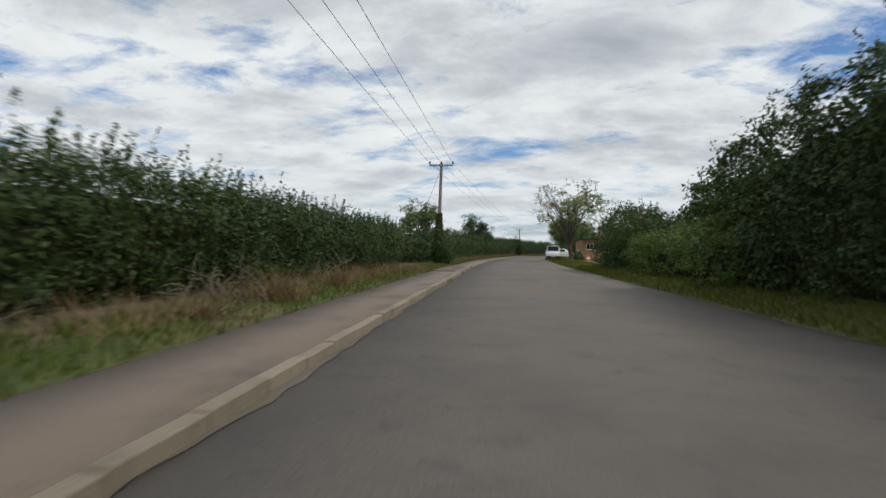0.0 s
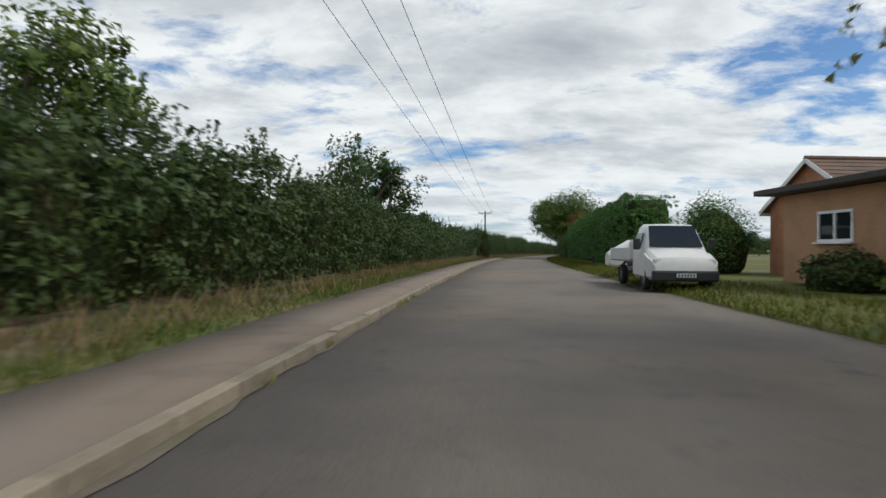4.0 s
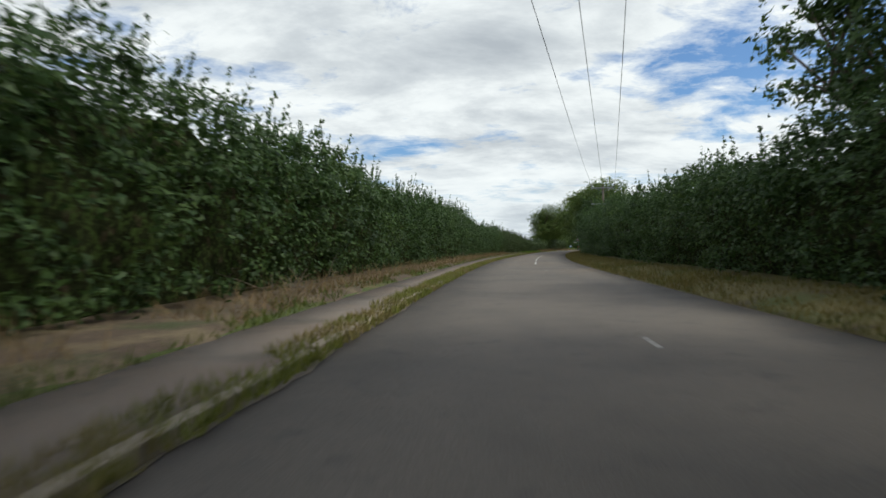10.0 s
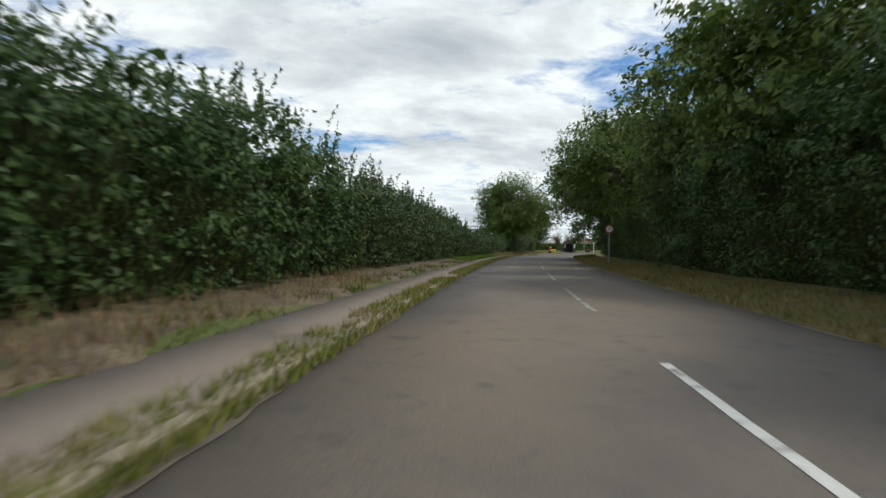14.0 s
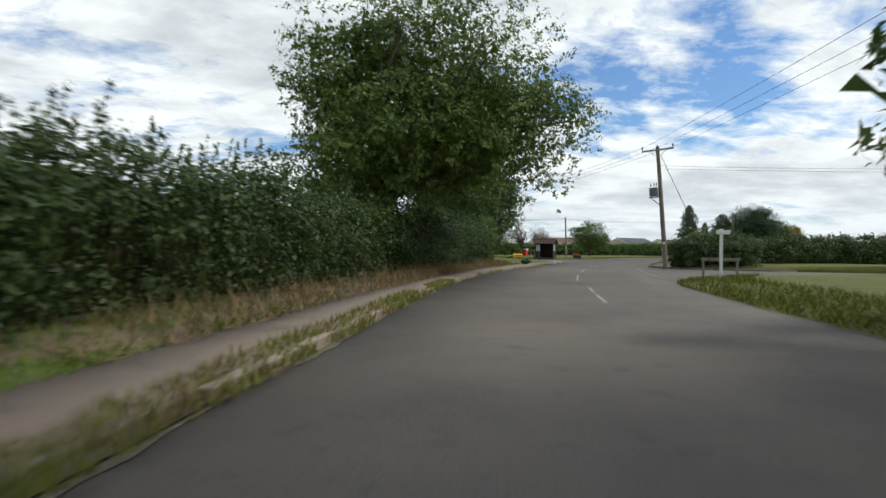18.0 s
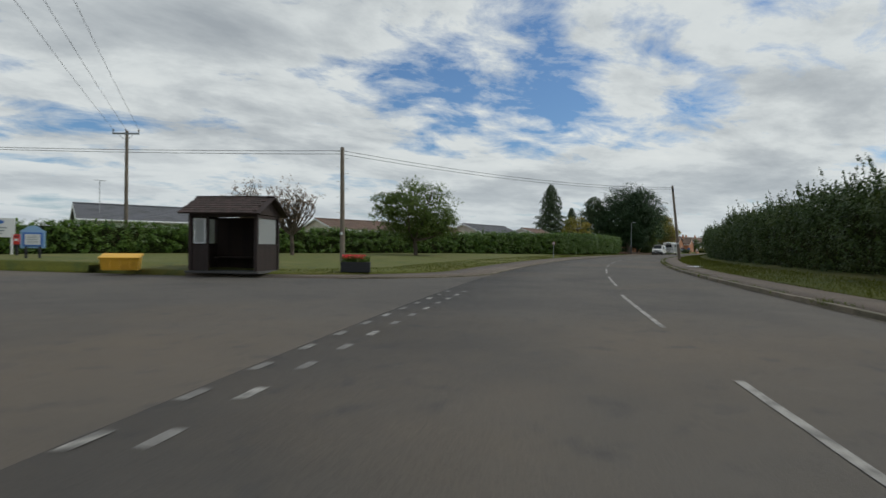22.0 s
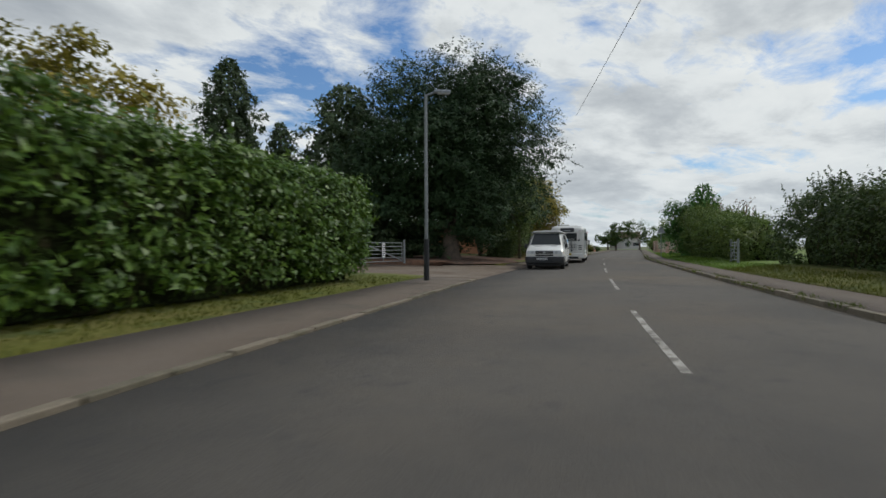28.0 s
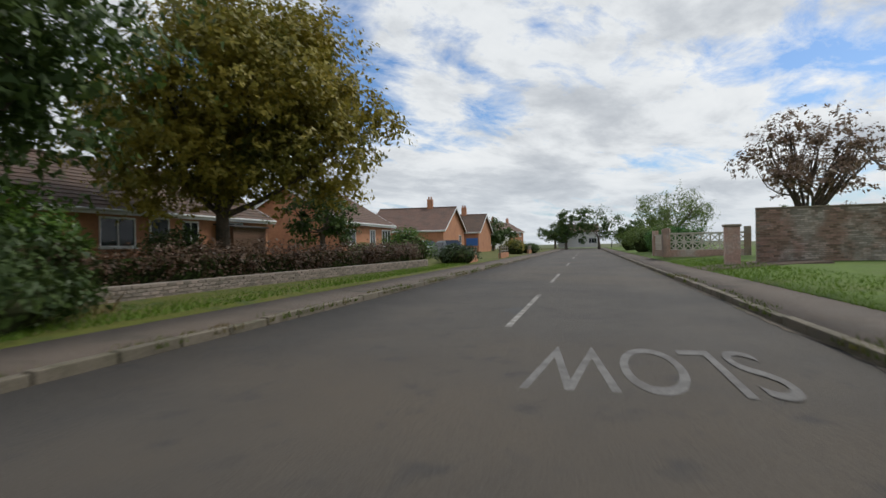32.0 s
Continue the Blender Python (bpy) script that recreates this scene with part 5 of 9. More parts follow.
hedge("laurel_hedge", "clipped glossy bright green laurel hedge", lambda a, w, z: place_(a + len_ * 0.6, w, z), len_ * 0.4, profile([(0, 2.45), (22, 2.9), (44, 2.7)], 0.2, 24.0), 1.8, "l_laurel", 330, 0.165, 2.2, None, 0.5, ground=0.35, lump=0.14, ratio=0.42, recess=0.2, spray=0.13)
hedge("hedge", "dark clipped garden hedge behind a screen wall", beside(516, 6.4, 1), 20, profile([(0, 1.8), (20, 1.8)], 0.08, 25.0), 1.4, "l_con", 160, 0.14, lump=0.12)

hedge("hedge", "overgrown hedge closing the view behind a gate", beside(129.5, -9.4, -1), 8.5, profile([(0, 3.4), (8.5, 3.6)], 0.3, 26.0), 2.2, "l_haw", 130, 0.14, 4, None, 0.7)

# ---- trees ----
def tr(name, label, s, u, r, z0, z1, more=(), shift=0.0, **k):
    p = rd(s, u + shift)
    x, y = float(p[0]), float(p[1])
    h = (z1 - z0) / 2
    lob = [(x, y, z0 + h, r, r, h)]
    for i in range(4):
        an = rng.uniform(0, 6.28)
        lob.append((x + math.cos(an) * r * 0.55, y + math.sin(an) * r * 0.55, z0 + h * rng.uniform(0.6, 1.35), r * 0.55, r * 0.55, h * 0.5))
    for s2, u2, zc, r2, h2 in more:
        p2 = rd(s2, u2)
        lob.append((float(p2[0]), float(p2[1]), zc, r2, r2, h2))
    foot = rd(s, u)
    return tree(name, label, float(foot[0]), float(foot[1]), lob, **k)


tr("walnut_tree", "spreading walnut tree with thin yellow-green leaves", 65.2, 5.0, 4.7, 2.6, 9.6, trunk_r=0.27, fork=2.0, limb_r=0.42, mat="l_walnut", clumps=190, per=105, size=0.13, limbs=13, shell=0.25, clump_r=0.2, sag=0.75, lean=(-0.25, 0.0))
tr("ash_tree", "broad dark green roadside tree", 150.0, 6.0, 5.4, 1.8, 10.5, more=((152.0, 2.9, 7.4, 2.9, 2.6), (152.5, 3.6, 5.2, 2.7, 2.4), (149, 7.6, 5.4, 2.6, 3.0)), shift=0.2, trunk_r=0.34, fork=2.6, mat="l_oak2", clumps=330, per=300, size=0.15, limbs=10, clump_r=0.27, fill=5500)
tr("ash_tree", "tall green roadside ash beside a darker tree", 158.5, 6.0, 5.0, 2.4, 10.8, shift=-1.4, trunk_r=0.24, fork=2.4, mat="l_ash", clumps=150, per=230, size=0.16, clump_r=0.27)
tr("brown_thorn", "thorn bush with dead rust-brown leaves", 143.5, 7.6, 2.2, 2.6, 6.8, trunk_r=0.12, fork=2.0, mat="l_copper", clumps=28, per=130, size=0.16)
tr("field_maple", "round green tree behind a hedge", 74, -15, 3.6, 2.4, 8.0, mat="l_oak2", clumps=60, per=190, size=0.2)
tr("field_maple", "small round tree behind a hedge", 98, -15, 3.0, 1.6, 5.0, mat="l_oak2", clumps=50, per=160, size=0.2)
tr("field_maple", "small bushy tree behind a hedge", 124, -13, 2.8, 2.0, 5.8, mat="l_oak", clumps=45, per=160, size=0.2)
tr("roadside_tree", "leafy tree standing in the hedge", 89.5, -9.2, 2.6, 2.5, 7.2, mat="l_ash", clumps=50, per=200, size=0.17)
tr("roadside_tree", "light green young tree in the hedge", 101.5, -8.6, 1.5, 1.8, 4.3, mat="l_ash", clumps=24, per=170, size=0.15, trunk_r=0.1)
tr("roadside_tree", "leafy tree beside the hedge", 30.0, 10.8, 3.4, 1.4, 6.2, mat="l_oak", clumps=80, per=220, size=0.18)
tr("roadside_tree", "leafy tree beside the hedge", 10.5, 9.5, 3.6, 2.5, 8.6, mat="l_oak2", clumps=90, per=200, size=0.18)
tr("garden_tree", "round green tree behind the garden", 56, 17, 3.0, 1.5, 5.8, mat="l_oak", clumps=50, per=170, size=0.2)
tr("roadside_tree", "bushy ash standing above the hedge", 170, 8.2, 3.8, 2.8, 10.2, mat="l_ash", clumps=100, per=200, size=0.17)
tr("roadside_tree", "slender pale-stemmed ash above the hedge", 226, 6.6, 2.4, 3.2, 7.6, mat="l_ash", clumps=40, per=190, size=0.18, trunk_r=0.12)
tr("roadside_tree", "tall dark roadside tree", 238, 8.0, 4.9, 2.6, 10.4, shift=-0.3, mat="l_oak2", clumps=170, per=230, size=0.2)
tr("roadside_tree", "tall dark roadside tree", 248, 8.0, 4.9, 2.5, 10.4, shift=-0.8, mat="l_oak2", clumps=180, per=220, size=0.21)
tr("roadside_tree", "tall dark roadside tree with hanging limbs", 259, 7.4, 5.2, 2.4, 10.6, shift=-1.7, mat="l_oak2", clumps=180, per=220, size=0.21)
tr("roadside_tree", "tall dark roadside tree", 271, 7.6, 5.4, 2.4, 11.6, shift=-1.8, mat="l_oak2", clumps=180, per=220, size=0.21)
tr("oak_tree", "large oak hanging over the verge", 281.5, 7.8, 6.8, 1.9, 13.2, more=((281.0, 1.9, 8.4, 3.0, 2.2), (283.0, 4.5, 6.0, 3.6, 3.4), (288.4, 4.2, 3.0, 2.8, 1.9), (290.5, 9.5, 5.0, 3.2, 3.4)), trunk_r=0.45, fork=2.8, mat="l_oak", clumps=420, per=290, size=0.16, clump_r=0.24, limbs=12, fill=2600)
tr("oak_tree", "large light green oak above the hedge", 303.6, -9.4, 5.1, 2.0, 12.2, shift=2.1, trunk_r=0.4, fork=2.8, mat="l_oak2", clumps=520, per=330, size=0.13, limbs=14, clump_r=0.26, fill=7000, more=((306.0, -4.6, 6.6, 4.8, 3.6), (300.6, -8.6, 4.6, 3.2, 3.2), (304.0, -9.8, 4.8, 3.4, 3.4)))
tr("field_oak", "broad green oak beyond the hedge", 330.5, -13.9, 5.6, 0.7, 10.9, trunk_r=0.34, fork=2.2, mat="l_oak", clumps=520, per=400, size=0.13, limbs=10, clump_r=0.27, fill=11000, more=((327.0, -11.5, 4.2, 3.6, 3.4), (333.5, -15.0, 5.0, 4.2, 4.2), (331.0, -10.2, 4.6, 3.2, 3.8)))
tr("round_tree", "round-headed green tree on the lawn", 383.3, -16.5, 3.7, 1.0, 6.7, trunk_r=0.17, fork=1.4, mat="l_oak2", clumps=260, per=260, size=0.105, base_z=0.35, clump_r=0.27, fill=1500, lean=(-0.2, -0.1))
for s, u, lab in ((373.3, -25.2, "thin pinkish half-bare ornamental plum tree"), (372.8, -21.3, "thin dark-twigged ornamental plum tree on the lawn")):
    tr("plum_tree", lab, s, u, 1.8, 1.9, 5.9, trunk_r=0.13, fork=1.6, mat="l_plum", clumps=80, per=52, size=0.09, limbs=34, shell=0.3, base_z=0.3)
tree("golden_tree", "small tree with yellowing leaves", 160.2, 394.2, [(160.2, 394.2, 4.6, 2.6, 2.6, 2.3)], 0.14, 2.0, "l_gold", 50, 190, 0.17)
conifer("fir_tree", "tall pointed grey-green conifer", 176.5, 417.0, 15.6, 4.4, "l_fir", 22000, 0.36, 1.0, 0.72)
conifer("fir_tree", "smaller pointed grey-green conifer", 177.6, 411.6, 10.0, 2.6, "l_fir", 8000, 0.34, 0.8, 0.8)
conifer("fir_tree", "dark ragged conifer beside a field gate", 180.0, 407.2, 12.4, 4.8, "l_fir", 20000, 0.36, 1.2, 0.6)
tree("cypress_tree", "huge dense dark green cypress", 183.2, 400.4, [(184.4, 402.2, 3.4, 5.6, 5.2, 3.0), (186, 402.5, 7.8, 7.4, 7.4, 7.0), (181.6, 403, 6.8, 5.4, 5.4, 5.6), (188.7, 403.6, 8.0, 4.2, 4.2, 4.3), (186, 401, 10.6, 4.6, 4.6, 3.6)], 0.55, 2.2, "l_cyp", 760, 310, 0.19, limbs=4, limb_r=0.25, shell=0.45, clump_r=0.2, ratio=0.35, fill=9000)
place_, len_ = poly_place([(168, 407), (178, 406.5), (188, 409.5), (197, 413.5)], 1)
hedge("hedge", "dark evergreen growth behind a cypress", place_, len_, profile([(0, 3.0), (len_, 2.8)], 0.3, 41.0), 2.0, "l_cyp", 90, 0.2, lump=0.4)
wx, wy = (float(q) for q in rd(473.4, -6.6)[:2])
tree("weeping_willow", "small weeping willow hanging behind a motorhome", wx, wy, [(wx, wy, 4.5, 0.95, 0.95, 0.85)], 0.12, 2.8, "l_willow", 60, 420, 0.13, droop=1.1, ratio=0.22, clump_r=0.5)
tr("ash_tree", "dark green roadside tree", 487.5, -11.0, 4.6, 1.8, 11.4, trunk_r=0.28, mat="l_oak", clumps=210, per=280, size=0.18, fill=6000)
tr("ash_tree", "dark green tree beside a garden", 480.0, -11.5, 4.6, 1.2, 11.8, trunk_r=0.28, mat="l_oak", clumps=190, per=250, size=0.16, fill=2500)
tree("maple_tree", "rounded maple turning golden brown", 214.6, 416.2, [(215.2, 415.4, 6.2, 4.4, 4.4, 3.9), (217, 413.4, 5.0, 2.4, 2.4, 2.4), (212.5, 416.5, 4.6, 3.0, 3.0, 2.6), (216.4, 415.4, 7.9, 2.8, 2.8, 2.2)], 0.24, 2.2, "l_gold", 360, 280, 0.16, limbs=10, base_z=0.3)
tr("dark_tree", "small dark evergreen by the garden wall", 505.5, -11.5, 1.8, 0.9, 4.4, trunk_r=0.14, mat="l_oak", clumps=36, per=170, size=0.15)
tr("bronze_tree", "bronze and purple leaved tree behind a wall", 511.5, 11.6, 3.0, 2.2, 7.6, trunk_r=0.2, mat="l_plum", clumps=70, per=110, size=0.17, limbs=14)
tr("bare_tree", "thin pinkish half-bare tree behind a wall", 505.5, 14.6, 3.4, 2.2, 7.6, trunk_r=0.2, mat="l_plum", clumps=60, per=26, size=0.14, limbs=22, shell=0.3)
tr("willow_tree", "broad yellow-green willow by the road", 556, 11.5, 5.0, 1.5, 8.2, trunk_r=0.3, mat="l_willow", clumps=70, per=150, size=0.28, droop=0.7, ratio=0.3)
tr("conifer_bush", "dark evergreen beside the footway", 484.6, 7.0, 2.2, 0.4, 5.6, trunk_r=0.15, mat="l_con", clumps=60, per=200, size=0.2, ratio=0.35)
conifer("evergreen", "dark feathery evergreen beside the footway", *[float(q) for q in rd(482.5, 8.4)[:2]], 6.6, 2.4, "l_con", 8000, 0.26, 0.2, 0.6)
for s, u, r, h in ((600, 3.5, 5.5, 10), (612, -6, 3.5, 6), (596, -3, 2.2, 8.4), (585, 9, 3, 4.6), (560, -12, 3, 5), (610, 14, 5, 7.5), (545, 22, 3, 5)):
    tr("far_tree", "round dark green tree far along the road", s, u, r, 1.4, h, mat="l_oak", clumps=40, per=110, size=0.34, limbs=4)
for k in range(18):
    s, side = 250 + k * 14 + rng.uniform(-4, 4), -1 if k % 2 else 1
    u = side * (rng.uniform(58, 95) if side < 0 else rng.uniform(34, 80))
    tr("distant_tree", "distant green tree beyond the houses", s, u, rng.uniform(2.5, 4.5), 1.0, rng.uniform(4.5, 8), mat="l_oak", clumps=26, per=80, size=0.4, limbs=3, twigs=False)
for k in range(9):
    s = -10 + k * 34
    for side in (-1, 1):
        tr("distant_tree", "distant green tree at a field edge", s + rng.uniform(-6, 6), side * rng.uniform(75, 130), rng.uniform(3, 5), 0.6, rng.uniform(5, 8), mat="l_oak", clumps=24, per=70, size=0.45, limbs=3, twigs=False)

tr("hawthorn_tree", "bushy hawthorn grown over a wooden gate", 133.8, -10.4, 2.4, 0.4, 4.6, mat="l_haw", clumps=70, per=200, size=0.14, trunk_r=0.1, fork=1.0)
tr("hawthorn_tree", "bushy hawthorn beside a wooden gate", 129.0, -8.4, 2.1, 0.8, 4.1, mat="l_haw", clumps=60, per=200, size=0.14, trunk_r=0.1, fork=1.0)


def brushwood(s, u, n, r, h):
    """A heap of dead bleached branches."""
    c = rd(s, u, 0.2)
    sets = []
    for _ in range(n):
        an, bow = rng.uniform(0, 6.28), rng.uniform(0.2, 1.0)
        a = c + np.array([rng.normal(0, r * 0.4), rng.normal(0, r * 0.4), 0.0])
        b = a + np.array([math.cos(an) * r * bow, math.sin(an) * r * bow, h * rng.uniform(0.1, 1.0)])
        p = bent(a, b, 0.12)
        sets.append(tube(p, np.linspace(0.012, 0.004, len(p)), 5))
        for q in (2, 3, 4):
            e = p[q] + rng.normal(0, 0.2, 3) + np.array([0, 0, 0.12])
            p2 = bent(p[q], e, 0.04, 4)
            sets.append(tube(p2, np.linspace(0.009, 0.004, len(p2)), 4))
    return tagged(raw("brushwood", *joined(sets), "deadwood", smooth=True), "tangle of bleached dead branches below the hedge", "branches", kind="stuff")


for s, u, n, r, h in ((137.5, -6.6, 12, 0.7, 1.1), (109.5, -6.6, 8, 0.9, 0.5), (114.0, -6.4, 9, 0.9, 0.45), (104.0, -6.5, 7, 0.8, 0.5), (119.5, -6.5, 8, 1.0, 0.4), (144.0, -6.2, 7, 0.7, 0.6), (3.5, -6.9, 16, 1.2, 0.7), (9.0, -6.9, 14, 1.2, 0.7), (15.0, -6.9, 10, 1.1, 0.6), (168.0, -6.3, 10, 0.9, 0.45), (199.0, -6.3, 8, 0.9, 0.5), (306.0, -6.9, 8, 0.9, 0.5), (316.0, -7.2, 10, 1.0, 0.7)):
    brushwood(s, u, n, r, h)

hedge("bramble_bank", "untidy bank of brambles and dead stems beside the footway", beside(473.5, -7.2, -1), 14.5, profile([(0, 2.2), (7, 2.7), (11, 2.2), (14.5, 1.2)], 0.4, 27.0), 2.6, "l_haw", 150, 0.13, 5, None, 0.6, straw=130)

def tussock(s, u, r, h, n=420):
    """A collapsed tuft of long dry grass."""
    c = rd(s, u, 0.2)
    b = c + np.column_stack([rng.normal(0, r * 0.3, n), rng.normal(0, r * 0.3, n), np.zeros(n)])
    an = rng.uniform(0, 6.28, n)
    top = b + np.column_stack([np.cos(an) * r * rng.uniform(0.2, 1, n), np.sin(an) * r * rng.uniform(0.2, 1, n), h * rng.uniform(0.1, 1, n)])
    return tagged(raw("dry_tussock", *stalks(b, top, 0.009, True), "straw"), "collapsed tuft of golden dry grass below the hedge", "grass tuft", "dry tussocks", kind="stuff")


for s, u, r, h in ((9.8, -6.0, 0.7, 0.75), (14.0, -6.2, 0.65, 0.65), (7.2, -6.1, 0.6, 0.3)):
    tussock(s, u, r, h)

# ---- bushes ----
bush("bramble_bush", "untidy brown-green bramble heap", 481, -7.0, 2.2, 1.8, "l_haw", 6000, 0.14)
bush("bramble_bush", "untidy bramble heap over the grass", 485.5, -6.8, 1.8, 1.0, "l_haw", 4000, 0.13)
bush("garden_bush", "bright green rounded laurel bush", 488.5, -10.2, 1.9, 2.5, "l_laurel", 6000, 0.16)
bush("garden_bush", "rounded dark green shrub with pale flowers", 497, -13.0, 1.4, 1.8, "l_oak", 3000, 0.13)
bush("garden_bush", "low golden green shrub", 509, -10.8, 1.1, 1.3, "l_willow", 2500, 0.12)
bush("garden_bush", "large glossy rounded shrub", 515, -10.4, 2.0, 2.2, "l_laurel", 5000, 0.14)
bush("garden_bush", "grey-green shrub at a gateway", 511.5, -6.2, 1.4, 1.1, "l_fir", 3000, 0.12)
bush("garden_bush", "yellow flowering shrub by a drive", 540, -6.6, 1.6, 1.6, "l_gold", 2500, 0.16)
bush("garden_bush", "low green shrub by a drive", 549, -5.8, 1.5, 1.2, "l_oak", 2000, 0.16)
bush("roadside_bush", "light green bush at the roadside", 540, 8.0, 3.4, 3.0, "l_willow", 5000, 0.22)
bush("roadside_bush", "light green bush at the roadside", 556, 7.6, 3.2, 3.0, "l_oak2", 4000, 0.24)
bush("clipped_bush", "clipped dark green conifer bush", 86.5, 7.6, 2.0, 3.6, "l_con", 6000, 0.15, ratio=0.32)
bush("garden_bush", "overgrown shrub in front of a bungalow", 74.5, 6.4, 1.2, 1.1, "l_haw", 2600, 0.12)
bush("garden_bush", "green shrub in front of a bungalow", 71.5, 6.2, 0.9, 0.9, "l_oak2", 1800, 0.12)
bush("nettle_clump", "clump of nettles at the grass edge", 325.3, -6.0, 0.45, 0.34, "l_nettle", 1300, 0.07)
bush("hawthorn_bush", "rounded hawthorn bush growing round a pole", 138.7, -6.2, 1.35, 3.7, "l_haw", 9000, 0.13)
bush("nettle_clump", "green nettle clump below the pole", 38.3, -6.2, 0.95, 1.7, "l_nettle", 4500, 0.10)

# ---- overhead line ----
def pole_thing(name, label, x, y, h, turn=0, arm=2.0, arms=(0,), lean=(0, 0), r=0.14, insulators=True, steps=False, group="line poles"):
    """A timber pole with crossarms; the arm lies along local x."""
    root = thing(name, label, "utility pole", pose(x, y, 0.0, lean[0], lean[1], turn), group)
    part("shaft", rodded((0, 0, 0), (0, 0, h), r, r * 0.72, 12), "pole", root, smooth=True)
    for k, drop in enumerate(arms):
        z = h - 0.22 - drop
        if arm:
            a = part("crossarm", boxed(arm, 0.09, 0.11, 0, -0.12, z, bevel=0.01), "greysteel", root, "grey steel crossarm")
            for sx in (-1, 1):
                part("brace", rodded((sx * arm * 0.3, -0.12, z - 0.03), (0, -0.1, z - 0.5), 0.014, seg=6), "greysteel", root)
            if insulators:
                for sx in (-0.48, 0.0, 0.48):
                    bm = bmesh.new()
                    rod(bm, (sx * arm, -0.12, z + 0.05), (sx * arm, -0.12, z + 0.13), 0.02, seg=8)
                    for q, rr in ((0.14, 0.06), (0.20, 0.075), (0.26, 0.055)):
                        rod(bm, (sx * arm, -0.12, z + q), (sx * arm, -0.12, z + q + 0.045), rr, rr * 0.6, 10)
                    part("insulator", bm, "porcelain", root, "brown ribbed insulator")
    if steps:
        for i in range(9):
            sx = 1 if i % 2 else -1
            part("step_iron", rodded((sx * 0.1, 0, h * 0.45 + i * 0.42), (sx * 0.32, 0, h * 0.45 + i * 0.42), 0.011, seg=6), "steel", root)
    part("number_plate", boxed(0.12, 0.012, 0.16, 0, -r - 0.004, 1.75), "signwhite", root, "small blank plate")
    return root


def span(a, b, sag, label="thin overhead wire between poles", r=0.009, n=18):
    a, b = np.array(a, float), np.array(b, float)
    t = np.linspace(0, 1, n)[:, None]
    p = a + (b - a) * t
    p[:, 2] -= (4 * sag * t * (1 - t))[:, 0]
    ob = raw("overhead_wire", *tube(p, np.full(n, r), 5), "wire")
    return tagged(ob, label, "cable", "overhead wires")


pole_thing("line_pole", "weathered timber pole with a steel crossarm and ivy", -3.6, 38.7, 7.75, 0, 1.75, lean=(-14.0, 0.0))
pole_thing("line_pole", "weathered timber pole with a steel crossarm", 7.3, 139.6, 6.75, -14, 1.9)
pole_thing("line_pole", "timber pole with two steel crossarms above a hedge", 36.0, 208.4, 7.0, -22, 2.25, arms=(0, 1.55))
pole_thing("line_pole", "timber pole behind the start of the lane", -5.2, -46.0, 7.6, 0, 1.75)
pole_thing("line_pole", "timber pole behind the laurel hedge", 87.3, 369.4, 9.0, -35, 1.9)


def arm_ends(x, y, z, turn, arm):
    c, s_ = math.cos(radians(turn)), math.sin(radians(turn))
    return [(x + c * k * arm + s_ * 0.12, y + s_ * k * arm - c * 0.12, z) for k in (-0.48, 0, 0.48)]


E0, E1, E2 = arm_ends(-5.2, -46, 7.68, 0, 1.75), arm_ends(-3.6, 40.65, 7.5, 0, 1.75), arm_ends(7.3, 139.6, 6.83, -14, 1.9)
E3, E4 = arm_ends(36, 208.4, 7.08, -22, 2.25), arm_ends(76.9, 306.3, 8.2, -42, 2.0)
E5 = arm_ends(87.3, 369.4, 9.08, -35, 1.9)
for A, B, sag in ((E0, E1, 0.5), (E1, E2, 0.7), (E2, E3, 0.5), (E3, E4, 0.7), (E4, E5, 0.4)):
    for a, b in zip(A, B):
        span(a, b, sag)
# stay wires of the first two poles
span((-3.6, 40.45, 7.05), (-6.6, 42.4, 0.3), 0, "steel stay wire from pole to ground", 0.012, 3)
span((7.3, 139.6, 6.4), (4.3, 141.8, 0.3), 0, "steel stay wire from pole to ground", 0.012, 3)
# ivy round the first pole
iv = rng.uniform(0, 1, 2600)
an = rng.uniform(0, 6.28, 2600)
rr = 0.18 + 0.3 * (1 - iv) * rng.uniform(0, 1, 2600)
tagged(raw("ivy", *leaf_mesh(np.column_stack([-3.6 + np.cos(an) * rr, 38.78 + iv * 0.88 + np.sin(an) * rr, 0.3 + iv * 3.5]), 0.12), "l_haw"), "dark green ivy climbing a pole", "ivy", kind="stuff")

# transformer pole at the lane corner
P4 = pole_thing("transformer_pole", "timber pole carrying a grey transformer box", 77.15, 306.08, 8.2, -42, 2.0, arms=(0,), r=0.16, lean=(0, -4.0), group="transformer poles")
tb = part("transformer", boxed(0.54, 0.44, 0.56, -0.42, -0.1, 5.2, bevel=0.03), "greysteel", P4, "grey steel transformer tank")
for k in range(5):
    part("cooling_fin", boxed(0.02, 0.1, 0.5, -0.62 + k * 0.1, -0.39, 5.22), "greysteel", tb)
for k in (-0.15, 0.05, 0.2):
    part("bushing", rodded((-0.42 + k, -0.1, 5.58), (-0.42 + k, -0.1, 5.8), 0.035, 0.02, 8), "porcelain", tb)
part("bracket", boxed(0.9, 0.1, 0.08, -0.3, -0.05, 4.85, bevel=0.01), "greysteel", P4)
part("strut", rodded((0, -0.05, 4.2), (-0.65, -0.05, 4.84), 0.03, seg=6), "greysteel", P4)
for k, z in ((0, 6.9), (1, 6.7)):
    span((76.9, 306.3, z), (118 + k, 285, 6.8 - k * 0.1), 0.5, "service cable leading to a house")
span((76.9, 306.3, 7.6), (78.6, 303.6, 0.2), 0, "steel stay wire from pole to ground", 0.012, 3)
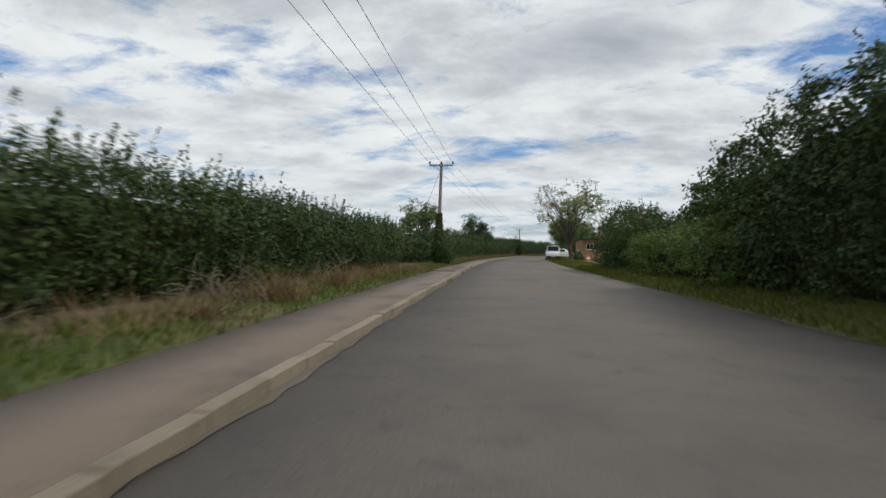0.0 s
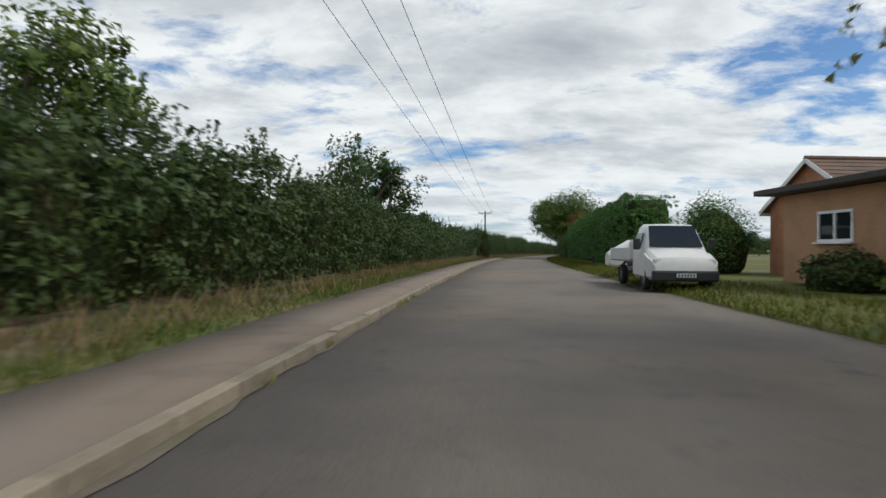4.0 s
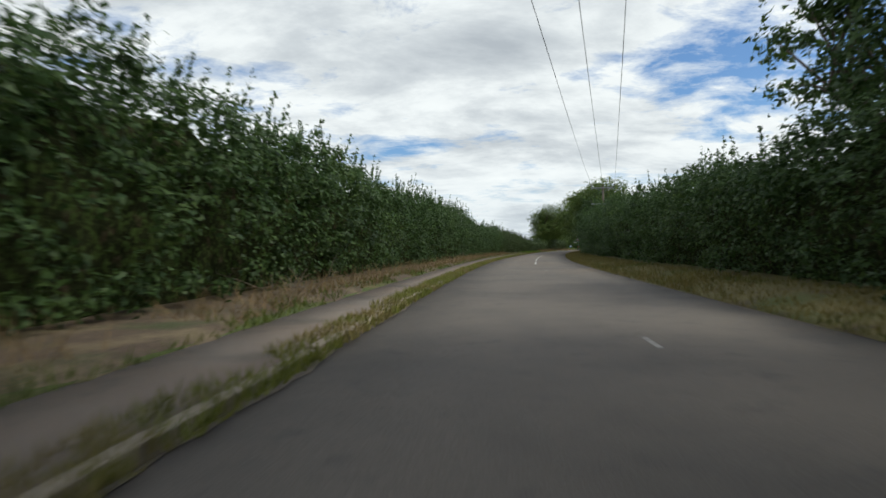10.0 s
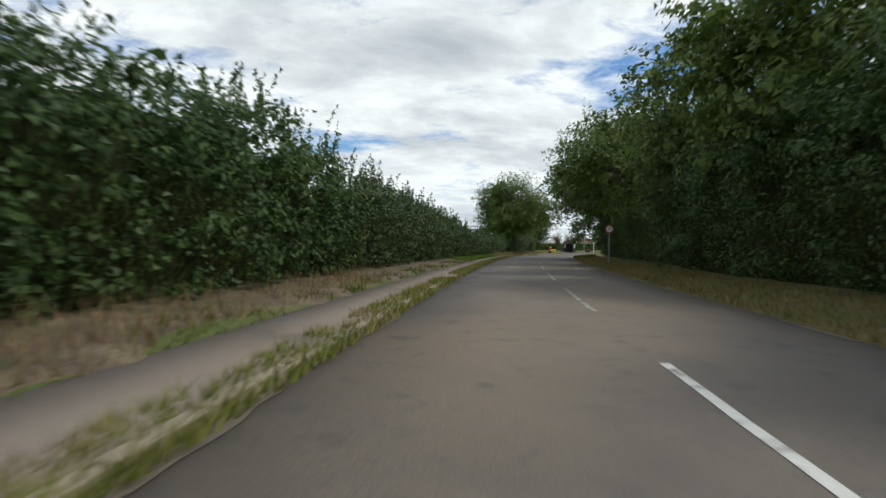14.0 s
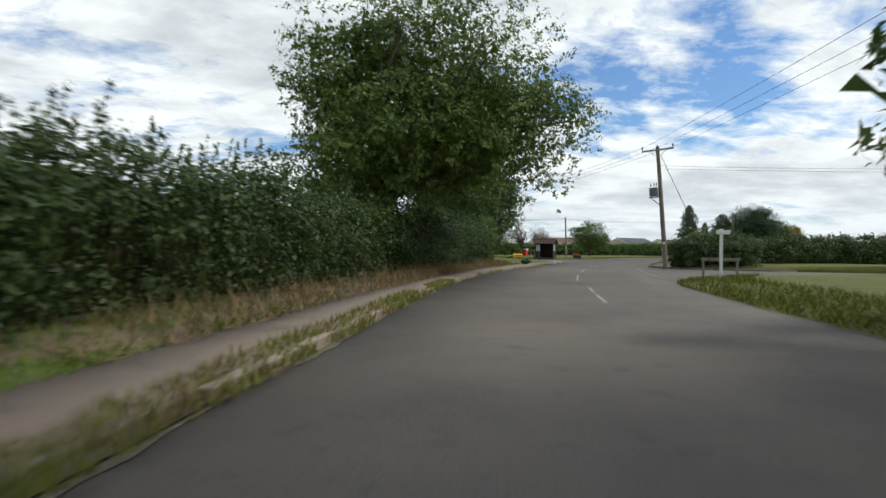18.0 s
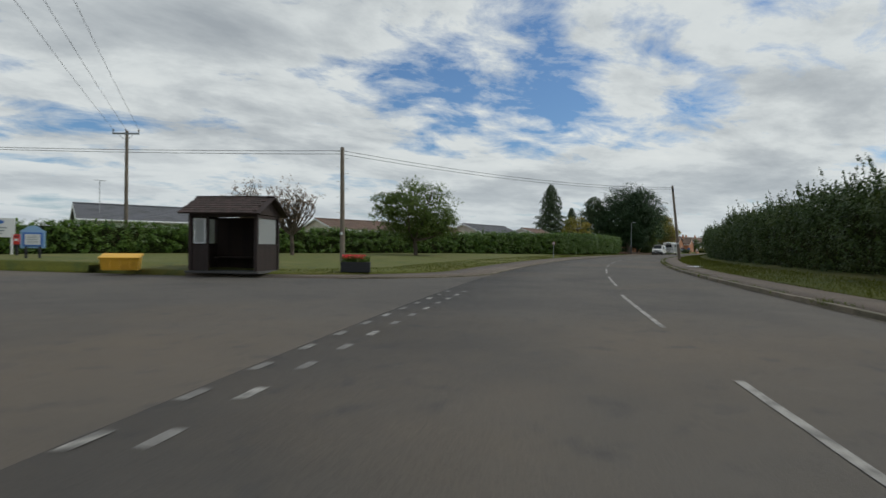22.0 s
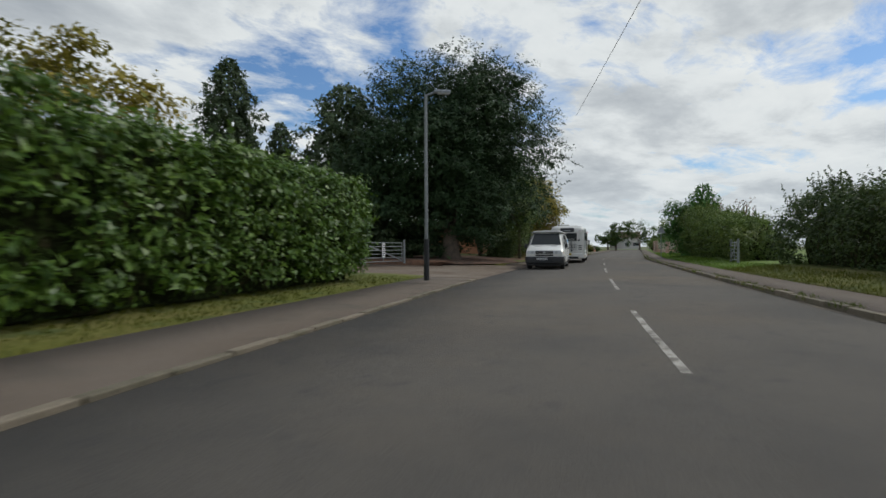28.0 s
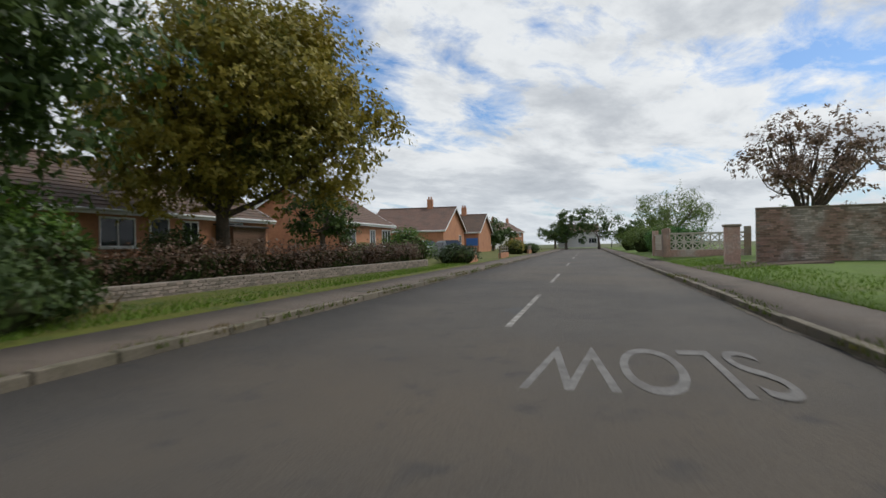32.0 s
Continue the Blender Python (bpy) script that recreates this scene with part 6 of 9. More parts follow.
span((76.9, 306.3, 7.4), (79.5, 304.2, 0.2), 0, "steel stay wire from pole to ground", 0.012, 3)

P6 = pole_thing("telephone_pole", "grey timber telephone pole on the lawn", 95.75, 351.2, 6.5, -40, 0, arms=(), steps=True, lean=(-9.0, -3.4), group="telephone poles")
P7 = pole_thing("telephone_pole", "dark timber telephone pole beside the hedge", 134.35, 356.9, 7.55, -55, 0, arms=(), steps=True, lean=(0.5, -6.0), group="telephone poles")
part("junction_box", boxed(0.16, 0.2, 0.32, 0.02, -0.2, 7.1, bevel=0.02), "black", P7, "black cable junction box")
for dz in (0.12, 0.3):
    span((96.1, 352.2, 6.35 - dz), (133.75, 357.45, 7.45 - dz), 0.55, "telephone wire between two poles", 0.014)
    span((96.1, 352.2, 6.35 - dz), (62.0, 372.0 + dz, 6.3), 0.3, "telephone wire leading to houses", 0.014)
span((133.8, 357.4, 7.3), (192, 396, 10.6), 0.2, "telephone wire along the road", 0.012)


# ---- buildings ----
def window(parent, w, h, m, panes=2, frame="upvc", sill=True):
    """A window: m sets its middle on the wall's face, local -y looking out."""
    fr = boxed(w, 0.06, 0.07, 0, 0, h / 2 - 0.035)
    box(fr, w, 0.06, 0.07, 0, 0, -h / 2 + 0.035)
    for i in range(panes + 1):
        box(fr, 0.06, 0.055, h - 0.14, -w / 2 + 0.03 + i * (w - 0.06) / panes, 0, 0)
    f = part("window", fr, frame, parent)
    f.matrix_local = m
    for i in range(panes):
        pw = (w - 0.06) / panes
        part("pane", boxed(pw - 0.06, 0.012, h - 0.14, -w / 2 + 0.03 + pw * (i + 0.5), 0.015, 0), "glass", f)
    if sill:
        part("sill", boxed(w + 0.12, 0.14, 0.05, 0, -0.05, -h / 2 - 0.03, bevel=0.008), frame, f)
    return f


def door(parent, m, mat="black", w=0.9, h=2.0):
    d = part("door", boxed(w, 0.05, h, 0, 0, h / 2, bevel=0.005), mat, parent, "dark door with a glazed strip")
    d.matrix_local = m
    part("door_frame", box(box(boxed(0.07, 0.08, h + 0.07, -w / 2 - 0.035, 0, h / 2), 0.07, 0.08, h + 0.07, w / 2 + 0.035, 0, h / 2), w, 0.08, 0.07, 0, 0, h + 0.035), "upvc", d)
    part("glazing", boxed(0.18, 0.02, 1.4, -0.1, -0.025, 1.15), "glass", d)
    part("handle", rodded((w * 0.38, -0.06, 0.95), (w * 0.38, -0.06, 1.12), 0.012, seg=6), "steel", d)
    return d


def tiled_slope(parent, width, run, m, mat, tw=0.33, th=0.34):
    """Rows of roof tiles on a slope; local x along the eaves, y up the slope."""
    k = bpy.data.meshes.new("roof_tile")
    bm = boxed(tw * 0.97, th * 1.12, 0.018, 0, 0, 0, rot=rotx(-2.5))
    bm.to_mesh(k)
    bm.free()
    k.materials.append(M[mat])
    nx, ny = int(width / tw), int(run / th)
    for j in range(ny):
        for i in range(nx):
            shared("roof_tile", k, parent, m @ Matrix.Translation((-width / 2 + (i + 0.5) * width / nx + (j % 2) * 0.0, (j + 0.5) * run / ny, 0.02)))


def ribbed_slope(width, run, th=0.32):
    """A roof slope as one stepped sheet of lapped courses, for far roofs."""
    n = max(3, int(run / th))
    line = [(0.0, -0.04)]
    for j in range(n):
        line += [(j * run / n, 0.035), ((j + 1) * run / n, 0.012)]
    line.append((run, -0.04))
    bm = bmesh.new()
    a = [bm.verts.new((-width / 2, y, z)) for y, z in line]
    b = [bm.verts.new((width / 2, y, z)) for y, z in line]
    k = len(line)
    for i in range(k):
        bm.faces.new((a[i], b[i], b[(i + 1) % k], a[(i + 1) % k]))
    bm.faces.new(a)
    bm.faces.new(b[::-1])
    bmesh.ops.recalc_face_normals(bm, faces=bm.faces)
    return bm


def gable_house(name, label, m, w, d, eave, ridge, wall, roof, windows=(), doors=(), chimneys=(), over=0.3, gable_wall=None, tiles=False, fascia="upvc", ridge_along="x"):
    """A house: w along local x, d along y, its front at y = -d/2; the ridge runs along x."""
    root = thing(name, label, "house", m)
    outline = [(-d / 2, 0), (d / 2, 0), (d / 2, eave), (0, ridge - 0.06), (-d / 2, eave)]
    bm = extruded(outline, w)
    bmesh.ops.rotate(bm, verts=bm.verts, cent=(0, 0, 0), matrix=Matrix.Rotation(radians(90), 3, "Z"))
    part("wall", bm, wall, root)
    run = math.hypot(d / 2 + over, (ridge - eave) * (d / 2 + over) / (d / 2))
    slope = math.atan2(ridge - eave, d / 2)
    for side in (0, 180):
        mm = rotz(side) @ Matrix.Translation((0, -d / 2 - over, eave - math.tan(slope) * over)) @ Matrix.Rotation(slope, 4, "X")
        if tiles and side == 0:
            base = part("roof", boxed(w + 2 * over, run, 0.05, 0, run / 2, -0.01), roof, root)
            base.matrix_local = mm
            tiled_slope(base, w + 2 * over, run, Matrix.Translation((0, 0, 0.02)), roof)
        else:
            r_ = part("roof", ribbed_slope(w + 2 * over, run), roof, root)
            r_.matrix_local = mm
    part("ridge", rodded((-w / 2 - over, 0, ridge + 0.03), (w / 2 + over, 0, ridge + 0.03), 0.1, seg=8), roof, root)
    for sy in (-1, 1):
        part("fascia", boxed(w + 2 * over, 0.03, 0.18, 0, sy * (d / 2 + over), eave - math.tan(slope) * over - 0.08), fascia, root)
        part("gutter", rodded((-w / 2 - over, sy * (d / 2 + over + 0.06), eave - 0.2), (w / 2 + over, sy * (d / 2 + over + 0.06), eave - 0.2), 0.05, seg=6), fascia, root)
    for sx in (-1, 1):
        bm = bmesh.new()
        for sy in (-1, 1):
            a, b = Vector((sx * (w / 2 + over), sy * (d / 2 + over), eave - math.tan(slope) * over - 0.05)), Vector((sx * (w / 2 + over), 0, ridge - 0.06))
            c = (a + b) / 2
            box(bm, 0.03, (b - a).length, 0.16, c.x, c.y, c.z, rot=Matrix.Rotation(math.atan2(b.z - a.z, b.y - a.y), 4, "X"))
        part("bargeboard", bm, fascia, root)
    for x, z, ww, hh, face, panes in windows:
        mm = {"front": Matrix.Translation((x, -d / 2 - 0.01, z)), "left": Matrix.Translation((-w / 2 - 0.01, x, z)) @ rotz(-90), "right": Matrix.Translation((w / 2 + 0.01, x, z)) @ rotz(90)}[face]
        window(root, ww, hh, mm, panes)
    for x, face in doors:
        mm = {"front": Matrix.Translation((x, -d / 2 - 0.02, 0.05)), "left": Matrix.Translation((-w / 2 - 0.02, x, 0.05)) @ rotz(-90)}[face]
        door(root, mm)
    for x, y in chimneys:
        c = part("chimney", boxed(0.6, 0.5, 1.5, x, y, ridge + 0.25, bevel=0.01), "brick" if wall != "oldbrick" else wall, root)
        for k in (-0.14, 0.14):
            part("chimney_pot", rodded((x + k, y, ridge + 1.0), (x + k, y, ridge + 1.3), 0.1, 0.08, 10), "brick", c)
    return root


# orange flat-roofed bungalow
bung = thing("bungalow", "small orange-painted flat-roofed bungalow with a dark overhanging roof", "house", pose(11.8, 72.0, 0.35, 0, 0, 3) @ Matrix.Diagonal((1.08, 1, 1, 1)))
part("wall", boxed(5.0, 4.6, 2.45, 2.5, 2.3, 1.225, bevel=0.01), "tanboard", bung, "orange boarded wall")
for k in range(26):
    part("cladding_board", boxed(0.185, 0.02, 2.4, 0.1 + k * 0.192, -0.012, 1.22, bevel=0.004), "tanboard", bung)
part("roof", boxed(6.0, 5.8, 0.16, 2.5, 2.3, 2.56, bevel=0.02), "felt", bung, "dark felt roof with wide eaves")
part("fascia", boxed(6.05, 0.03, 0.2, 2.5, -0.52, 2.53), "shelterwood", bung)
window(bung, 1.25, 0.75, Matrix.Translation((1.0, -0.04, 1.55)), 3)
window(bung, 1.2, 0.8, Matrix.Translation((-0.01, 2.6, 1.5)) @ rotz(-90), 2)
door(bung, Matrix.Translation((3.4, -0.05, 0.05)), "black", 0.85, 1.95)
part("outside_lamp", boxed(0.14, 0.16, 0.2, 2.4, -0.1, 2.0, bevel=0.02), "black", bung, "black wall lamp")
part("chimney", boxed(0.6, 0.6, 1.3, 4.2, 3.0, 3.2, bevel=0.01), "oldbrick", bung, "red brick chimney")

gable_house("white_house", "white rendered two-storey house with a brown tiled roof", pose(28.0, 83.0, 0.2, 0, 0, -6), 13.0, 7.0, 4.3, 5.7, "white", "tile_brown",
            windows=[(-4.0, 3.45, 1.6, 0.9, "front", 3), (0.6, 3.45, 0.6, 0.9, "front", 1), (4.2, 3.45, 1.0, 0.9, "front", 2), (-4.0, 1.4, 1.6, 1.1, "front", 3), (2.0, 1.4, 1.6, 1.1, "front", 3)], chimneys=[(-6.2, 0)])
gable_house("rear_wing", "lower wing of a house with a mossy brown roof", pose(18.6, 82.5, 0.25, 0, 0, 4), 5.0, 5.0, 2.9, 4.6, "brick", "tile_brown", windows=[(0, 1.6, 1.2, 0.9, "front", 2)])
gable_house("brick_house", "red brick house with a brown tiled roof", pose(29.0, 63.0, 0.2, 0, 0, 8), 9.0, 8.0, 4.6, 6.8, "brick", "tile_brown", windows=[(-2.5, 1.5, 1.4, 1.1, "front", 2), (2.0, 3.6, 1.2, 1.0, "front", 2), (-2.5, 3.6, 1.2, 1.0, "front", 2)])
shd = thing("long_shed", "long low timber shed with a mossy flat roof", "shed", pose(18.6, 57.5, 0.2, 0, 0, 10))
part("wall", boxed(7.0, 3.0, 2.5, 0, 0, 1.25, bevel=0.01), "gatewood", shd, "weathered grey boarded wall")
part("roof", boxed(7.5, 3.5, 0.12, 0, 0, 2.58, bevel=0.02, rot=rotx(-5)), "felt", shd, "dark felt roof")
for k in (-2.2, 0.2, 2.3):
    window(shd, 1.1, 0.8, Matrix.Translation((k, -1.51, 1.6)), 2)
lean = thing("lean_to", "low lean-to with a grey slate roof", "outbuilding", pose(27.5, 78.4, 0.2, 0, 0, -6))
part("wall", boxed(11.0, 2.0, 2.1, 0, 0, 1.05), "white", lean)
part("roof", boxed(11.6, 2.6, 0.08, 0, -0.1, 2.35, rot=rotx(14)), "tile_grey", lean, "grey slate roof")


def fence_run(name, label, a, b, h, base_z=0.2, mat="fence", board=0.13):
    a, b = Vector((*a, 0)), Vector((*b, 0))
    d = b - a
    n = int(d.length / (board + 0.012))
    root = thing(name, label, "fence", pose(a.x, a.y, base_z, 0, 0, math.degrees(math.atan2(d.y, d.x))))
    me = bpy.data.meshes.new("fence_board")
    bm = boxed(board, 0.02, h, 0, 0, h / 2, bevel=0.004)
    bm.to_mesh(me)
    bm.free()
    me.materials.append(M[mat])
    for i in range(n):
        shared("fence_board", me, root, Matrix.Translation(((i + 0.5) * d.length / n, 0, random.uniform(-0.015, 0.015))))
    for z in (0.3, h - 0.3):
        part("rail", boxed(d.length, 0.05, 0.08, d.length / 2, 0.035, z), mat, root)
    k = max(2, int(d.length / 1.9))
    for i in range(k + 1):
        part("fence_post", boxed(0.09, 0.09, h + 0.08, i * d.length / k, 0.08, (h + 0.08) / 2, bevel=0.008), mat, root)
    return root


fence_run("board_fence", "brown close-boarded garden fence", (16.2, 66.0), (33.0, 70.0), 1.5, 0.2)
fence_run("board_fence", "brown panel fence beside a gateway", (16.4, 98.6), (21.0, 96.8), 1.5, 0.25)

# builder's clutter on the grass by the walnut
for k in range(9):
    lg = boxed(random.uniform(1.2, 3.2), 0.16, 0.035, 0, 0, 0, bevel=0.005)
    ob = part("timber_plank", lg, "gatewood")
    p = rd(61.0 + k * 0.45, 5.2 + (k % 3) * 0.5)
    ob.matrix_world = pose(float(p[0]), float(p[1]), 0.26 + 0.03 * (k % 3), random.uniform(-3, 3), random.uniform(-4, 4), random.uniform(-40, 10))
    tagged(ob, "loose weathered plank lying on the grass", "plank", "timber planks")
tarp = bmesh.new()
bmesh.ops.create_grid(tarp, x_segments=14, y_segments=10, size=0.5, matrix=Matrix.Diagonal((1.7, 1.1, 1, 1)))
for v in tarp.verts:
    v.co.z = 0.28 + 0.16 * noise.noise(v.co * 2.4) + 0.1 * math.exp(-3 * v.co.length_squared)
p = rd(66.5, 8.4)
ob = part("tarpaulin", tarp, "blue", smooth=True)
ob.matrix_world = pose(float(p[0]), float(p[1]), 0.0)
ob.modifiers.new("thick", "SOLIDIFY").thickness = 0.02
tagged(ob, "crumpled blue tarpaulin on the grass", "tarpaulin")


def cone_thing(s, u, z, label):
    root = thing("traffic_cone", label, "traffic cone", on_road(s, u, z), "traffic cones")
    part("base", boxed(0.4, 0.4, 0.04, 0, 0, 0.02, bevel=0.01), "black", root)
    part("body", rodded((0, 0, 0.04), (0, 0, 0.72), 0.14, 0.035, 16), "orange", root, smooth=True)
    part("white_band", rodded((0, 0, 0.30), (0, 0, 0.50), 0.105, 0.078, 16), "signwhite", root, "white reflective band")
    return root


cone_thing(56.4, 5.9, 0.18, "orange and white traffic cone on the grass")
cone_thing(60.4, 6.5, 0.2, "orange and white traffic cone near a bungalow")


# ---- vehicles ----
def wheel(parent, x, y, r=0.33, w=0.21, side=1, rim="alloy"):
    """A wheel whose axle lies along local x."""
    bm = bmesh.new()
    prof = [(r * 0.62, -w / 2), (r * 0.93, -w / 2), (r, -w / 2 + 0.03), (r, w / 2 - 0.03), (r * 0.93, w / 2), (r * 0.62, w / 2)]
    n = 28
    rings = []
    for rr_, xx in prof:
        rings.append([bm.verts.new((xx, rr_ * math.cos(2 * math.pi * k / n), rr_ * math.sin(2 * math.pi * k / n))) for k in range(n)])
    for a, b in zip(rings, rings[1:]):
        for k in range(n):
            bm.faces.new((a[k], a[(k + 1) % n], b[(k + 1) % n], b[k]))
    bmesh.ops.recalc_face_normals(bm, faces=bm.faces)
    wh = thing_part("wheel", parent, Matrix.Translation((x, y, r)))
    part("tyre", bm, "rubber", wh, smooth=True)
    bm = rodded((-w * 0.3, 0, 0), (w * 0.3, 0, 0), r * 0.63, seg=24)
    for k in range(6):
        an_ = k * math.pi / 3
        box(bm, 0.03, r * 0.1, r * 0.5, side * w * 0.36, -math.sin(an_) * r * 0.33, math.cos(an_) * r * 0.33, rot=Matrix.Rotation(an_, 4, "X"))
    rod(bm, (side * w * 0.3, 0, 0), (side * w * 0.42, 0, 0), r * 0.16, seg=12)
    part("rim", bm, rim, wh)
    return wh


def thing_part(name, parent, m):
    """A bare pivot cannot be a part: give it a small hub mesh."""
    ob = part(name, rodded((-0.05, 0, 0), (0.05, 0, 0), 0.05, seg=8), "black", parent)
    ob.matrix_local = m
    return ob


def loft(sections, close=True):
    """A skin through cross-sections, each a list of points of the same count."""
    bm = bmesh.new()
    rows = [[bm.verts.new(p) for p in sec] for sec in sections]
    for a, b in zip(rows, rows[1:]):
        n = len(a)
        for k in range(n):
            bm.faces.new((a[k], a[(k + 1) % n], b[(k + 1) % n], b[k]))
    if close:
        bm.faces.new(rows[0][::-1])
        bm.faces.new(rows[-1])
    bmesh.ops.recalc_face_normals(bm, faces=bm.faces)
    return bm


def body_section(y, hw, z0, zs, z1, tw, r=0.1):
    """A car's cross-section at y: half width hw low down, tw at the roof z1, shoulder at zs."""
    pts = [(-hw + r, z0), (-hw, z0 + r), (-hw, zs), (-tw - 0.02, z1 - r * 1.2), (-tw + r * 0.9, z1), (0, z1 + 0.02), (tw - r * 0.9, z1), (tw + 0.02, z1 - r * 1.2), (hw, zs), (hw, z0 + r), (hw - r, z0)]
    return [(x, y, z) for x, z in pts]


def panel(w, h, t, m, mat, parent, name, label="", bevel=0.012):
    ob = part(name, boxed(w, t, h, 0, 0, 0, bevel=min(bevel, t * 0.45)), mat, parent, label)
    ob.matrix_local = m
    return ob


def quad_plate(name, pts, thick, mat, parent, label=""):
    """A flat plate through the corners pts, given a thickness."""
    bm = bmesh.new()
    f = bm.faces.new([bm.verts.new(p) for p in pts])
    bm.normal_update()
    nn = f.normal.copy()
    r = bmesh.ops.extrude_face_region(bm, geom=[f])
    bmesh.ops.translate(bm, verts=[v for v in r["geom"] if isinstance(v, bmesh.types.BMVert)], vec=nn * thick)
    bmesh.ops.recalc_face_normals(bm, faces=bm.faces)
    return part(name, bm, mat, parent, label)


# white campervan; its front (local -y) faces the oncoming camera
van = thing("campervan", "white panel campervan parked facing the traffic", "van", on_road(456.0, -2.95, 0.0, 0) @ Matrix.Diagonal((1.03, 1.0, 0.985, 1.0)))
secs = [body_section(0.03, 0.82, 0.34, 0.80, 0.95, 0.80, 0.08), body_section(0.12, 0.90, 0.26, 0.92, 1.03, 0.85, 0.08), body_section(0.86, 0.92, 0.24, 1.10, 1.25, 0.83, 0.08), body_section(1.58, 0.92, 0.24, 1.08, 1.90, 0.70, 0.12), body_section(2.2, 0.92, 0.24, 1.05, 1.96, 0.74, 0.12), body_section(5.75, 0.92, 0.26, 1.05, 1.96, 0.74, 0.12), body_section(5.95, 0.88, 0.34, 1.05, 1.86, 0.68, 0.12)]
bm = loft(secs)
bmesh.ops.bevel(bm, geom=[e for e in bm.edges], offset=0.02, segments=2, affect="EDGES")
part("body", bm, "carwhite", van, "white van body", smooth=True)
top = loft([[(x * w, y, z) for x, z in ((-0.72, 1.95), (-0.70, 2.02), (0.0, 2.06), (0.70, 2.02), (0.72, 1.95))] for y, w in ((1.46, 0.86), (1.60, 0.98), (3.4, 1.0), (5.4, 1.0), (5.62, 0.92))])
part("pop_top", top, "carwhite", van, "white raised roof", smooth=True)
part("roof_seal", boxed(1.5, 4.1, 0.05, 0, 3.55, 1.95, bevel=0.02), "greyplastic", van, "grey rubber roof seal")
quad_plate("windscreen", [(-0.745, 0.90, 1.295), (0.745, 0.90, 1.295), (0.615, 1.52, 1.86), (-0.615, 1.52, 1.86)], 0.016, "glass", van, "sloping dark windscreen")
part("windscreen_rim", boxed(1.5, 0.04, 0.03, 0, 0.885, 1.29, bevel=0.01), "black", van)
part("bonnet_vent", boxed(1.18, 0.07, 0.02, 0, 0.72, 1.218, bevel=0.006, rot=rotx(17)), "black", van, "black slotted bonnet vent")
grille = part("grille", boxed(0.86, 0.04, 0.16, 0, 0.025, 0.885, bevel=0.012), "black", van, "black slatted grille")
for z in (0.84, 0.885, 0.93):
    part("grille_slat", boxed(0.84, 0.03, 0.012, 0, 0.0, z), "greyplastic", grille)
part("badge", rodded((0, -0.02, 0.885), (0, 0.02, 0.885), 0.07, seg=20), "steel", van, "round chrome badge")
part("air_slot", boxed(0.86, 0.05, 0.075, 0, 0.03, 0.735, bevel=0.012), "black", van, "black air slot below the grille")
bumper = part("bumper", loft([[(x * k, y0 + q, z) for x, q in ((-0.94, 0.55), (-0.93, 0.12), (-0.80, 0.0), (0.80, 0.0), (0.93, 0.12), (0.94, 0.55))] for k, y0, z in ((0.90, 0.04, 0.25), (0.98, -0.06, 0.33), (1.0, -0.08, 0.50), (1.0, -0.05, 0.64), (0.98, 0.02, 0.67))]), "black", van, "deep black plastic front bumper", smooth=True)
part("spoiler_lip", boxed(1.6, 0.2, 0.06, 0, 0.1, 0.24, bevel=0.02), "black", bumper)
bar = bmesh.new()
for a_, b_ in (((0.34, -0.14, 0.62), (0.52, -0.13, 0.38)), ((-0.34, -0.14, 0.62), (-0.52, -0.13, 0.38)), ((-0.52, -0.13, 0.38), (0.52, -0.13, 0.38))):
    rod(bar, a_, b_, 0.022, seg=8)
part("bull_bar", bar, "black", van, "slim black tubular bar")
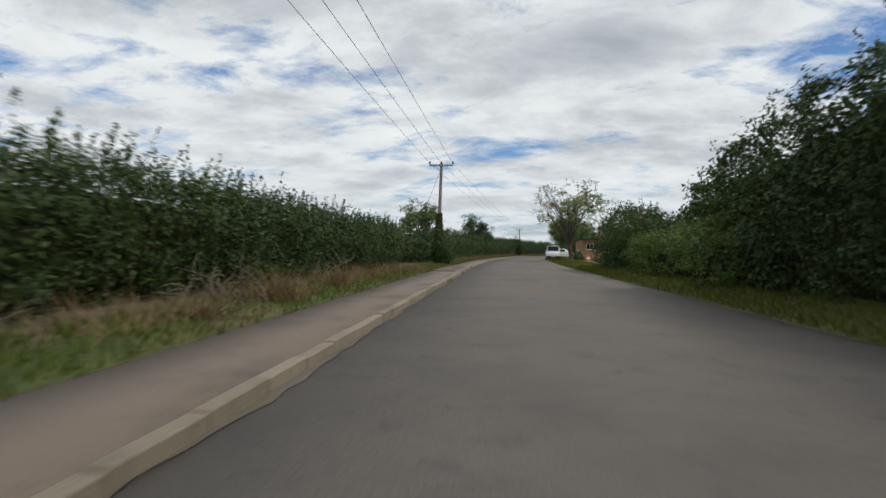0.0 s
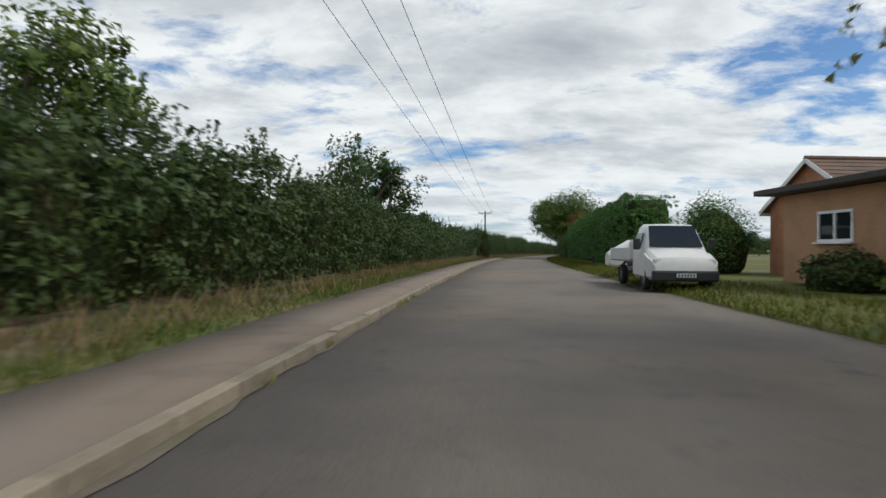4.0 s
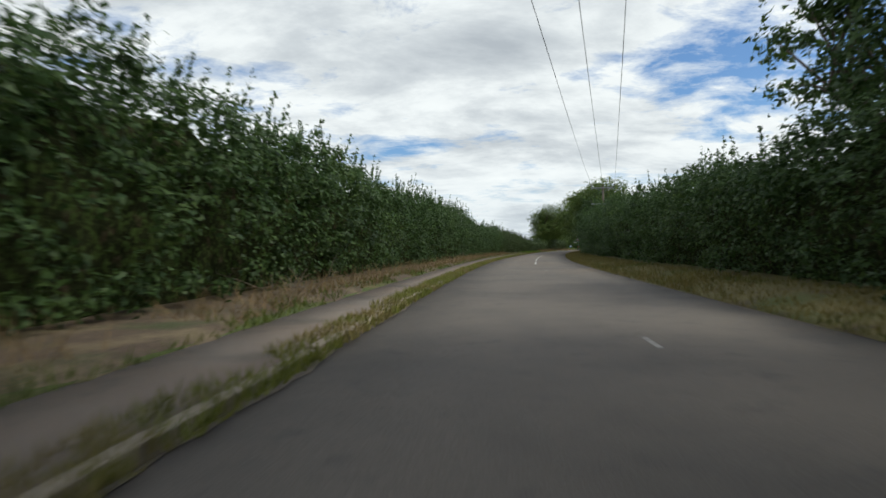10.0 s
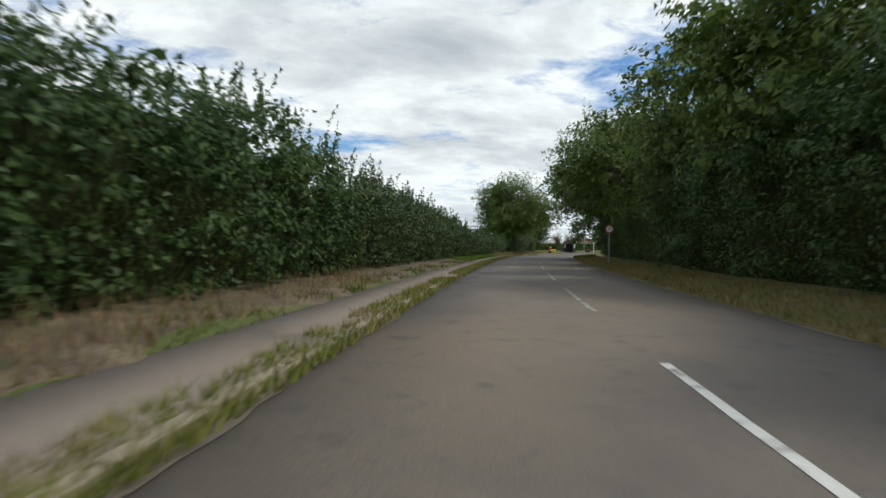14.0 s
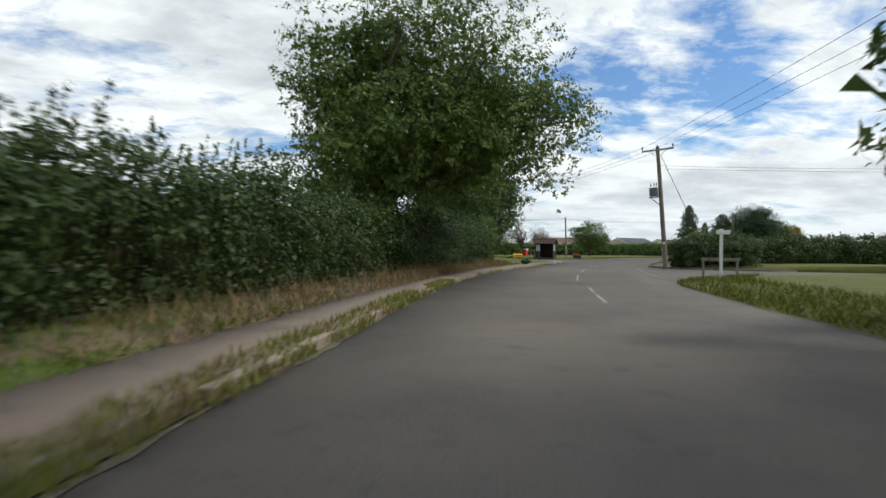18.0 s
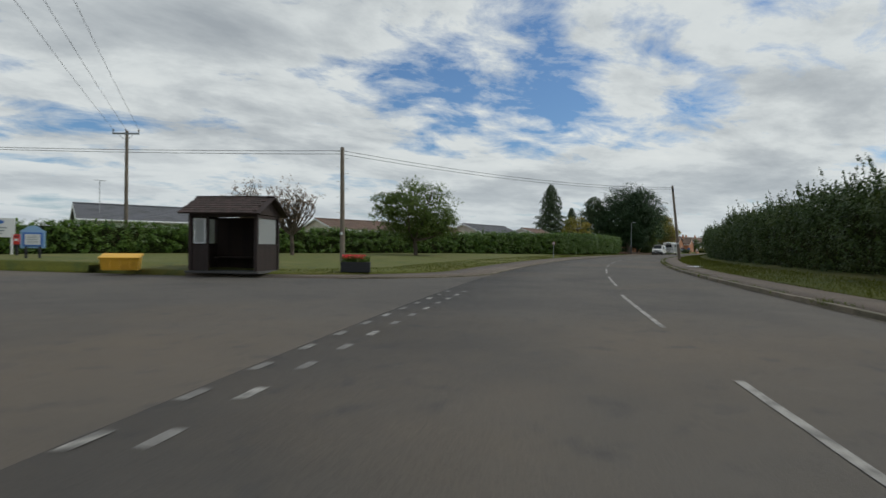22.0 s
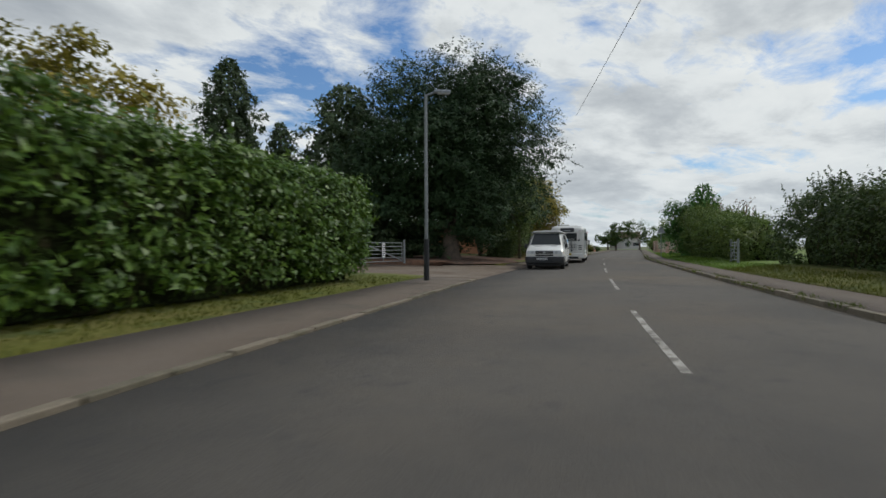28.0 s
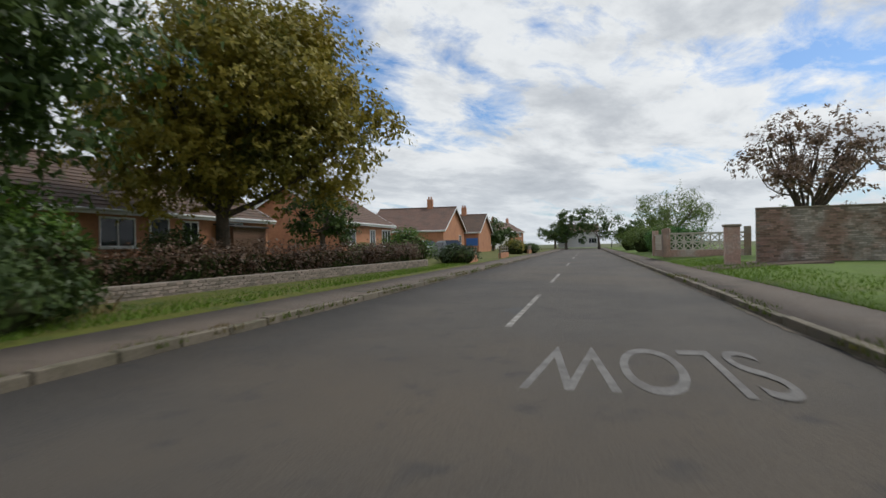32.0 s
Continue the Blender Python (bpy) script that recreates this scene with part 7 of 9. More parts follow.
for sx in (-1, 1):
    hl = part("headlight", loft([[(sx * x, y, z) for x, z in ((0.44, 0.80), (0.44, 0.965), (0.80, 0.975), (0.86, 0.94), (0.86, 0.82))] for y in (0.0, 0.14)]), "lampglass", van, "clear headlight glass")
    part("lamp_bowl", rodded((sx * 0.58, -0.004, 0.885), (sx * 0.58, 0.03, 0.885), 0.06, seg=14), "steel", hl)
    part("indicator", boxed(0.03, 0.12, 0.07, sx * 0.90, 0.26, 0.87, bevel=0.01), "amber", van)
    part("door_mirror", boxed(0.15, 0.09, 0.2, sx * 1.0, 0.98, 1.22, bevel=0.035), "black", van, "black door mirror")
    quad_plate("cab_window", [(sx * 0.928, 1.10, 1.22), (sx * 0.928, 1.90, 1.22), (sx * 0.80, 1.90, 1.74), (sx * 0.80, 1.50, 1.74)], 0.015 * sx, "glass", van)
    quad_plate("side_window", [(sx * 0.922, 2.16, 1.29), (sx * 0.922, 3.70, 1.29), (sx * 0.80, 3.70, 1.78), (sx * 0.80, 2.16, 1.78)], 0.015 * sx, "glass", van, "long dark side window")
    quad_plate("rear_panel", [(sx * 0.937, 3.86, 1.20), (sx * 0.937, 5.45, 1.20), (sx * 0.815, 5.25, 1.70), (sx * 0.815, 3.86, 1.76)], 0.012 * sx, "carwhite", van, "white panel with a faint blue sticker")
    lettering = part("sticker", boxed(0.010, 1.22, 0.34, sx * 0.886, 4.6, 1.46, rot=roty(sx * -14)), "stickerback", van, "faint blue-grey sticker with pale blue marks")
    for k, w in enumerate((0.1, 0.07, 0.07, 0.05, 0.09, 0.06)):
        part("sticker_bar", boxed(0.012, w, 0.13 if k % 3 else 0.18, sx * 0.892, 4.15 + k * 0.105, 1.49, rot=roty(sx * -14)), "paleblue", lettering)
    part("sticker_bar", boxed(0.012, 0.9, 0.035, sx * 0.908, 4.5, 1.36, rot=roty(sx * -14)), "paleblue", lettering)
    part("sticker", rodded((sx * 0.87, 4.95, 1.46), (sx * 0.905, 4.95, 1.46), 0.15, seg=16), "paleblue", van)
    for y0 in (2.0, 3.33):
        part("door_handle", boxed(0.03, 0.11, 0.15, sx * 0.935, 1.76 if y0 < 3 else 2.14, 1.10, bevel=0.012), "black", van)
    part("side_moulding", boxed(0.03, 1.5, 0.045, sx * 0.93, 4.85, 1.06), "black", van)
    part("door_seam", boxed(0.006, 0.012, 1.25, sx * 0.925, 1.93, 0.68), "black", van)
    part("door_seam", boxed(0.006, 0.012, 1.25, sx * 0.925, 3.80, 0.68), "black", van)
    part("sill", boxed(0.05, 2.7, 0.1, sx * 0.9, 2.85, 0.24, bevel=0.02), "black", van)
    for y in (0.97, 4.78):
        wheel(van, sx * 0.82, y, 0.34, 0.2, sx, "black" if y > 3 else "steel")
        part("wheel_arch", extruded([(0.42 * math.cos(a_), 0.42 * math.sin(a_)) for a_ in np.linspace(0, math.pi, 14)], 0.02), "black", van).matrix_local = Matrix.Translation((sx * 0.915, y, 0.30)) @ rotz(90)
pl = part("number_plate", boxed(0.52, 0.02, 0.11, -0.1, -0.095, 0.55), "plate_w", van)
for k in range(6):
    part("plate_bar", boxed(0.045, 0.008, 0.07, -0.3 + k * 0.08, -0.108, 0.55), "darkbar", pl)
part("rear_bumper", boxed(1.7, 0.2, 0.2, 0, 5.98, 0.42, bevel=0.05), "black", van, "black rear bumper")
part("wiper", boxed(0.6, 0.02, 0.02, -0.1, 0.98, 1.385, rot=rotz(4)), "black", van)

for sx in (-1, 1):
    for z in (0.62, 1.0):
        part("body_crease", boxed(0.012, 3.9, 0.012, sx * 0.921, 2.95, z), "carwhite", van, "shallow pressed body line")
    part("awning_rail", boxed(0.04, 3.9, 0.035, sx * 0.78, 3.6, 1.92), "greyplastic", van, "grey awning rail")
    part("window_sticker", boxed(0.006, 0.18, 0.1, sx * 0.915, 2.35, 1.30, rot=roty(sx * -13)), "paleblue", van, "small round coloured sticker")
    part("tail_light", boxed(0.05, 0.06, 0.36, sx * 0.84, 5.96, 1.0, bevel=0.02), "redlens", van)
    part("bumper_corner", boxed(0.16, 0.7, 0.24, sx * 0.87, 5.68, 0.42, bevel=0.05), "black", van, "black wrap-round bumper corner")

# motorhome; its back (local -y) faces the camera
mh = thing("motorhome", "white and grey coachbuilt motorhome with gold stripes parked at the kerb", "motorhome", on_road(467.3, -2.45, 0.0, 0) @ Matrix.Diagonal((1.0, 0.92, 1.0, 1.0)))
hw = 1.13


def mh_sec(y, z0, z1, w=hw, r=0.2):
    pts = [(-w + 0.05, z0), (-w, z0 + 0.06), (-w, z1 - r), (-w + r * 0.3, z1 - r * 0.3), (-w + r, z1), (w - r, z1), (w - r * 0.3, z1 - r * 0.3), (w, z1 - r), (w, z0 + 0.06), (w - 0.05, z0)]
    return [(x, y, z) for x, z in pts]


bm = loft([mh_sec(-0.04, 0.42, 2.20, 1.02), mh_sec(0.06, 0.36, 2.42, 1.10), mh_sec(0.30, 0.36, 2.56), mh_sec(0.9, 0.36, 2.62), mh_sec(5.2, 0.36, 2.66), mh_sec(6.5, 0.36, 2.62), mh_sec(7.1, 0.9, 2.52), mh_sec(7.6, 1.7, 2.34, 1.1), mh_sec(7.95, 1.92, 2.14, 1.0)])
part("body", bm, "carwhite", mh, "white moulded body", smooth=False)
bm = loft([body_section(6.9, 1.02, 0.34, 1.15, 2.1, 0.9, 0.1), body_section(7.7, 1.04, 0.32, 1.18, 2.06, 0.88, 0.1), body_section(8.55, 1.04, 0.32, 1.18, 1.4, 0.9, 0.1), body_section(9.35, 0.98, 0.34, 0.95, 1.05, 0.84, 0.1), body_section(9.62, 0.86, 0.42, 0.75, 0.84, 0.76, 0.08)])
part("cab", bm, "mhblack", mh, "glossy black cab front", smooth=True)
quad_plate("windscreen", [(0.84, 8.6, 1.44), (-0.84, 8.6, 1.44), (-0.78, 7.78, 2.08), (0.78, 7.78, 2.08)], 0.02, "glass", mh)


def side_plate(name, pts, off, mat, sx, parent=mh, label="", thick=0.004):
    """A flat shape of corners (y, z) lying on the body's side."""
    x = sx * (hw + off)
    return quad_plate(name, [(x, y, z) for y, z in (pts if sx > 0 else pts[::-1])], thick, mat, parent, label)


def arc(y0, z0, y1, z1, bow, n=12):
    """Points from one place to another along a sagging line."""
    return [(y0 + (y1 - y0) * q, z0 + (z1 - z0) * q + bow * math.sin(math.pi * q)) for q in np.linspace(0, 1, n)]


def framed_window(y0, y1, z0, z1, sx, label):
    w_ = part("side_window", boxed(0.035, y1 - y0, z1 - z0, sx * (hw + 0.028), (y0 + y1) / 2, (z0 + z1) / 2, bevel=0.02), "black", mh, label)
    part("pane", boxed(0.01, y1 - y0 - 0.12, z1 - z0 - 0.12, sx * (hw + 0.048), (y0 + y1) / 2, (z0 + z1) / 2, bevel=0.004), "glass", w_)
    return w_


for sx in (-1, 1):
    side_plate("side_panel", [(0.28, 0.62), (7.0, 0.62), (7.0, 1.4), (7.35, 1.95), (7.2, 2.25), (6.6, 2.40), (5.0, 2.46), (1.0, 2.42), (0.35, 2.34)], 0.002, "mhgrey", sx, label="smooth blue-grey side panel")
    for y0, y1 in ((0.2, 2.55), (3.75, 7.2)):
        part("skirt", boxed(0.07, y1 - y0, 0.26, sx * (hw + 0.005), (y0 + y1) / 2, 0.46, bevel=0.03), "carwhite", mh, "white moulded lower skirt")
    part("wheel_arch", extruded([(0.62 * math.cos(a_), 0.56 * math.sin(a_)) for a_ in np.linspace(0, math.pi, 16)] + [(0.46 * math.cos(a_), 0.42 * math.sin(a_)) for a_ in np.linspace(math.pi, 0, 16)], 0.05), "carwhite", mh, "white moulded wheel arch").matrix_local = Matrix.Translation((sx * (hw + 0.012), 3.15, 0.36)) @ rotz(90)
    part("arch_shadow", extruded([(0.48 * math.cos(a_), 0.43 * math.sin(a_)) for a_ in np.linspace(0, math.pi, 16)], 0.02), "black", mh).matrix_local = Matrix.Translation((sx * (hw + 0.004), 3.15, 0.33)) @ rotz(90)
    framed_window(0.85, 2.05, 1.58, 2.14, sx, "dark tinted side window")
    framed_window(3.7, 4.05, 1.70, 2.22, sx, "small dark tinted window")
    framed_window(5.0, 7.05, 1.60, 2.18, sx, "long dark tinted side window")
    # painted bands: gold over grey-black, sweeping down to the cab
    top_ = arc(3.9, 2.18, 7.1, 0.62, -0.22)
    side_plate("dark_swoosh", top_ + [(7.1, 2.14), (5.0, 2.14), (4.4, 2.22)], 0.008, "mhblack", sx, label="black painted swoosh")
    low_ = arc(3.9, 2.06, 7.15, 0.54, -0.36)
    side_plate("gold_stripe", low_ + top_[::-1], 0.011, "mhgold", sx, label="sweeping gold stripe")
    side_plate("grey_stripe", arc(4.05, 1.83, 5.2, 1.55, 0.03) + arc(4.05, 1.95, 5.2, 1.62, 0.03)[::-1], 0.010, "mhslate", sx, label="slate grey stripe below the gold")
    side_plate("bronze_stripe", arc(4.05, 2.20, 5.1, 2.02, 0.02) + arc(4.3, 2.24, 5.1, 2.14, 0.02)[::-1], 0.013, "mhbronze", sx, label="thin bronze stripe")
    side_plate("low_swoosh", arc(4.9, 0.82, 6.9, 0.72, -0.02) + arc(5.5, 0.64, 6.9, 0.63, 0.0)[::-1], 0.008, "mhblack", sx, label="black sill swoosh")
    side_plate("pinstripe", arc(5.6, 1.60, 6.0, 1.40, -0.02) + arc(5.63, 1.61, 6.02, 1.42, -0.02)[::-1], 0.014, "steel", sx)
    side_plate("pinstripe", [(6.0, 1.40), (7.05, 1.38), (7.05, 1.40), (6.01, 1.42)], 0.014, "steel", sx)
    for k in range(9):
        part("name_bar", boxed(0.006, 0.04, 0.03 + 0.02 * (k % 3), sx * (hw + 0.02), 6.45 + k * 0.06, 1.46), "steel", mh, "unreadable silver script")
    part("awning_pole", rodded((sx * (hw + 0.05), 7.12, 0.55), (sx * (hw + 0.05), 7.12, 2.2), 0.024, seg=8), "carwhite", mh)
    part("marker_light", boxed(0.035, 0.07, 0.14, sx * (hw + 0.05), 7.12, 2.29, bevel=0.015), "redlens", mh)
    lk = part("locker_door", boxed(0.016, 0.86, 0.34, sx * (hw + 0.01), 0.78, 0.86, bevel=0.007), "carwhite", mh, "white-rimmed locker door")
    part("locker_panel", boxed(0.012, 0.78, 0.27, sx * (hw + 0.016), 0.78, 0.86, bevel=0.005), "mhgrey", lk)
    part("locker_latch", boxed(0.02, 0.09, 0.06, sx * (hw + 0.024), 0.92, 0.76, bevel=0.008), "black", lk)
    lk = part("toilet_hatch", boxed(0.016, 0.36, 0.36, sx * (hw + 0.01), 3.95, 0.98, bevel=0.007), "carwhite", mh, "white-rimmed toilet hatch")
    part("hatch_panel", boxed(0.012, 0.29, 0.29, sx * (hw + 0.016), 3.95, 0.98, bevel=0.005), "mhgrey", lk)
    part("hatch_latch", rodded((sx * (hw + 0.02), 3.98, 1.03), (sx * (hw + 0.034), 3.98, 1.03), 0.025, seg=10), "black", lk)
    part("filler_cap", rodded((sx * hw, 2.55, 0.98), (sx * (hw + 0.02), 2.55, 0.98), 0.06, seg=14), "carwhite", mh)
    part("flue", boxed(0.03, 0.16, 0.16, sx * (hw + 0.016), 4.75, 0.80, bevel=0.01), "carwhite", mh, "white square flue cover")
    part("flue", boxed(0.03, 0.16, 0.16, sx * (hw + 0.016), 6.9, 0.84, bevel=0.01), "carwhite", mh, "white square socket cover")
    for y in (0.6, 6.75):
        part("side_reflector", boxed(0.02, 0.18, 0.05, sx * (hw + 0.045), y, 0.5, bevel=0.005), "amber", mh)
    quad_plate("cab_window", [(sx * 1.04, 7.35, 1.30), (sx * 1.04, 8.45, 1.30), (sx * 0.93, 7.85, 1.96), (sx * 0.93, 7.35, 1.98)], 0.02 * sx, "glass", mh, "sloping cab side window")
    part("door_seam", boxed(0.008, 0.014, 0.9, sx * 1.045, 7.3, 0.85), "black", mh)
    part("door_handle", boxed(0.03, 0.18, 0.05, sx * 1.06, 7.45, 1.12, bevel=0.01), "black", mh)
    mi = part("mirror", boxed(0.2, 0.14, 0.38, sx * 1.24, 8.3, 1.48, bevel=0.045), "black", mh, "large black door mirror")
    part("mirror_glass", boxed(0.15, 0.01, 0.3, sx * 1.24, 8.225, 1.48, bevel=0.004), "chromeglass", mi)
    part("warning_sticker", boxed(0.008, 0.14, 0.3, sx * 1.046, 7.75, 0.98), "plate_y", mh, "yellow warning sticker with small print")
    part("cab_arch", extruded([(0.52 * math.cos(a_), 0.48 * math.sin(a_)) for a_ in np.linspace(0, math.pi, 16)] + [(0.43 * math.cos(a_), 0.40 * math.sin(a_)) for a_ in np.linspace(math.pi, 0, 16)], 0.05), "mhblack", mh, "black plastic wheel arch").matrix_local = Matrix.Translation((sx * 1.04, 8.75, 0.34)) @ rotz(90)
    for y in (3.15, 8.75):
        wheel(mh, sx * 1.0, y, 0.37, 0.24, sx)
    part("rear_light", rodded((sx * 0.92, -0.07, 0.62), (sx * 0.92, 0.0, 0.62), 0.06, seg=14), "redlens", mh, "round red rear light")
    part("rear_reflector", boxed(0.1, 0.03, 0.05, sx * 0.72, -0.09, 0.58, bevel=0.01), "black", mh)
    for k in range(3):
        part("rear_louvre", boxed(0.22, 0.05, 0.055, sx * 0.86, -0.035, 0.98 + k * 0.12, bevel=0.015), "black", mh, "dark slotted rear louvre")
    part("rear_marker", boxed(0.16, 0.04, 0.05, sx * 0.8, -0.0, 2.24, bevel=0.01), "redlens", mh)
    part("corner_moulding", rodded((sx * 1.07, 0.02, 0.42), (sx * 1.07, 0.04, 2.3), 0.06, seg=10), "carwhite", mh)
rw = part("rear_window", boxed(1.3, 0.05, 0.56, 0, -0.045, 1.82, bevel=0.03), "black", mh, "dark rear window")
part("pane", boxed(1.2, 0.012, 0.46, 0, -0.072, 1.82, bevel=0.004), "glass", rw)
part("rear_spoiler", boxed(0.95, 0.12, 0.32, 0, 0.03, 2.30, bevel=0.05, rot=rotx(-18)), "black", mh, "black high-level panel")
part("maker_bar", boxed(0.42, 0.012, 0.05, 0, -0.05, 2.26, rot=rotx(-18)), "steel", mh, "unreadable silver lettering")
part("rear_bumper", boxed(2.16, 0.22, 0.34, 0, -0.0, 0.52, bevel=0.06), "carwhite", mh)
part("bumper_insert", boxed(1.5, 0.06, 0.16, 0, -0.09, 0.40, bevel=0.03), "black", mh, "black lower bumper insert")
rp = part("number_plate", boxed(0.56, 0.02, 0.13, 0, -0.12, 0.63), "plate_y", mh)
for k in range(6):
    part("plate_bar", boxed(0.045, 0.008, 0.08, -0.2 + k * 0.08, -0.132, 0.63), "darkbar", rp)
st = part("rear_sticker", boxed(0.2, 0.012, 0.3, 0.78, -0.03, 1.55), "plate_y", mh, "yellow and black warning sticker")
part("sticker_mark", boxed(0.16, 0.006, 0.1, 0.78, -0.038, 1.6, rot=roty(-25)), "darkbar", st)
rack = part("bike_rack", rodded((-0.62, -0.3, 0.95), (0.62, -0.3, 0.95), 0.02, seg=8), "steel", mh, "folded steel bicycle rack")
for kx in (-0.3, 0.3):
    part("rack_arm", rodded((kx, -0.1, 0.85), (kx, -0.3, 1.62), 0.02, seg=8), "steel", rack)
    part("rack_foot", boxed(0.09, 0.2, 0.14, kx, -0.2, 0.9, bevel=0.03), "black", rack)
for z in (1.08, 1.2, 1.32):
    part("rack_rail", rodded((-0.66, -0.34 - (z - 1.08) * 0.3, z), (0.66, -0.34 - (z - 1.08) * 0.3, z), 0.018, seg=8), "black", rack)
for kx in (-0.3, -0.05, 0.2):
    bm = bmesh.new()
    pts = [(kx + 0.15 + 0.15 * math.cos(a_), -0.36, 1.48 + 0.2 * math.sin(a_)) for a_ in np.linspace(0.0, math.pi, 10)]
    pts = [(pts[0][0], -0.36, 1.1)] + pts + [(pts[-1][0], -0.36, 1.2)]
    for a_, b_ in zip(pts, pts[1:]):
        rod(bm, a_, b_, 0.016, seg=6)
    part("rack_hoop", bm, "steel", rack)
for kx, y, w_ in ((-0.3, 1.8, 0.7), (0.3, 4.2, 0.5)):
    part("roof_vent", boxed(w_, 0.5, 0.1, kx, y, 2.70, bevel=0.03), "carwhite", mh)

# white tipper truck on the verge, facing the camera
tk = thing("tipper_truck", "white dropside truck parked on the verge", "truck", on_road(76.5, 3.3, 0.05, 0))
bm = loft([body_section(0.02, 0.82, 0.36, 0.72, 0.8, 0.76, 0.1), body_section(0.12, 0.9, 0.3, 0.85, 0.95, 0.84, 0.1), body_section(0.85, 0.95, 0.3, 1.08, 1.18, 0.86, 0.1), body_section(1.45, 0.95, 0.3, 1.12, 1.93, 0.74, 0.12), body_section(2.0, 0.95, 0.3, 1.12, 1.98, 0.76, 0.12), body_section(2.15, 0.93, 0.34, 1.12, 1.92, 0.74, 0.12)])
part("cab", bm, "carwhite", tk, smooth=True)
quad_plate("windscreen", [(-0.76, 0.88, 1.27), (0.76, 0.88, 1.27), (0.66, 1.38, 1.90), (-0.66, 1.38, 1.90)], 0.02, "glass", tk)
part("grille", boxed(0.95, 0.05, 0.2, 0, 0.08, 0.72, bevel=0.02), "black", tk)
part("bumper", boxed(1.8, 0.22, 0.3, 0, 0.06, 0.44, bevel=0.05), "black", tk, "dark front bumper")
tp = part("number_plate", boxed(0.52, 0.02, 0.11, 0, -0.06, 0.46), "plate_w", tk)
for k in range(6):
    part("plate_bar", boxed(0.045, 0.008, 0.07, -0.2 + k * 0.08, -0.075, 0.46), "darkbar", tp)
for sx in (-1, 1):
    part("headlight", boxed(0.24, 0.1, 0.26, sx * 0.74, 0.12, 0.8, bevel=0.04), "lampglass", tk)
    part("door_mirror", boxed(0.2, 0.12, 0.34, sx * 1.08, 1.05, 1.35, bevel=0.04), "black", tk)
    part("cab_window", boxed(0.03, 0.7, 0.5, sx * 0.89, 1.6, 1.45, bevel=0.01, rot=roty(sx * -14)), "glass", tk)
    part("dropside", boxed(0.05, 3.0, 0.4, sx * 1.0, 3.75, 1.05, bevel=0.01), "carwhite", tk)
    for y in (0.9, 3.9):
        wheel(tk, sx * 0.84, y, 0.34, 0.2, sx, "steel")
part("load_bed", boxed(2.0, 3.05, 0.08, 0, 3.75, 0.84, bevel=0.01), "greysteel", tk)
part("tailboard", boxed(2.0, 0.05, 0.4, 0, 5.27, 1.05, bevel=0.01), "carwhite", tk)
part("headboard", boxed(2.0, 0.05, 0.62, 0, 2.27, 1.18, bevel=0.01), "carwhite", tk)
part("chassis", boxed(0.8, 4.8, 0.14, 0, 2.9, 0.66), "black", tk)


def simple_car(name, label, m, mat, length=4.1):
    root = thing(name, label, "car", m)
    k = length / 4.1
    bm = loft([body_section(0.0, 0.74, 0.3, 0.6, 0.68, 0.66, 0.08), body_section(0.15 * k, 0.84, 0.24, 0.7, 0.8, 0.76, 0.08), body_section(1.05 * k, 0.87, 0.22, 0.86, 0.95, 0.78, 0.08), body_section(1.75 * k, 0.87, 0.22, 0.9, 1.42, 0.58, 0.1), body_section(3.2 * k, 0.87, 0.22, 0.9, 1.42, 0.58, 0.1), body_section(3.9 * k, 0.85, 0.26, 0.9, 1.0, 0.7, 0.1), body_section(4.1 * k, 0.78, 0.34, 0.75, 0.85, 0.66, 0.1)])
    part("body", bm, mat, root, smooth=True)
    quad_plate("windscreen", [(-0.66, 1.12 * k, 1.05), (0.66, 1.12 * k, 1.05), (0.54, 1.70 * k, 1.43), (-0.54, 1.70 * k, 1.43)], 0.015, "glass", root)
    for sx in (-1, 1):
        part("side_window", boxed(0.03, 1.5 * k, 0.36, sx * 0.74, 2.5 * k, 1.15, bevel=0.01, rot=roty(sx * -30)), "glass", root)
        part("headlight", boxed(0.26, 0.06, 0.12, sx * 0.6, 0.08, 0.62, bevel=0.02), "lampglass", root)
        for y in (0.75 * k, 3.3 * k):
            wheel(root, sx * 0.78, y, 0.3, 0.18, sx)
    part("bumper", boxed(1.6, 0.14, 0.2, 0, 0.02, 0.38, bevel=0.04), mat, root)
    return root


simple_car("parked_car", "silver car parked on a drive", on_road(521, -8.0, 0.15, 40), "greysteel")
simple_car("parked_car", "white hatchback parked on a drive", on_road(525, -10.5, 0.2, 60), "carwhite")
simple_car("parked_car", "white car parked beside a bungalow", pose(13.0, 84.5, 0.25, 0, 0, 80), "carwhite")
simple_car("parked_car", "red car parked at the estate entrance", pose(80.5, 386, 0.2, 0, 0, -75), "orange", 3.8)


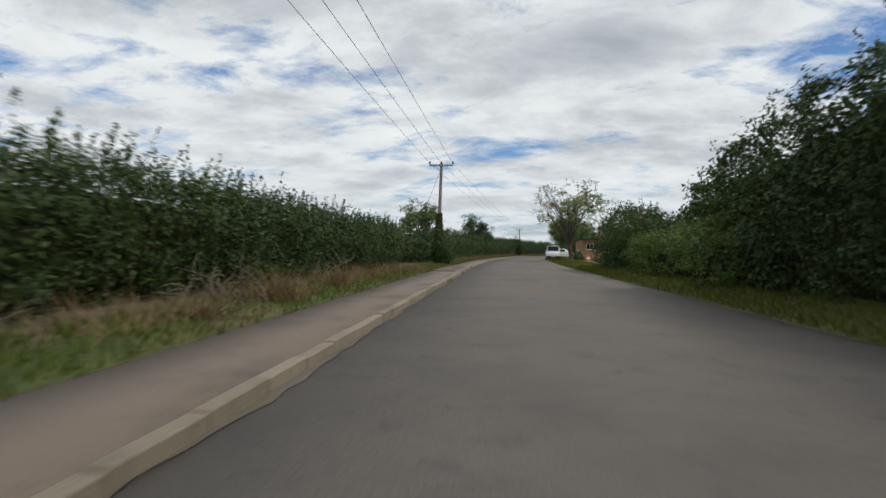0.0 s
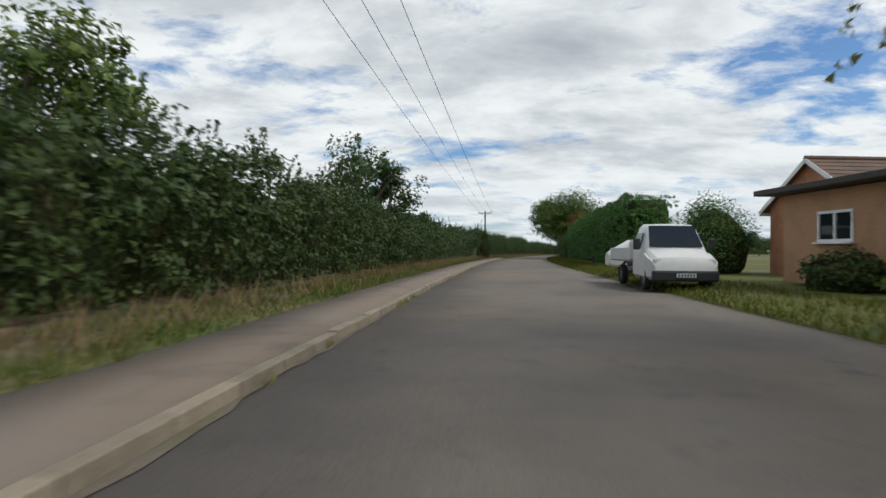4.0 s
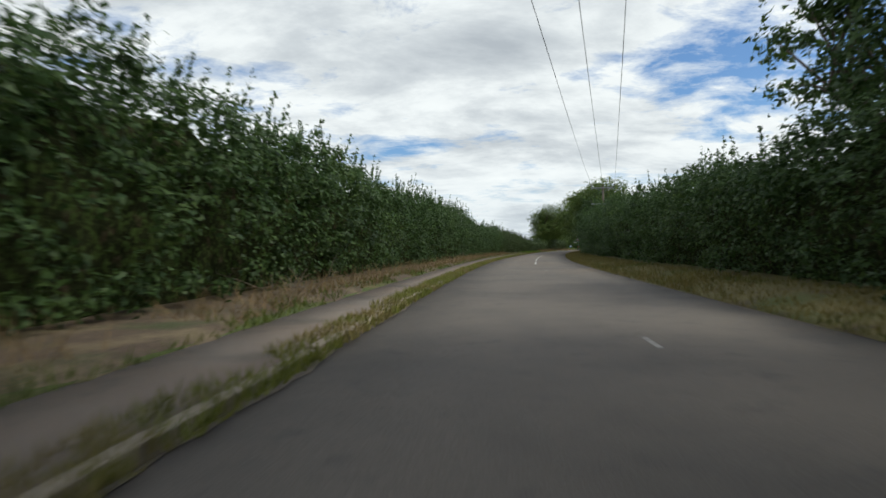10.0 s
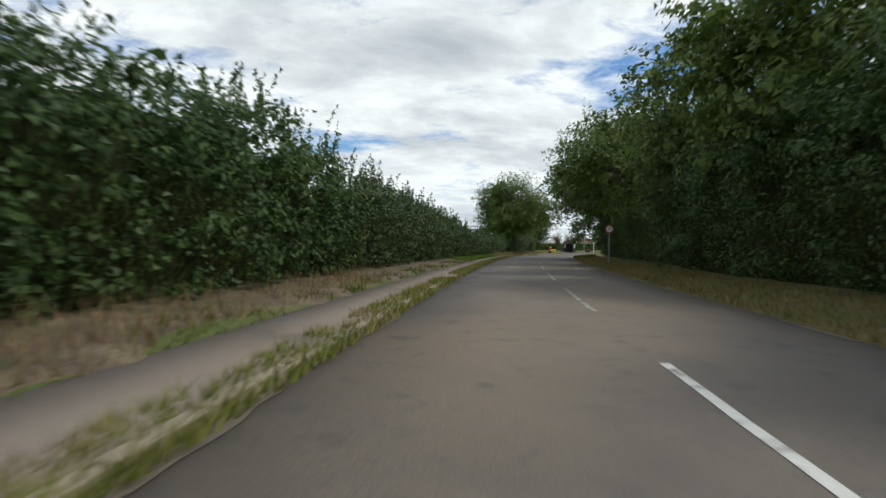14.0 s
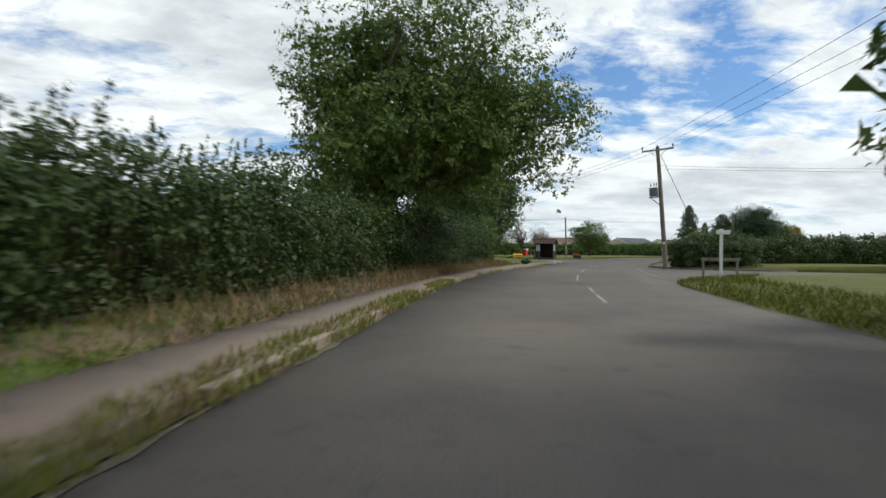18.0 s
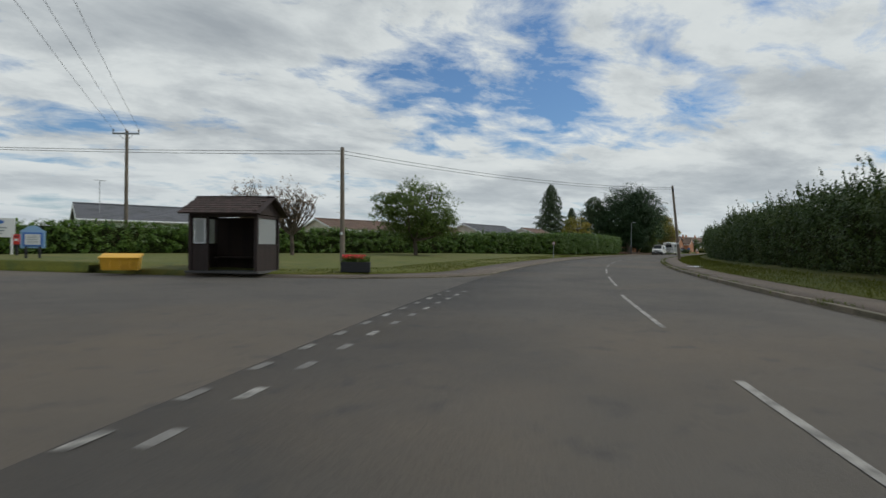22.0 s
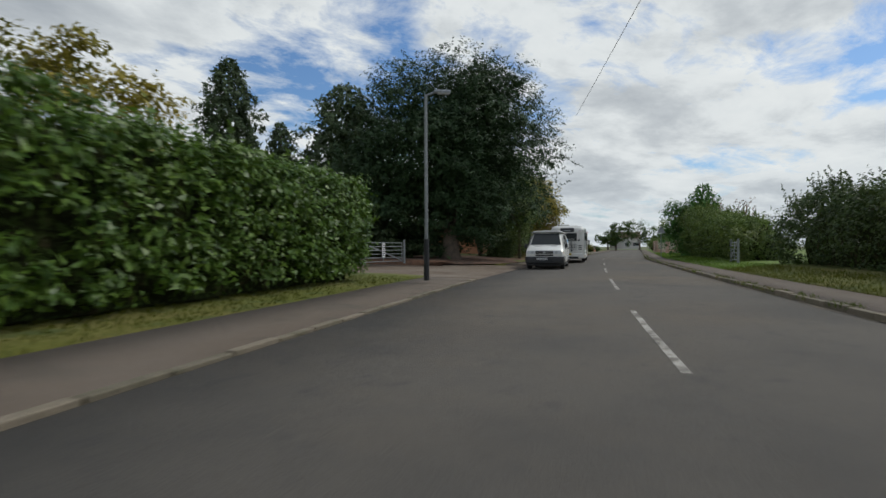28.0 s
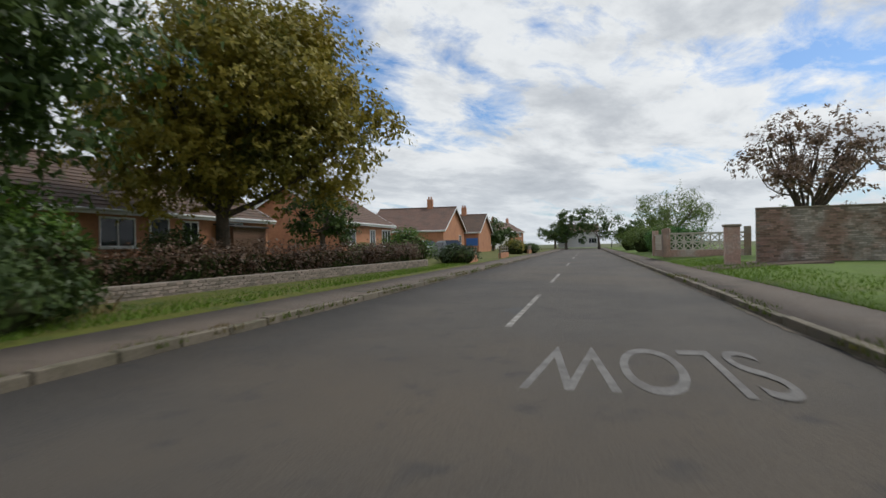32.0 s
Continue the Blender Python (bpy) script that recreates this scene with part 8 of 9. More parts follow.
# ---- gates and posts ----
def five_bar(name, label, a, b, h, mat, base_z=0.2, bars=5, round_=False, group=""):
    a, b = Vector((*a, 0)), Vector((*b, 0))
    d = b - a
    L_ = d.length
    root = thing(name, label, "gate", pose(a.x, a.y, base_z, 0, 0, math.degrees(math.atan2(d.y, d.x))), group)
    for i in range(bars):
        z = 0.14 + i * (h - 0.2) / (bars - 1)
        bm = rodded((0.06, 0, z), (L_ - 0.06, 0, z), 0.022, seg=8) if round_ else boxed(L_ - 0.12, 0.03, 0.085, L_ / 2, 0, z, bevel=0.005)
        part("bar", bm, mat, root)
    for x in (0.1, L_ / 2, L_ - 0.1):
        part("upright", boxed(0.07, 0.045, h - 0.05, x, -0.03, h / 2 + 0.03, bevel=0.005) if not round_ else rodded((x, 0, 0.1), (x, 0, h), 0.022, seg=8), mat, root)
    an_ = math.degrees(math.atan2(h - 0.3, L_ - 0.3))
    part("diagonal", boxed(L_ * 0.98, 0.03, 0.07, L_ / 2, 0.03, h / 2 + 0.05, rot=roty(an_)), mat, root)
    for x in (-0.12, L_ + 0.12):
        if round_:
            part("gate_post", rodded((x, 0, 0), (x, 0, h + 0.12), 0.06, seg=12), "greysteel", root, "round grey steel gate post")
        else:
            part("gate_post", boxed(0.17, 0.17, h + 0.25, x, 0, (h + 0.25) / 2, bevel=0.015), "gatewood", root, "square timber gate post")
    return root


five_bar("field_gate", "weathered grey five-bar wooden gate in a hedge gap", tuple(rd(132.7, -7.1)[:2]), tuple(rd(135.3, -7.0)[:2]), 1.1, "gatewood", 0.25)
five_bar("field_gate", "galvanised steel field gate under dark trees", (169.8, 399.9), (173.5, 398.4), 1.2, "greysteel", 0.26, 6, True)
five_bar("field_gate", "galvanised steel field gate beside a cypress", (173.8, 398.3), (177.2, 398.8), 1.2, "greysteel", 0.26, 6, True)
five_bar("field_gate", "galvanised steel gate in the roadside hedge", (186.4, 384.0), (188.8, 384.9), 1.1, "greysteel", 0.3, 6, True)
sg = thing("gate_sign", "narrow white notice with unreadable black lettering", "sign", pose(175.4, 398.5, 0.75, 0, 0, 8))
part("board", boxed(0.22, 0.02, 0.75, 0, -0.06, 0.25, bevel=0.004), "signwhite", sg)
for k in range(6):
    part("text_bar", boxed(0.12, 0.006, 0.05, 0, -0.073, 0.0 + k * 0.1), "darkbar", sg)

pb = rd(102.1, 4.7)
ob = part("marker_post", boxed(0.1, 0.1, 0.85, 0, 0, 0.35, bevel=0.01), "shelterwood")
ob.matrix_world = pose(float(pb[0]), float(pb[1]), 0.05, 3, -4, 10)
tagged(ob, "dark wooden marker post at a driveway corner", "post")
for k, (x, y, lx) in enumerate(((82.25, 335.2, -13), (82.45, 334.4, -14))):
    ob = part("leaning_post", boxed(0.13, 0.13, 1.15, 0, 0, 0.5, bevel=0.01), "black")
    ob.matrix_world = pose(x, y, 0.1, 0, lx, 20)
    tagged(ob, "black leaning wooden post on the grass", "post", "leaning posts")
ob = part("marker_post", rodded((0, 0, 0), (0, 0, 1.1), 0.035, seg=8), "gatewood")
ob.matrix_world = pose(82.0, 335.8, 0.1)
tagged(ob, "thin grey marker post on the grass", "post")


def sign_post(name, label, x, y, z, h, turn, plate):
    root = thing(name, label, "road sign", pose(x, y, z, 0, 0, turn))
    part("post", rodded((0, 0, 0), (0, 0, h), 0.038, seg=10), "greysteel", root)
    plate(root, h)
    return root


def round_plate(root, h):
    part("plate", rodded((0, -0.05, h - 0.12), (0, -0.07, h - 0.12), 0.15, seg=24), "red", root, "round red-rimmed sign")
    part("plate_face", rodded((0, -0.07, h - 0.12), (0, -0.076, h - 0.12), 0.115, seg=24), "signwhite", root)
    for k in (-0.04, 0.04):
        part("figure_bar", boxed(0.03, 0.006, 0.1, k, -0.08, h - 0.12), "darkbar", root)


def triangle_back(root, h):
    bm = extruded([(-0.38, 0), (0.38, 0), (0, 0.66)], 0.02)
    t = part("plate", bm, "signgrey", root, "grey back of a triangular sign")
    t.matrix_local = Matrix.Translation((0, 0.05, h - 0.68))
    part("bracket", boxed(0.4, 0.03, 0.04, 0, 0.025, h - 0.5), "signgrey", root)


sp_ = sign_post("estate_speed_sign", "white post with a small round speed sign", 122.3, 362.3, 0.2, 1.5, -40, round_plate)
p = rd(259.0, 4.05)


def limit_plate(root, h):
    part("plate", rodded((0, -0.05, h - 0.3), (0, -0.07, h - 0.3), 0.26, seg=28), "red", root, "round red-rimmed limit sign")
    part("plate_face", rodded((0, -0.07, h - 0.3), (0, -0.077, h - 0.3), 0.2, seg=28), "signwhite", root)
    cu = bpy.data.curves.new("figures", "FONT")
    cu.body, cu.align_x, cu.align_y, cu.size, cu.extrude = "30", "CENTER", "CENTER", 0.25, 0.002
    tmp = new("figures_curve", cu)
    bpy.context.view_layer.update()
    me = bpy.data.meshes.new_from_object(tmp.evaluated_get(bpy.context.evaluated_depsgraph_get()))
    bpy.data.objects.remove(tmp)
    bm = bmesh.new()
    bm.from_mesh(me)
    bpy.data.meshes.remove(me)
    bmesh.ops.transform(bm, matrix=pose(0, -0.08, h - 0.3, 90), verts=bm.verts)
    part("figures", bm, "darkbar", root, "black figures 30")


sign_post("limit_sign", "round red-rimmed speed sign under trees", float(p[0]), float(p[1]), 0.1, 2.6, heading(259), limit_plate)
sign_post("warning_sign", "grey back of a triangular warning sign on a post", 207.0, 395.4, 0.15, 2.9, -68, triangle_back)
fp = thing("finger_post", "white-painted wooden finger post on the grass island", "sign", pose(68.4, 292.3, 0.1, 0, 0, -30))
part("post", boxed(0.1, 0.1, 1.95, 0, 0, 0.97, bevel=0.01), "upvc", fp)
part("arm", boxed(0.5, 0.03, 0.16, 0.05, -0.07, 1.82, bevel=0.01), "upvc", fp)
bn = thing("low_rail", "low wooden rail on the grass island", "barrier", pose(70.0, 294.0, 0.1, 0, 0, -35))
part("rail", boxed(1.5, 0.06, 0.14, 0, 0, 0.75, bevel=0.01), "gatewood", bn)
for sx in (-0.65, 0.65):
    part("leg", boxed(0.09, 0.09, 0.8, sx, 0, 0.4, bevel=0.008), "gatewood", bn)


def lamp_post(name, label, x, y, h, turn, base=0.15):
    root = thing(name, label, "street lamp", pose(x, y, base, 0, 0, turn), "street lamps")
    part("column", rodded((0, 0, 1.2), (0, 0, h - 0.1), 0.055, 0.04, 12), "greysteel", root, smooth=True)
    part("base_column", rodded((0, 0, 0), (0, 0, 1.25), 0.085, 0.08, 12), "black", root, "dark lower column")
    a = part("arm", rodded((0, 0, h - 0.12), (0.34, 0, h), 0.03, seg=8), "greysteel", root)
    part("lantern", boxed(0.5, 0.2, 0.09, 0.5, 0, h + 0.01, bevel=0.03), "signgrey", root, "flat grey lantern")
    part("lens", boxed(0.36, 0.15, 0.03, 0.54, 0, h - 0.045, bevel=0.01), "lampglass", root)
    return root


lamp_post("street_lamp", "tall slim grey street lamp at the kerb", 167.6, 388.0, 5.7, -40)
p = rd(606, 6.2)
lamp_post("street_lamp", "far street lamp beside the footway", float(p[0]), float(p[1]), 6.2, 150)

# ---- the green: shelter, bins, boards, planter ----
sh = thing("bus_shelter", "dark brown timber bus shelter with a shingled roof", "bus shelter", pose(88.8, 344.8, 0.16, 0, 0, -41) @ Matrix.Diagonal((0.95, 0.95, 0.95, 1.0)))
W, D_ = 2.5, 1.8
part("floor_slab", boxed(W + 0.3, D_ + 0.3, 0.08, 0, 0, 0.0, bevel=0.01), "patch", sh, "dark floor slab")
for x, y in ((-W / 2, -D_ / 2), (W / 2, -D_ / 2), (-W / 2, D_ / 2), (W / 2, D_ / 2)):
    part("corner_post", boxed(0.12, 0.12, 2.05, x, y, 1.03, bevel=0.01), "shelterwood", sh)
nb = 16
bmb = bpy.data.meshes.new("wall_board")
bm = boxed(0.162, 0.03, 2.0, 0, 0, 1.0, bevel=0.005)
bm.to_mesh(bmb)
bm.free()
bmb.materials.append(M["shelterwood"])
for i in range(nb):
    shared("wall_board", bmb, sh, Matrix.Translation((-W / 2 + (i + 0.5) * W / nb, D_ / 2, 0.04)))
low = bpy.data.meshes.new("low_board")
bm = boxed(0.146, 0.03, 0.95, 0, 0, 0.475, bevel=0.005)
bm.to_mesh(low)
bm.free()
low.materials.append(M["shelterwood"])
for sx in (-1, 1):
    for i in range(13):
        shared("wall_board", low, sh, Matrix.Translation((sx * W / 2, -D_ / 2 + (i + 0.5) * D_ / 13, 0.04)) @ rotz(90))
    part("side_window", boxed(0.012, D_ - 0.35, 0.95, sx * W / 2, 0, 1.5), "perspex", sh, "scratched clear side panel")
    part("window_rail", boxed(0.06, D_, 0.1, sx * W / 2, 0, 2.02), "shelterwood", sh)
    part("window_rail", boxed(0.06, D_, 0.06, sx * W / 2, 0, 1.0), "shelterwood", sh)
for i in range(4):
    shared("wall_board", low, sh, Matrix.Translation((-W / 2 + 0.07 + (i + 0.5) * 0.145, -D_ / 2, 0.04)))
part("front_window", boxed(0.36, 0.012, 0.8, -W / 2 + 0.36, -D_ / 2, 1.48), "perspex", sh, "clear front panel")
fr = boxed(0.46, 0.05, 0.05, -W / 2 + 0.36, -D_ / 2, 1.91)
box(fr, 0.46, 0.05, 0.05, -W / 2 + 0.36, -D_ / 2, 1.05)
for x in (0.155, 0.565):
    box(fr, 0.05, 0.05, 0.9, -W / 2 + x, -D_ / 2, 1.48)
part("window_frame", fr, "signwhite", sh, "white window frame")
part("front_post", boxed(0.09, 0.09, 2.0, -W / 2 + 0.65, -D_ / 2, 1.0, bevel=0.01), "shelterwood", sh)
for i in range(4):
    shared("wall_board", low, sh, Matrix.Translation((-W / 2 + 0.07 + (i + 0.5) * 0.145, -D_ / 2 + 0.012, 1.12)) @ Matrix.Diagonal((0.35, 0.5, 0.97, 1.0)))
part("bench", boxed(W - 0.3, 0.35, 0.06, 0, D_ / 2 - 0.3, 0.5, bevel=0.01), "shelterwood", sh)
part("head_beam", boxed(W + 0.1, 0.1, 0.16, 0, -D_ / 2, 2.08, bevel=0.01), "shelterwood", sh)
for sx in (-1, 1):
    g = extruded([(-D_ / 2 - 0.2, 2.1), (D_ / 2 + 0.2, 2.1), (0, 2.72)], 0.05)
    bmesh.ops.rotate(g, verts=g.verts, cent=(0, 0, 0), matrix=Matrix.Rotation(radians(90), 3, "Z"))
    ob = part("gable", g, "shelterwood", sh)
    ob.matrix_local = Matrix.Translation((sx * (W / 2 + 0.02), 0, 0))
sl = math.atan2(0.66, D_ / 2 + 0.35)
run = math.hypot(0.66, D_ / 2 + 0.35)
sm = bpy.data.meshes.new("shingle")
bm = boxed(0.19, 0.24, 0.016, 0, 0, 0, rot=rotx(-4))
bm.to_mesh(sm)
bm.free()
sm.materials.append(M["shingle"])
for side in (0, 180):
    mm = rotz(side) @ Matrix.Translation((0, -D_ / 2 - 0.35, 2.1)) @ Matrix.Rotation(sl, 4, "X")
    rf = part("roof", boxed(W + 0.6, run, 0.04, 0, run / 2, 0), "shelterwood", sh)
    rf.matrix_local = mm
    for j in range(7):
        for i in range(14):
            shared("shingle", sm, rf, Matrix.Translation((-W / 2 - 0.2 + (i + 0.5 * (j % 2)) * 0.2, (j + 0.5) * run / 7, 0.035)))
part("ridge_board", boxed(W + 0.6, 0.16, 0.04, 0, 0, 2.8, bevel=0.01), "shingle", sh)

gb = thing("grit_bin", "yellow plastic grit bin with a sloping lid", "grit bin", pose(85.4, 346.6, 0.17, 0, 0, -14) @ Matrix.Diagonal((1.0, 1.0, 0.72, 1.0)))
part("body", loft([[(x * 0.92, y * 0.9, 0) for x, y in ((-0.6, -0.36), (0.6, -0.36), (0.6, 0.36), (-0.6, 0.36))], [(-0.6, -0.38, 0.55), (0.6, -0.38, 0.55), (0.6, 0.38, 0.72), (-0.6, 0.38, 0.72)]]), "yellow", gb)
lid = part("lid", boxed(1.28, 0.86, 0.09, 0, 0, 0.67, bevel=0.03, rot=rotx(12.5)), "yellow", gb, "yellow overhanging lid")
for k in (-0.3, 0.0, 0.3):
    part("rib", boxed(0.05, 0.06, 0.42, k, -0.37, 0.28, bevel=0.01), "yellow", gb)
part("hinge", rodded((-0.4, 0.44, 0.76), (0.4, 0.44, 0.76), 0.02, seg=8), "black", gb)

pt = thing("planter", "black wooden planter full of red flowers", "planter", pose(92.65, 343.0, 0.15, 0, 0, -30))
for y in (-0.24, 0.24):
    for z in (0.1, 0.29):
        part("side_board", boxed(1.05, 0.03, 0.18, 0, y, z, bevel=0.006), "black", pt)
for x in (-0.52, 0.52):
    for z in (0.1, 0.29):
        part("end_board", boxed(0.03, 0.5, 0.18, x, 0, z, bevel=0.006), "black", pt)
part("soil", boxed(1.0, 0.45, 0.04, 0, 0, 0.36), "dirt", pt)
c = np.column_stack([rng.uniform(-0.5, 0.5, 900), rng.uniform(-0.24, 0.24, 900), 0.38 + rng.uniform(0, 0.2, 900)])
tagged(raw("foliage", *leaf_mesh(c, 0.07), "l_laurel", pt), kind="stuff")
c = np.column_stack([rng.uniform(-0.5, 0.35, 500), rng.uniform(-0.22, 0.22, 500), 0.5 + rng.uniform(0, 0.14, 500)])
tagged(raw("blossom", *leaf_mesh(c, 0.05, ratio=0.9), "flower", pt, "red and pink geranium flowers"), kind="stuff")

nbd = thing("notice_board", "blue arched parish notice board on two posts", "notice board", pose(82.6, 354.4, 0.2, 0, 0, -10))
for x in (-0.25, 0.25):
    part("leg", boxed(0.09, 0.09, 0.85, x, 0, 0.42, bevel=0.008), "black", nbd)
arch = [(-0.45, 0.62), (0.45, 0.62), (0.45, 1.38), (0.3, 1.45)] + [(0.28 * math.cos(a_), 1.45 + 0.16 * math.sin(a_)) for a_ in np.linspace(0.2, 2.94, 8)] + [(-0.3, 1.45), (-0.45, 1.38)]
part("back_board", extruded(arch, 0.06), "paleblue", nbd, "pale blue arched board")
part("case", boxed(0.74, 0.03, 0.62, 0, -0.045, 1.0, bevel=0.01), "blue", nbd, "dark blue glazed case")
part("paper", boxed(0.56, 0.01, 0.46, 0, -0.064, 1.0), "signwhite", nbd)
for k in range(5):
    part("text_bar", boxed(0.4, 0.004, 0.025, 0, -0.071, 0.85 + k * 0.075), "signgrey", nbd)

wb = thing("estate_board", "large white estate sign on two posts", "sign", pose(80.6, 361.0, 0.25, 0, 0, -8))
part("board", boxed(2.0, 0.05, 1.0, 0, 0, 1.55, bevel=0.01), "signwhite", wb)
part("logo_shape", extruded([(0.55 * math.cos(a_), 0.13 * math.sin(a_)) for a_ in np.linspace(0, 2 * math.pi, 22, endpoint=False)], 0.01), "blue", wb, "blue oval shape").matrix_local = Matrix.Translation((0, -0.032, 1.85))
for k in range(3):
    part("text_bar", boxed(1.3 - 0.2 * k, 0.008, 0.06, 0, -0.03, 1.55 - k * 0.15), "signgrey", wb)
for x in (-0.85, 0.85):
    part("post", boxed(0.09, 0.09, 2.05, x, 0.06, 1.0, bevel=0.008), "signwhite", wb)
pbx = thing("post_box", "small red post box on a dark post", "post box", pose(81.8, 358.6, 0.2, 0, 0, -8))
part("post", boxed(0.1, 0.1, 0.8, 0, 0, 0.4, bevel=0.008), "black", pbx)
part("box", boxed(0.28, 0.22, 0.5, 0, 0, 1.0, bevel=0.03), "red", pbx)
part("slot", boxed(0.18, 0.01, 0.03, 0, -0.112, 1.15), "black", pbx)
part("label_plate", boxed(0.14, 0.008, 0.12, 0, -0.113, 0.98), "signwhite", pbx)

rb = thing("litter_bin", "red post-mounted roadside bin with a white notice beside the hedge", "bin", pose(71.9, 316.35, 0.2, 0, 0, 20) @ Matrix.Diagonal((0.85, 0.85, 1.0, 1.0)))
part("post", rodded((0.0, 0.12, 0), (0.0, 0.12, 1.1), 0.035, seg=10), "steel", rb, "grey steel post")
part("body", loft([[(x * k, y * k, z) for x, y in ((-0.19, -0.15), (0.19, -0.15), (0.19, 0.15), (-0.19, 0.15))] for k, z in ((0.86, 0.56), (0.95, 0.62), (1.0, 0.95), (1.0, 1.06))]), "red", rb, "red plastic body")
part("band", boxed(0.375, 0.31, 0.09, 0, 0, 1.09, bevel=0.01), "signwhite", rb, "faded white upper band")
part("lid", boxed(0.41, 0.34, 0.035, 0, 0, 1.15, bevel=0.012), "black", rb, "dark flat lid")
part("notice", boxed(0.09, 0.006, 0.16, 0.09, -0.156, 0.98), "signwhite", rb, "small white notice")
part("notice_bar", boxed(0.03, 0.006, 0.09, 0.09, -0.161, 0.98), "darkbar", rb)

# ---- park homes behind the laurels ----
HW = [(-4.5, 1.5, 1.4, 0.9, "front", 2), (0.5, 1.5, 1.2, 0.9, "front", 2), (4.5, 1.5, 1.4, 0.9, "front", 2), (0, 1.6, 1.3, 0.9, "right", 2)]
gable_house("park_home", "white park home with a dark grey roof", pose(92.0, 378.6, 0.4, 0, 0, 3), 15.0, 6.0, 2.6, 3.8, "white", "tile_grey", HW)
pd = thing("porch_gable", "white gabled porch of a park home", "porch", pose(97.0, 375.6, 0.4, 0, 0, 14))
part("wall", extruded([(-1.8, 0), (1.8, 0), (1.8, 2.55), (0, 3.35), (-1.8, 2.55)], 1.4), "white", pd)
for sx in (-1, 1):
    part("bargeboard", boxed(2.15, 1.7, 0.14, sx * 0.98, 0, 3.02, rot=roty(sx * 24)), "upvc", pd)
gable_house("park_home", "cream park home with a red-brown roof", pose(112.0, 383.5, 0.4, 0, 0, 14), 11.5, 6.0, 2.5, 3.55, "cream", "tile_brown", HW[:3])
gable_house("park_home", "cream park home end-on with a brown roof", pose(122.5, 385.0, 0.4, 0, 0, 28), 9.0, 6.0, 2.6, 3.7, "cream", "tile_brown", HW)
gable_house("park_home", "pale park home with a ribbed grey roof", pose(134.0, 387.6, 0.4, 0, 0, 20), 11.0, 6.0, 2.7, 3.85, "cream", "tile_grey", HW[:3])
gable_house("park_home", "pale park home with a brown roof", pose(146.0, 390.6, 0.4, 0, 0, 26), 8.5, 5.5, 2.7, 3.7, "white", "tile_brown", HW[:1])
gable_house("park_home", "white park home with a glazed porch", pose(70.0, 392.0, 0.3, 0, 0, -4), 12.0, 6.0, 2.6, 4.2, "white", "tile_grey", HW)
for x, y, h in ((103.2, 378.8, 5.4), (118.3, 381.0, 5.6), (86.0, 376.4, 5.6)):
    ae = thing("roof_aerial", "thin metal television aerial", "aerial", pose(x, y, 0.4, 0, 0, 30), "aerials")
    part("mast", rodded((0, 0, 0), (0, 0, h), 0.025, seg=6), "steel", ae)
    part("boom", rodded((-0.5, 0, h), (0.5, 0, h + 0.05), 0.015, seg=6), "steel", ae)
    for k in range(6):
        part("element", rodded((-0.4 + k * 0.16, -0.22, h + 0.02), (-0.4 + k * 0.16, 0.22, h + 0.02), 0.008, seg=5), "steel", ae)
lw = thing("entrance_wall", "low red brick wall at the estate entrance", "wall", pose(66, 362, 0.0, 0, 0, 60))
part("core", boxed(12, 0.22, 1.1, 0, 0, 0.55), "oldbrick", lw)
part("coping", boxed(12.1, 0.3, 0.08, 0, 0, 1.14, bevel=0.015), "kerb", lw)


# ---- village: walls, houses, far rows ----
def brick_wall(name, label, a, b, h, base_z=0.15, thick=0.22, bw=0.225, bh=0.075, mat="oldbrick", limit=300, coping=True, wear=0.012):
    """A wall of single bricks on its road face over a mortar core; bricks past the limit stay in one mesh."""
    a, b = Vector((*a, 0)), Vector((*b, 0))
    d = b - a
    L_ = d.length
    root = tagged(new(name), label, "wall", kind="structure")
    root.matrix_world = pose(a.x, a.y, base_z, 0, 0, math.degrees(math.atan2(d.y, d.x)))
    part("core", boxed(L_, thick - 0.03, h, L_ / 2, thick / 2 + 0.015, h / 2), "mortar", root, "pale mortar core")
    me = bpy.data.meshes.new("brick")
    bm = boxed(bw - 0.012, 0.09, bh - 0.012, 0, 0.045, 0, bevel=0.006, seg=1)
    bm.to_mesh(me)
    bm.free()
    me.materials.append(M[mat])
    rows, cols = int(h / bh), int(L_ / bw)
    cells = [(i, j) for j in range(rows) for i in range(cols)]
    rest = bmesh.new()
    for n_, (i, j) in enumerate(cells):
        x = (i + 0.5 + 0.5 * (j % 2)) * bw
        if x > L_ - bw / 2:
            continue
        y, z = random.uniform(-wear, wear * 0.3), (j + 0.5) * bh
        if n_ % max(1, len(cells) // limit) == 0:
            shared("brick", me, root, Matrix.Translation((x, y, z)))
        else:
            box(rest, bw - 0.012, 0.09, bh - 0.012, x, y + 0.045, z)
    tagged(part("brickwork", rest, M[mat + "_joined"], root), kind="stuff")
    if coping:
        part("coping", boxed(L_, thick + 0.06, 0.06, L_ / 2, thick / 2, h + 0.03, bevel=0.01), "kerb", root, "worn coping")
    return root


M["oldbrick_joined"] = material("old_brickwork", (0.34, 0.225, 0.165), 0.92, grain=(14, 0.2), bump=0.5, bump_scale=40, island=0.4, spots=[((0.46, 0.40, 0.33), 0.7, 0.5, 0.62)], coords="World")
M["grey_brick"] = material("grey_brown_brick", (0.25, 0.205, 0.165), 0.92, grain=(14, 0.2), bump=0.5, bump_scale=40, objvar=0.35)
M["grey_brick_joined"] = material("grey_brown_brickwork", (0.25, 0.205, 0.165), 0.92, grain=(14, 0.2), island=0.4, spots=[((0.33, 0.29, 0.24), 0.8, 0.5, 0.7)])

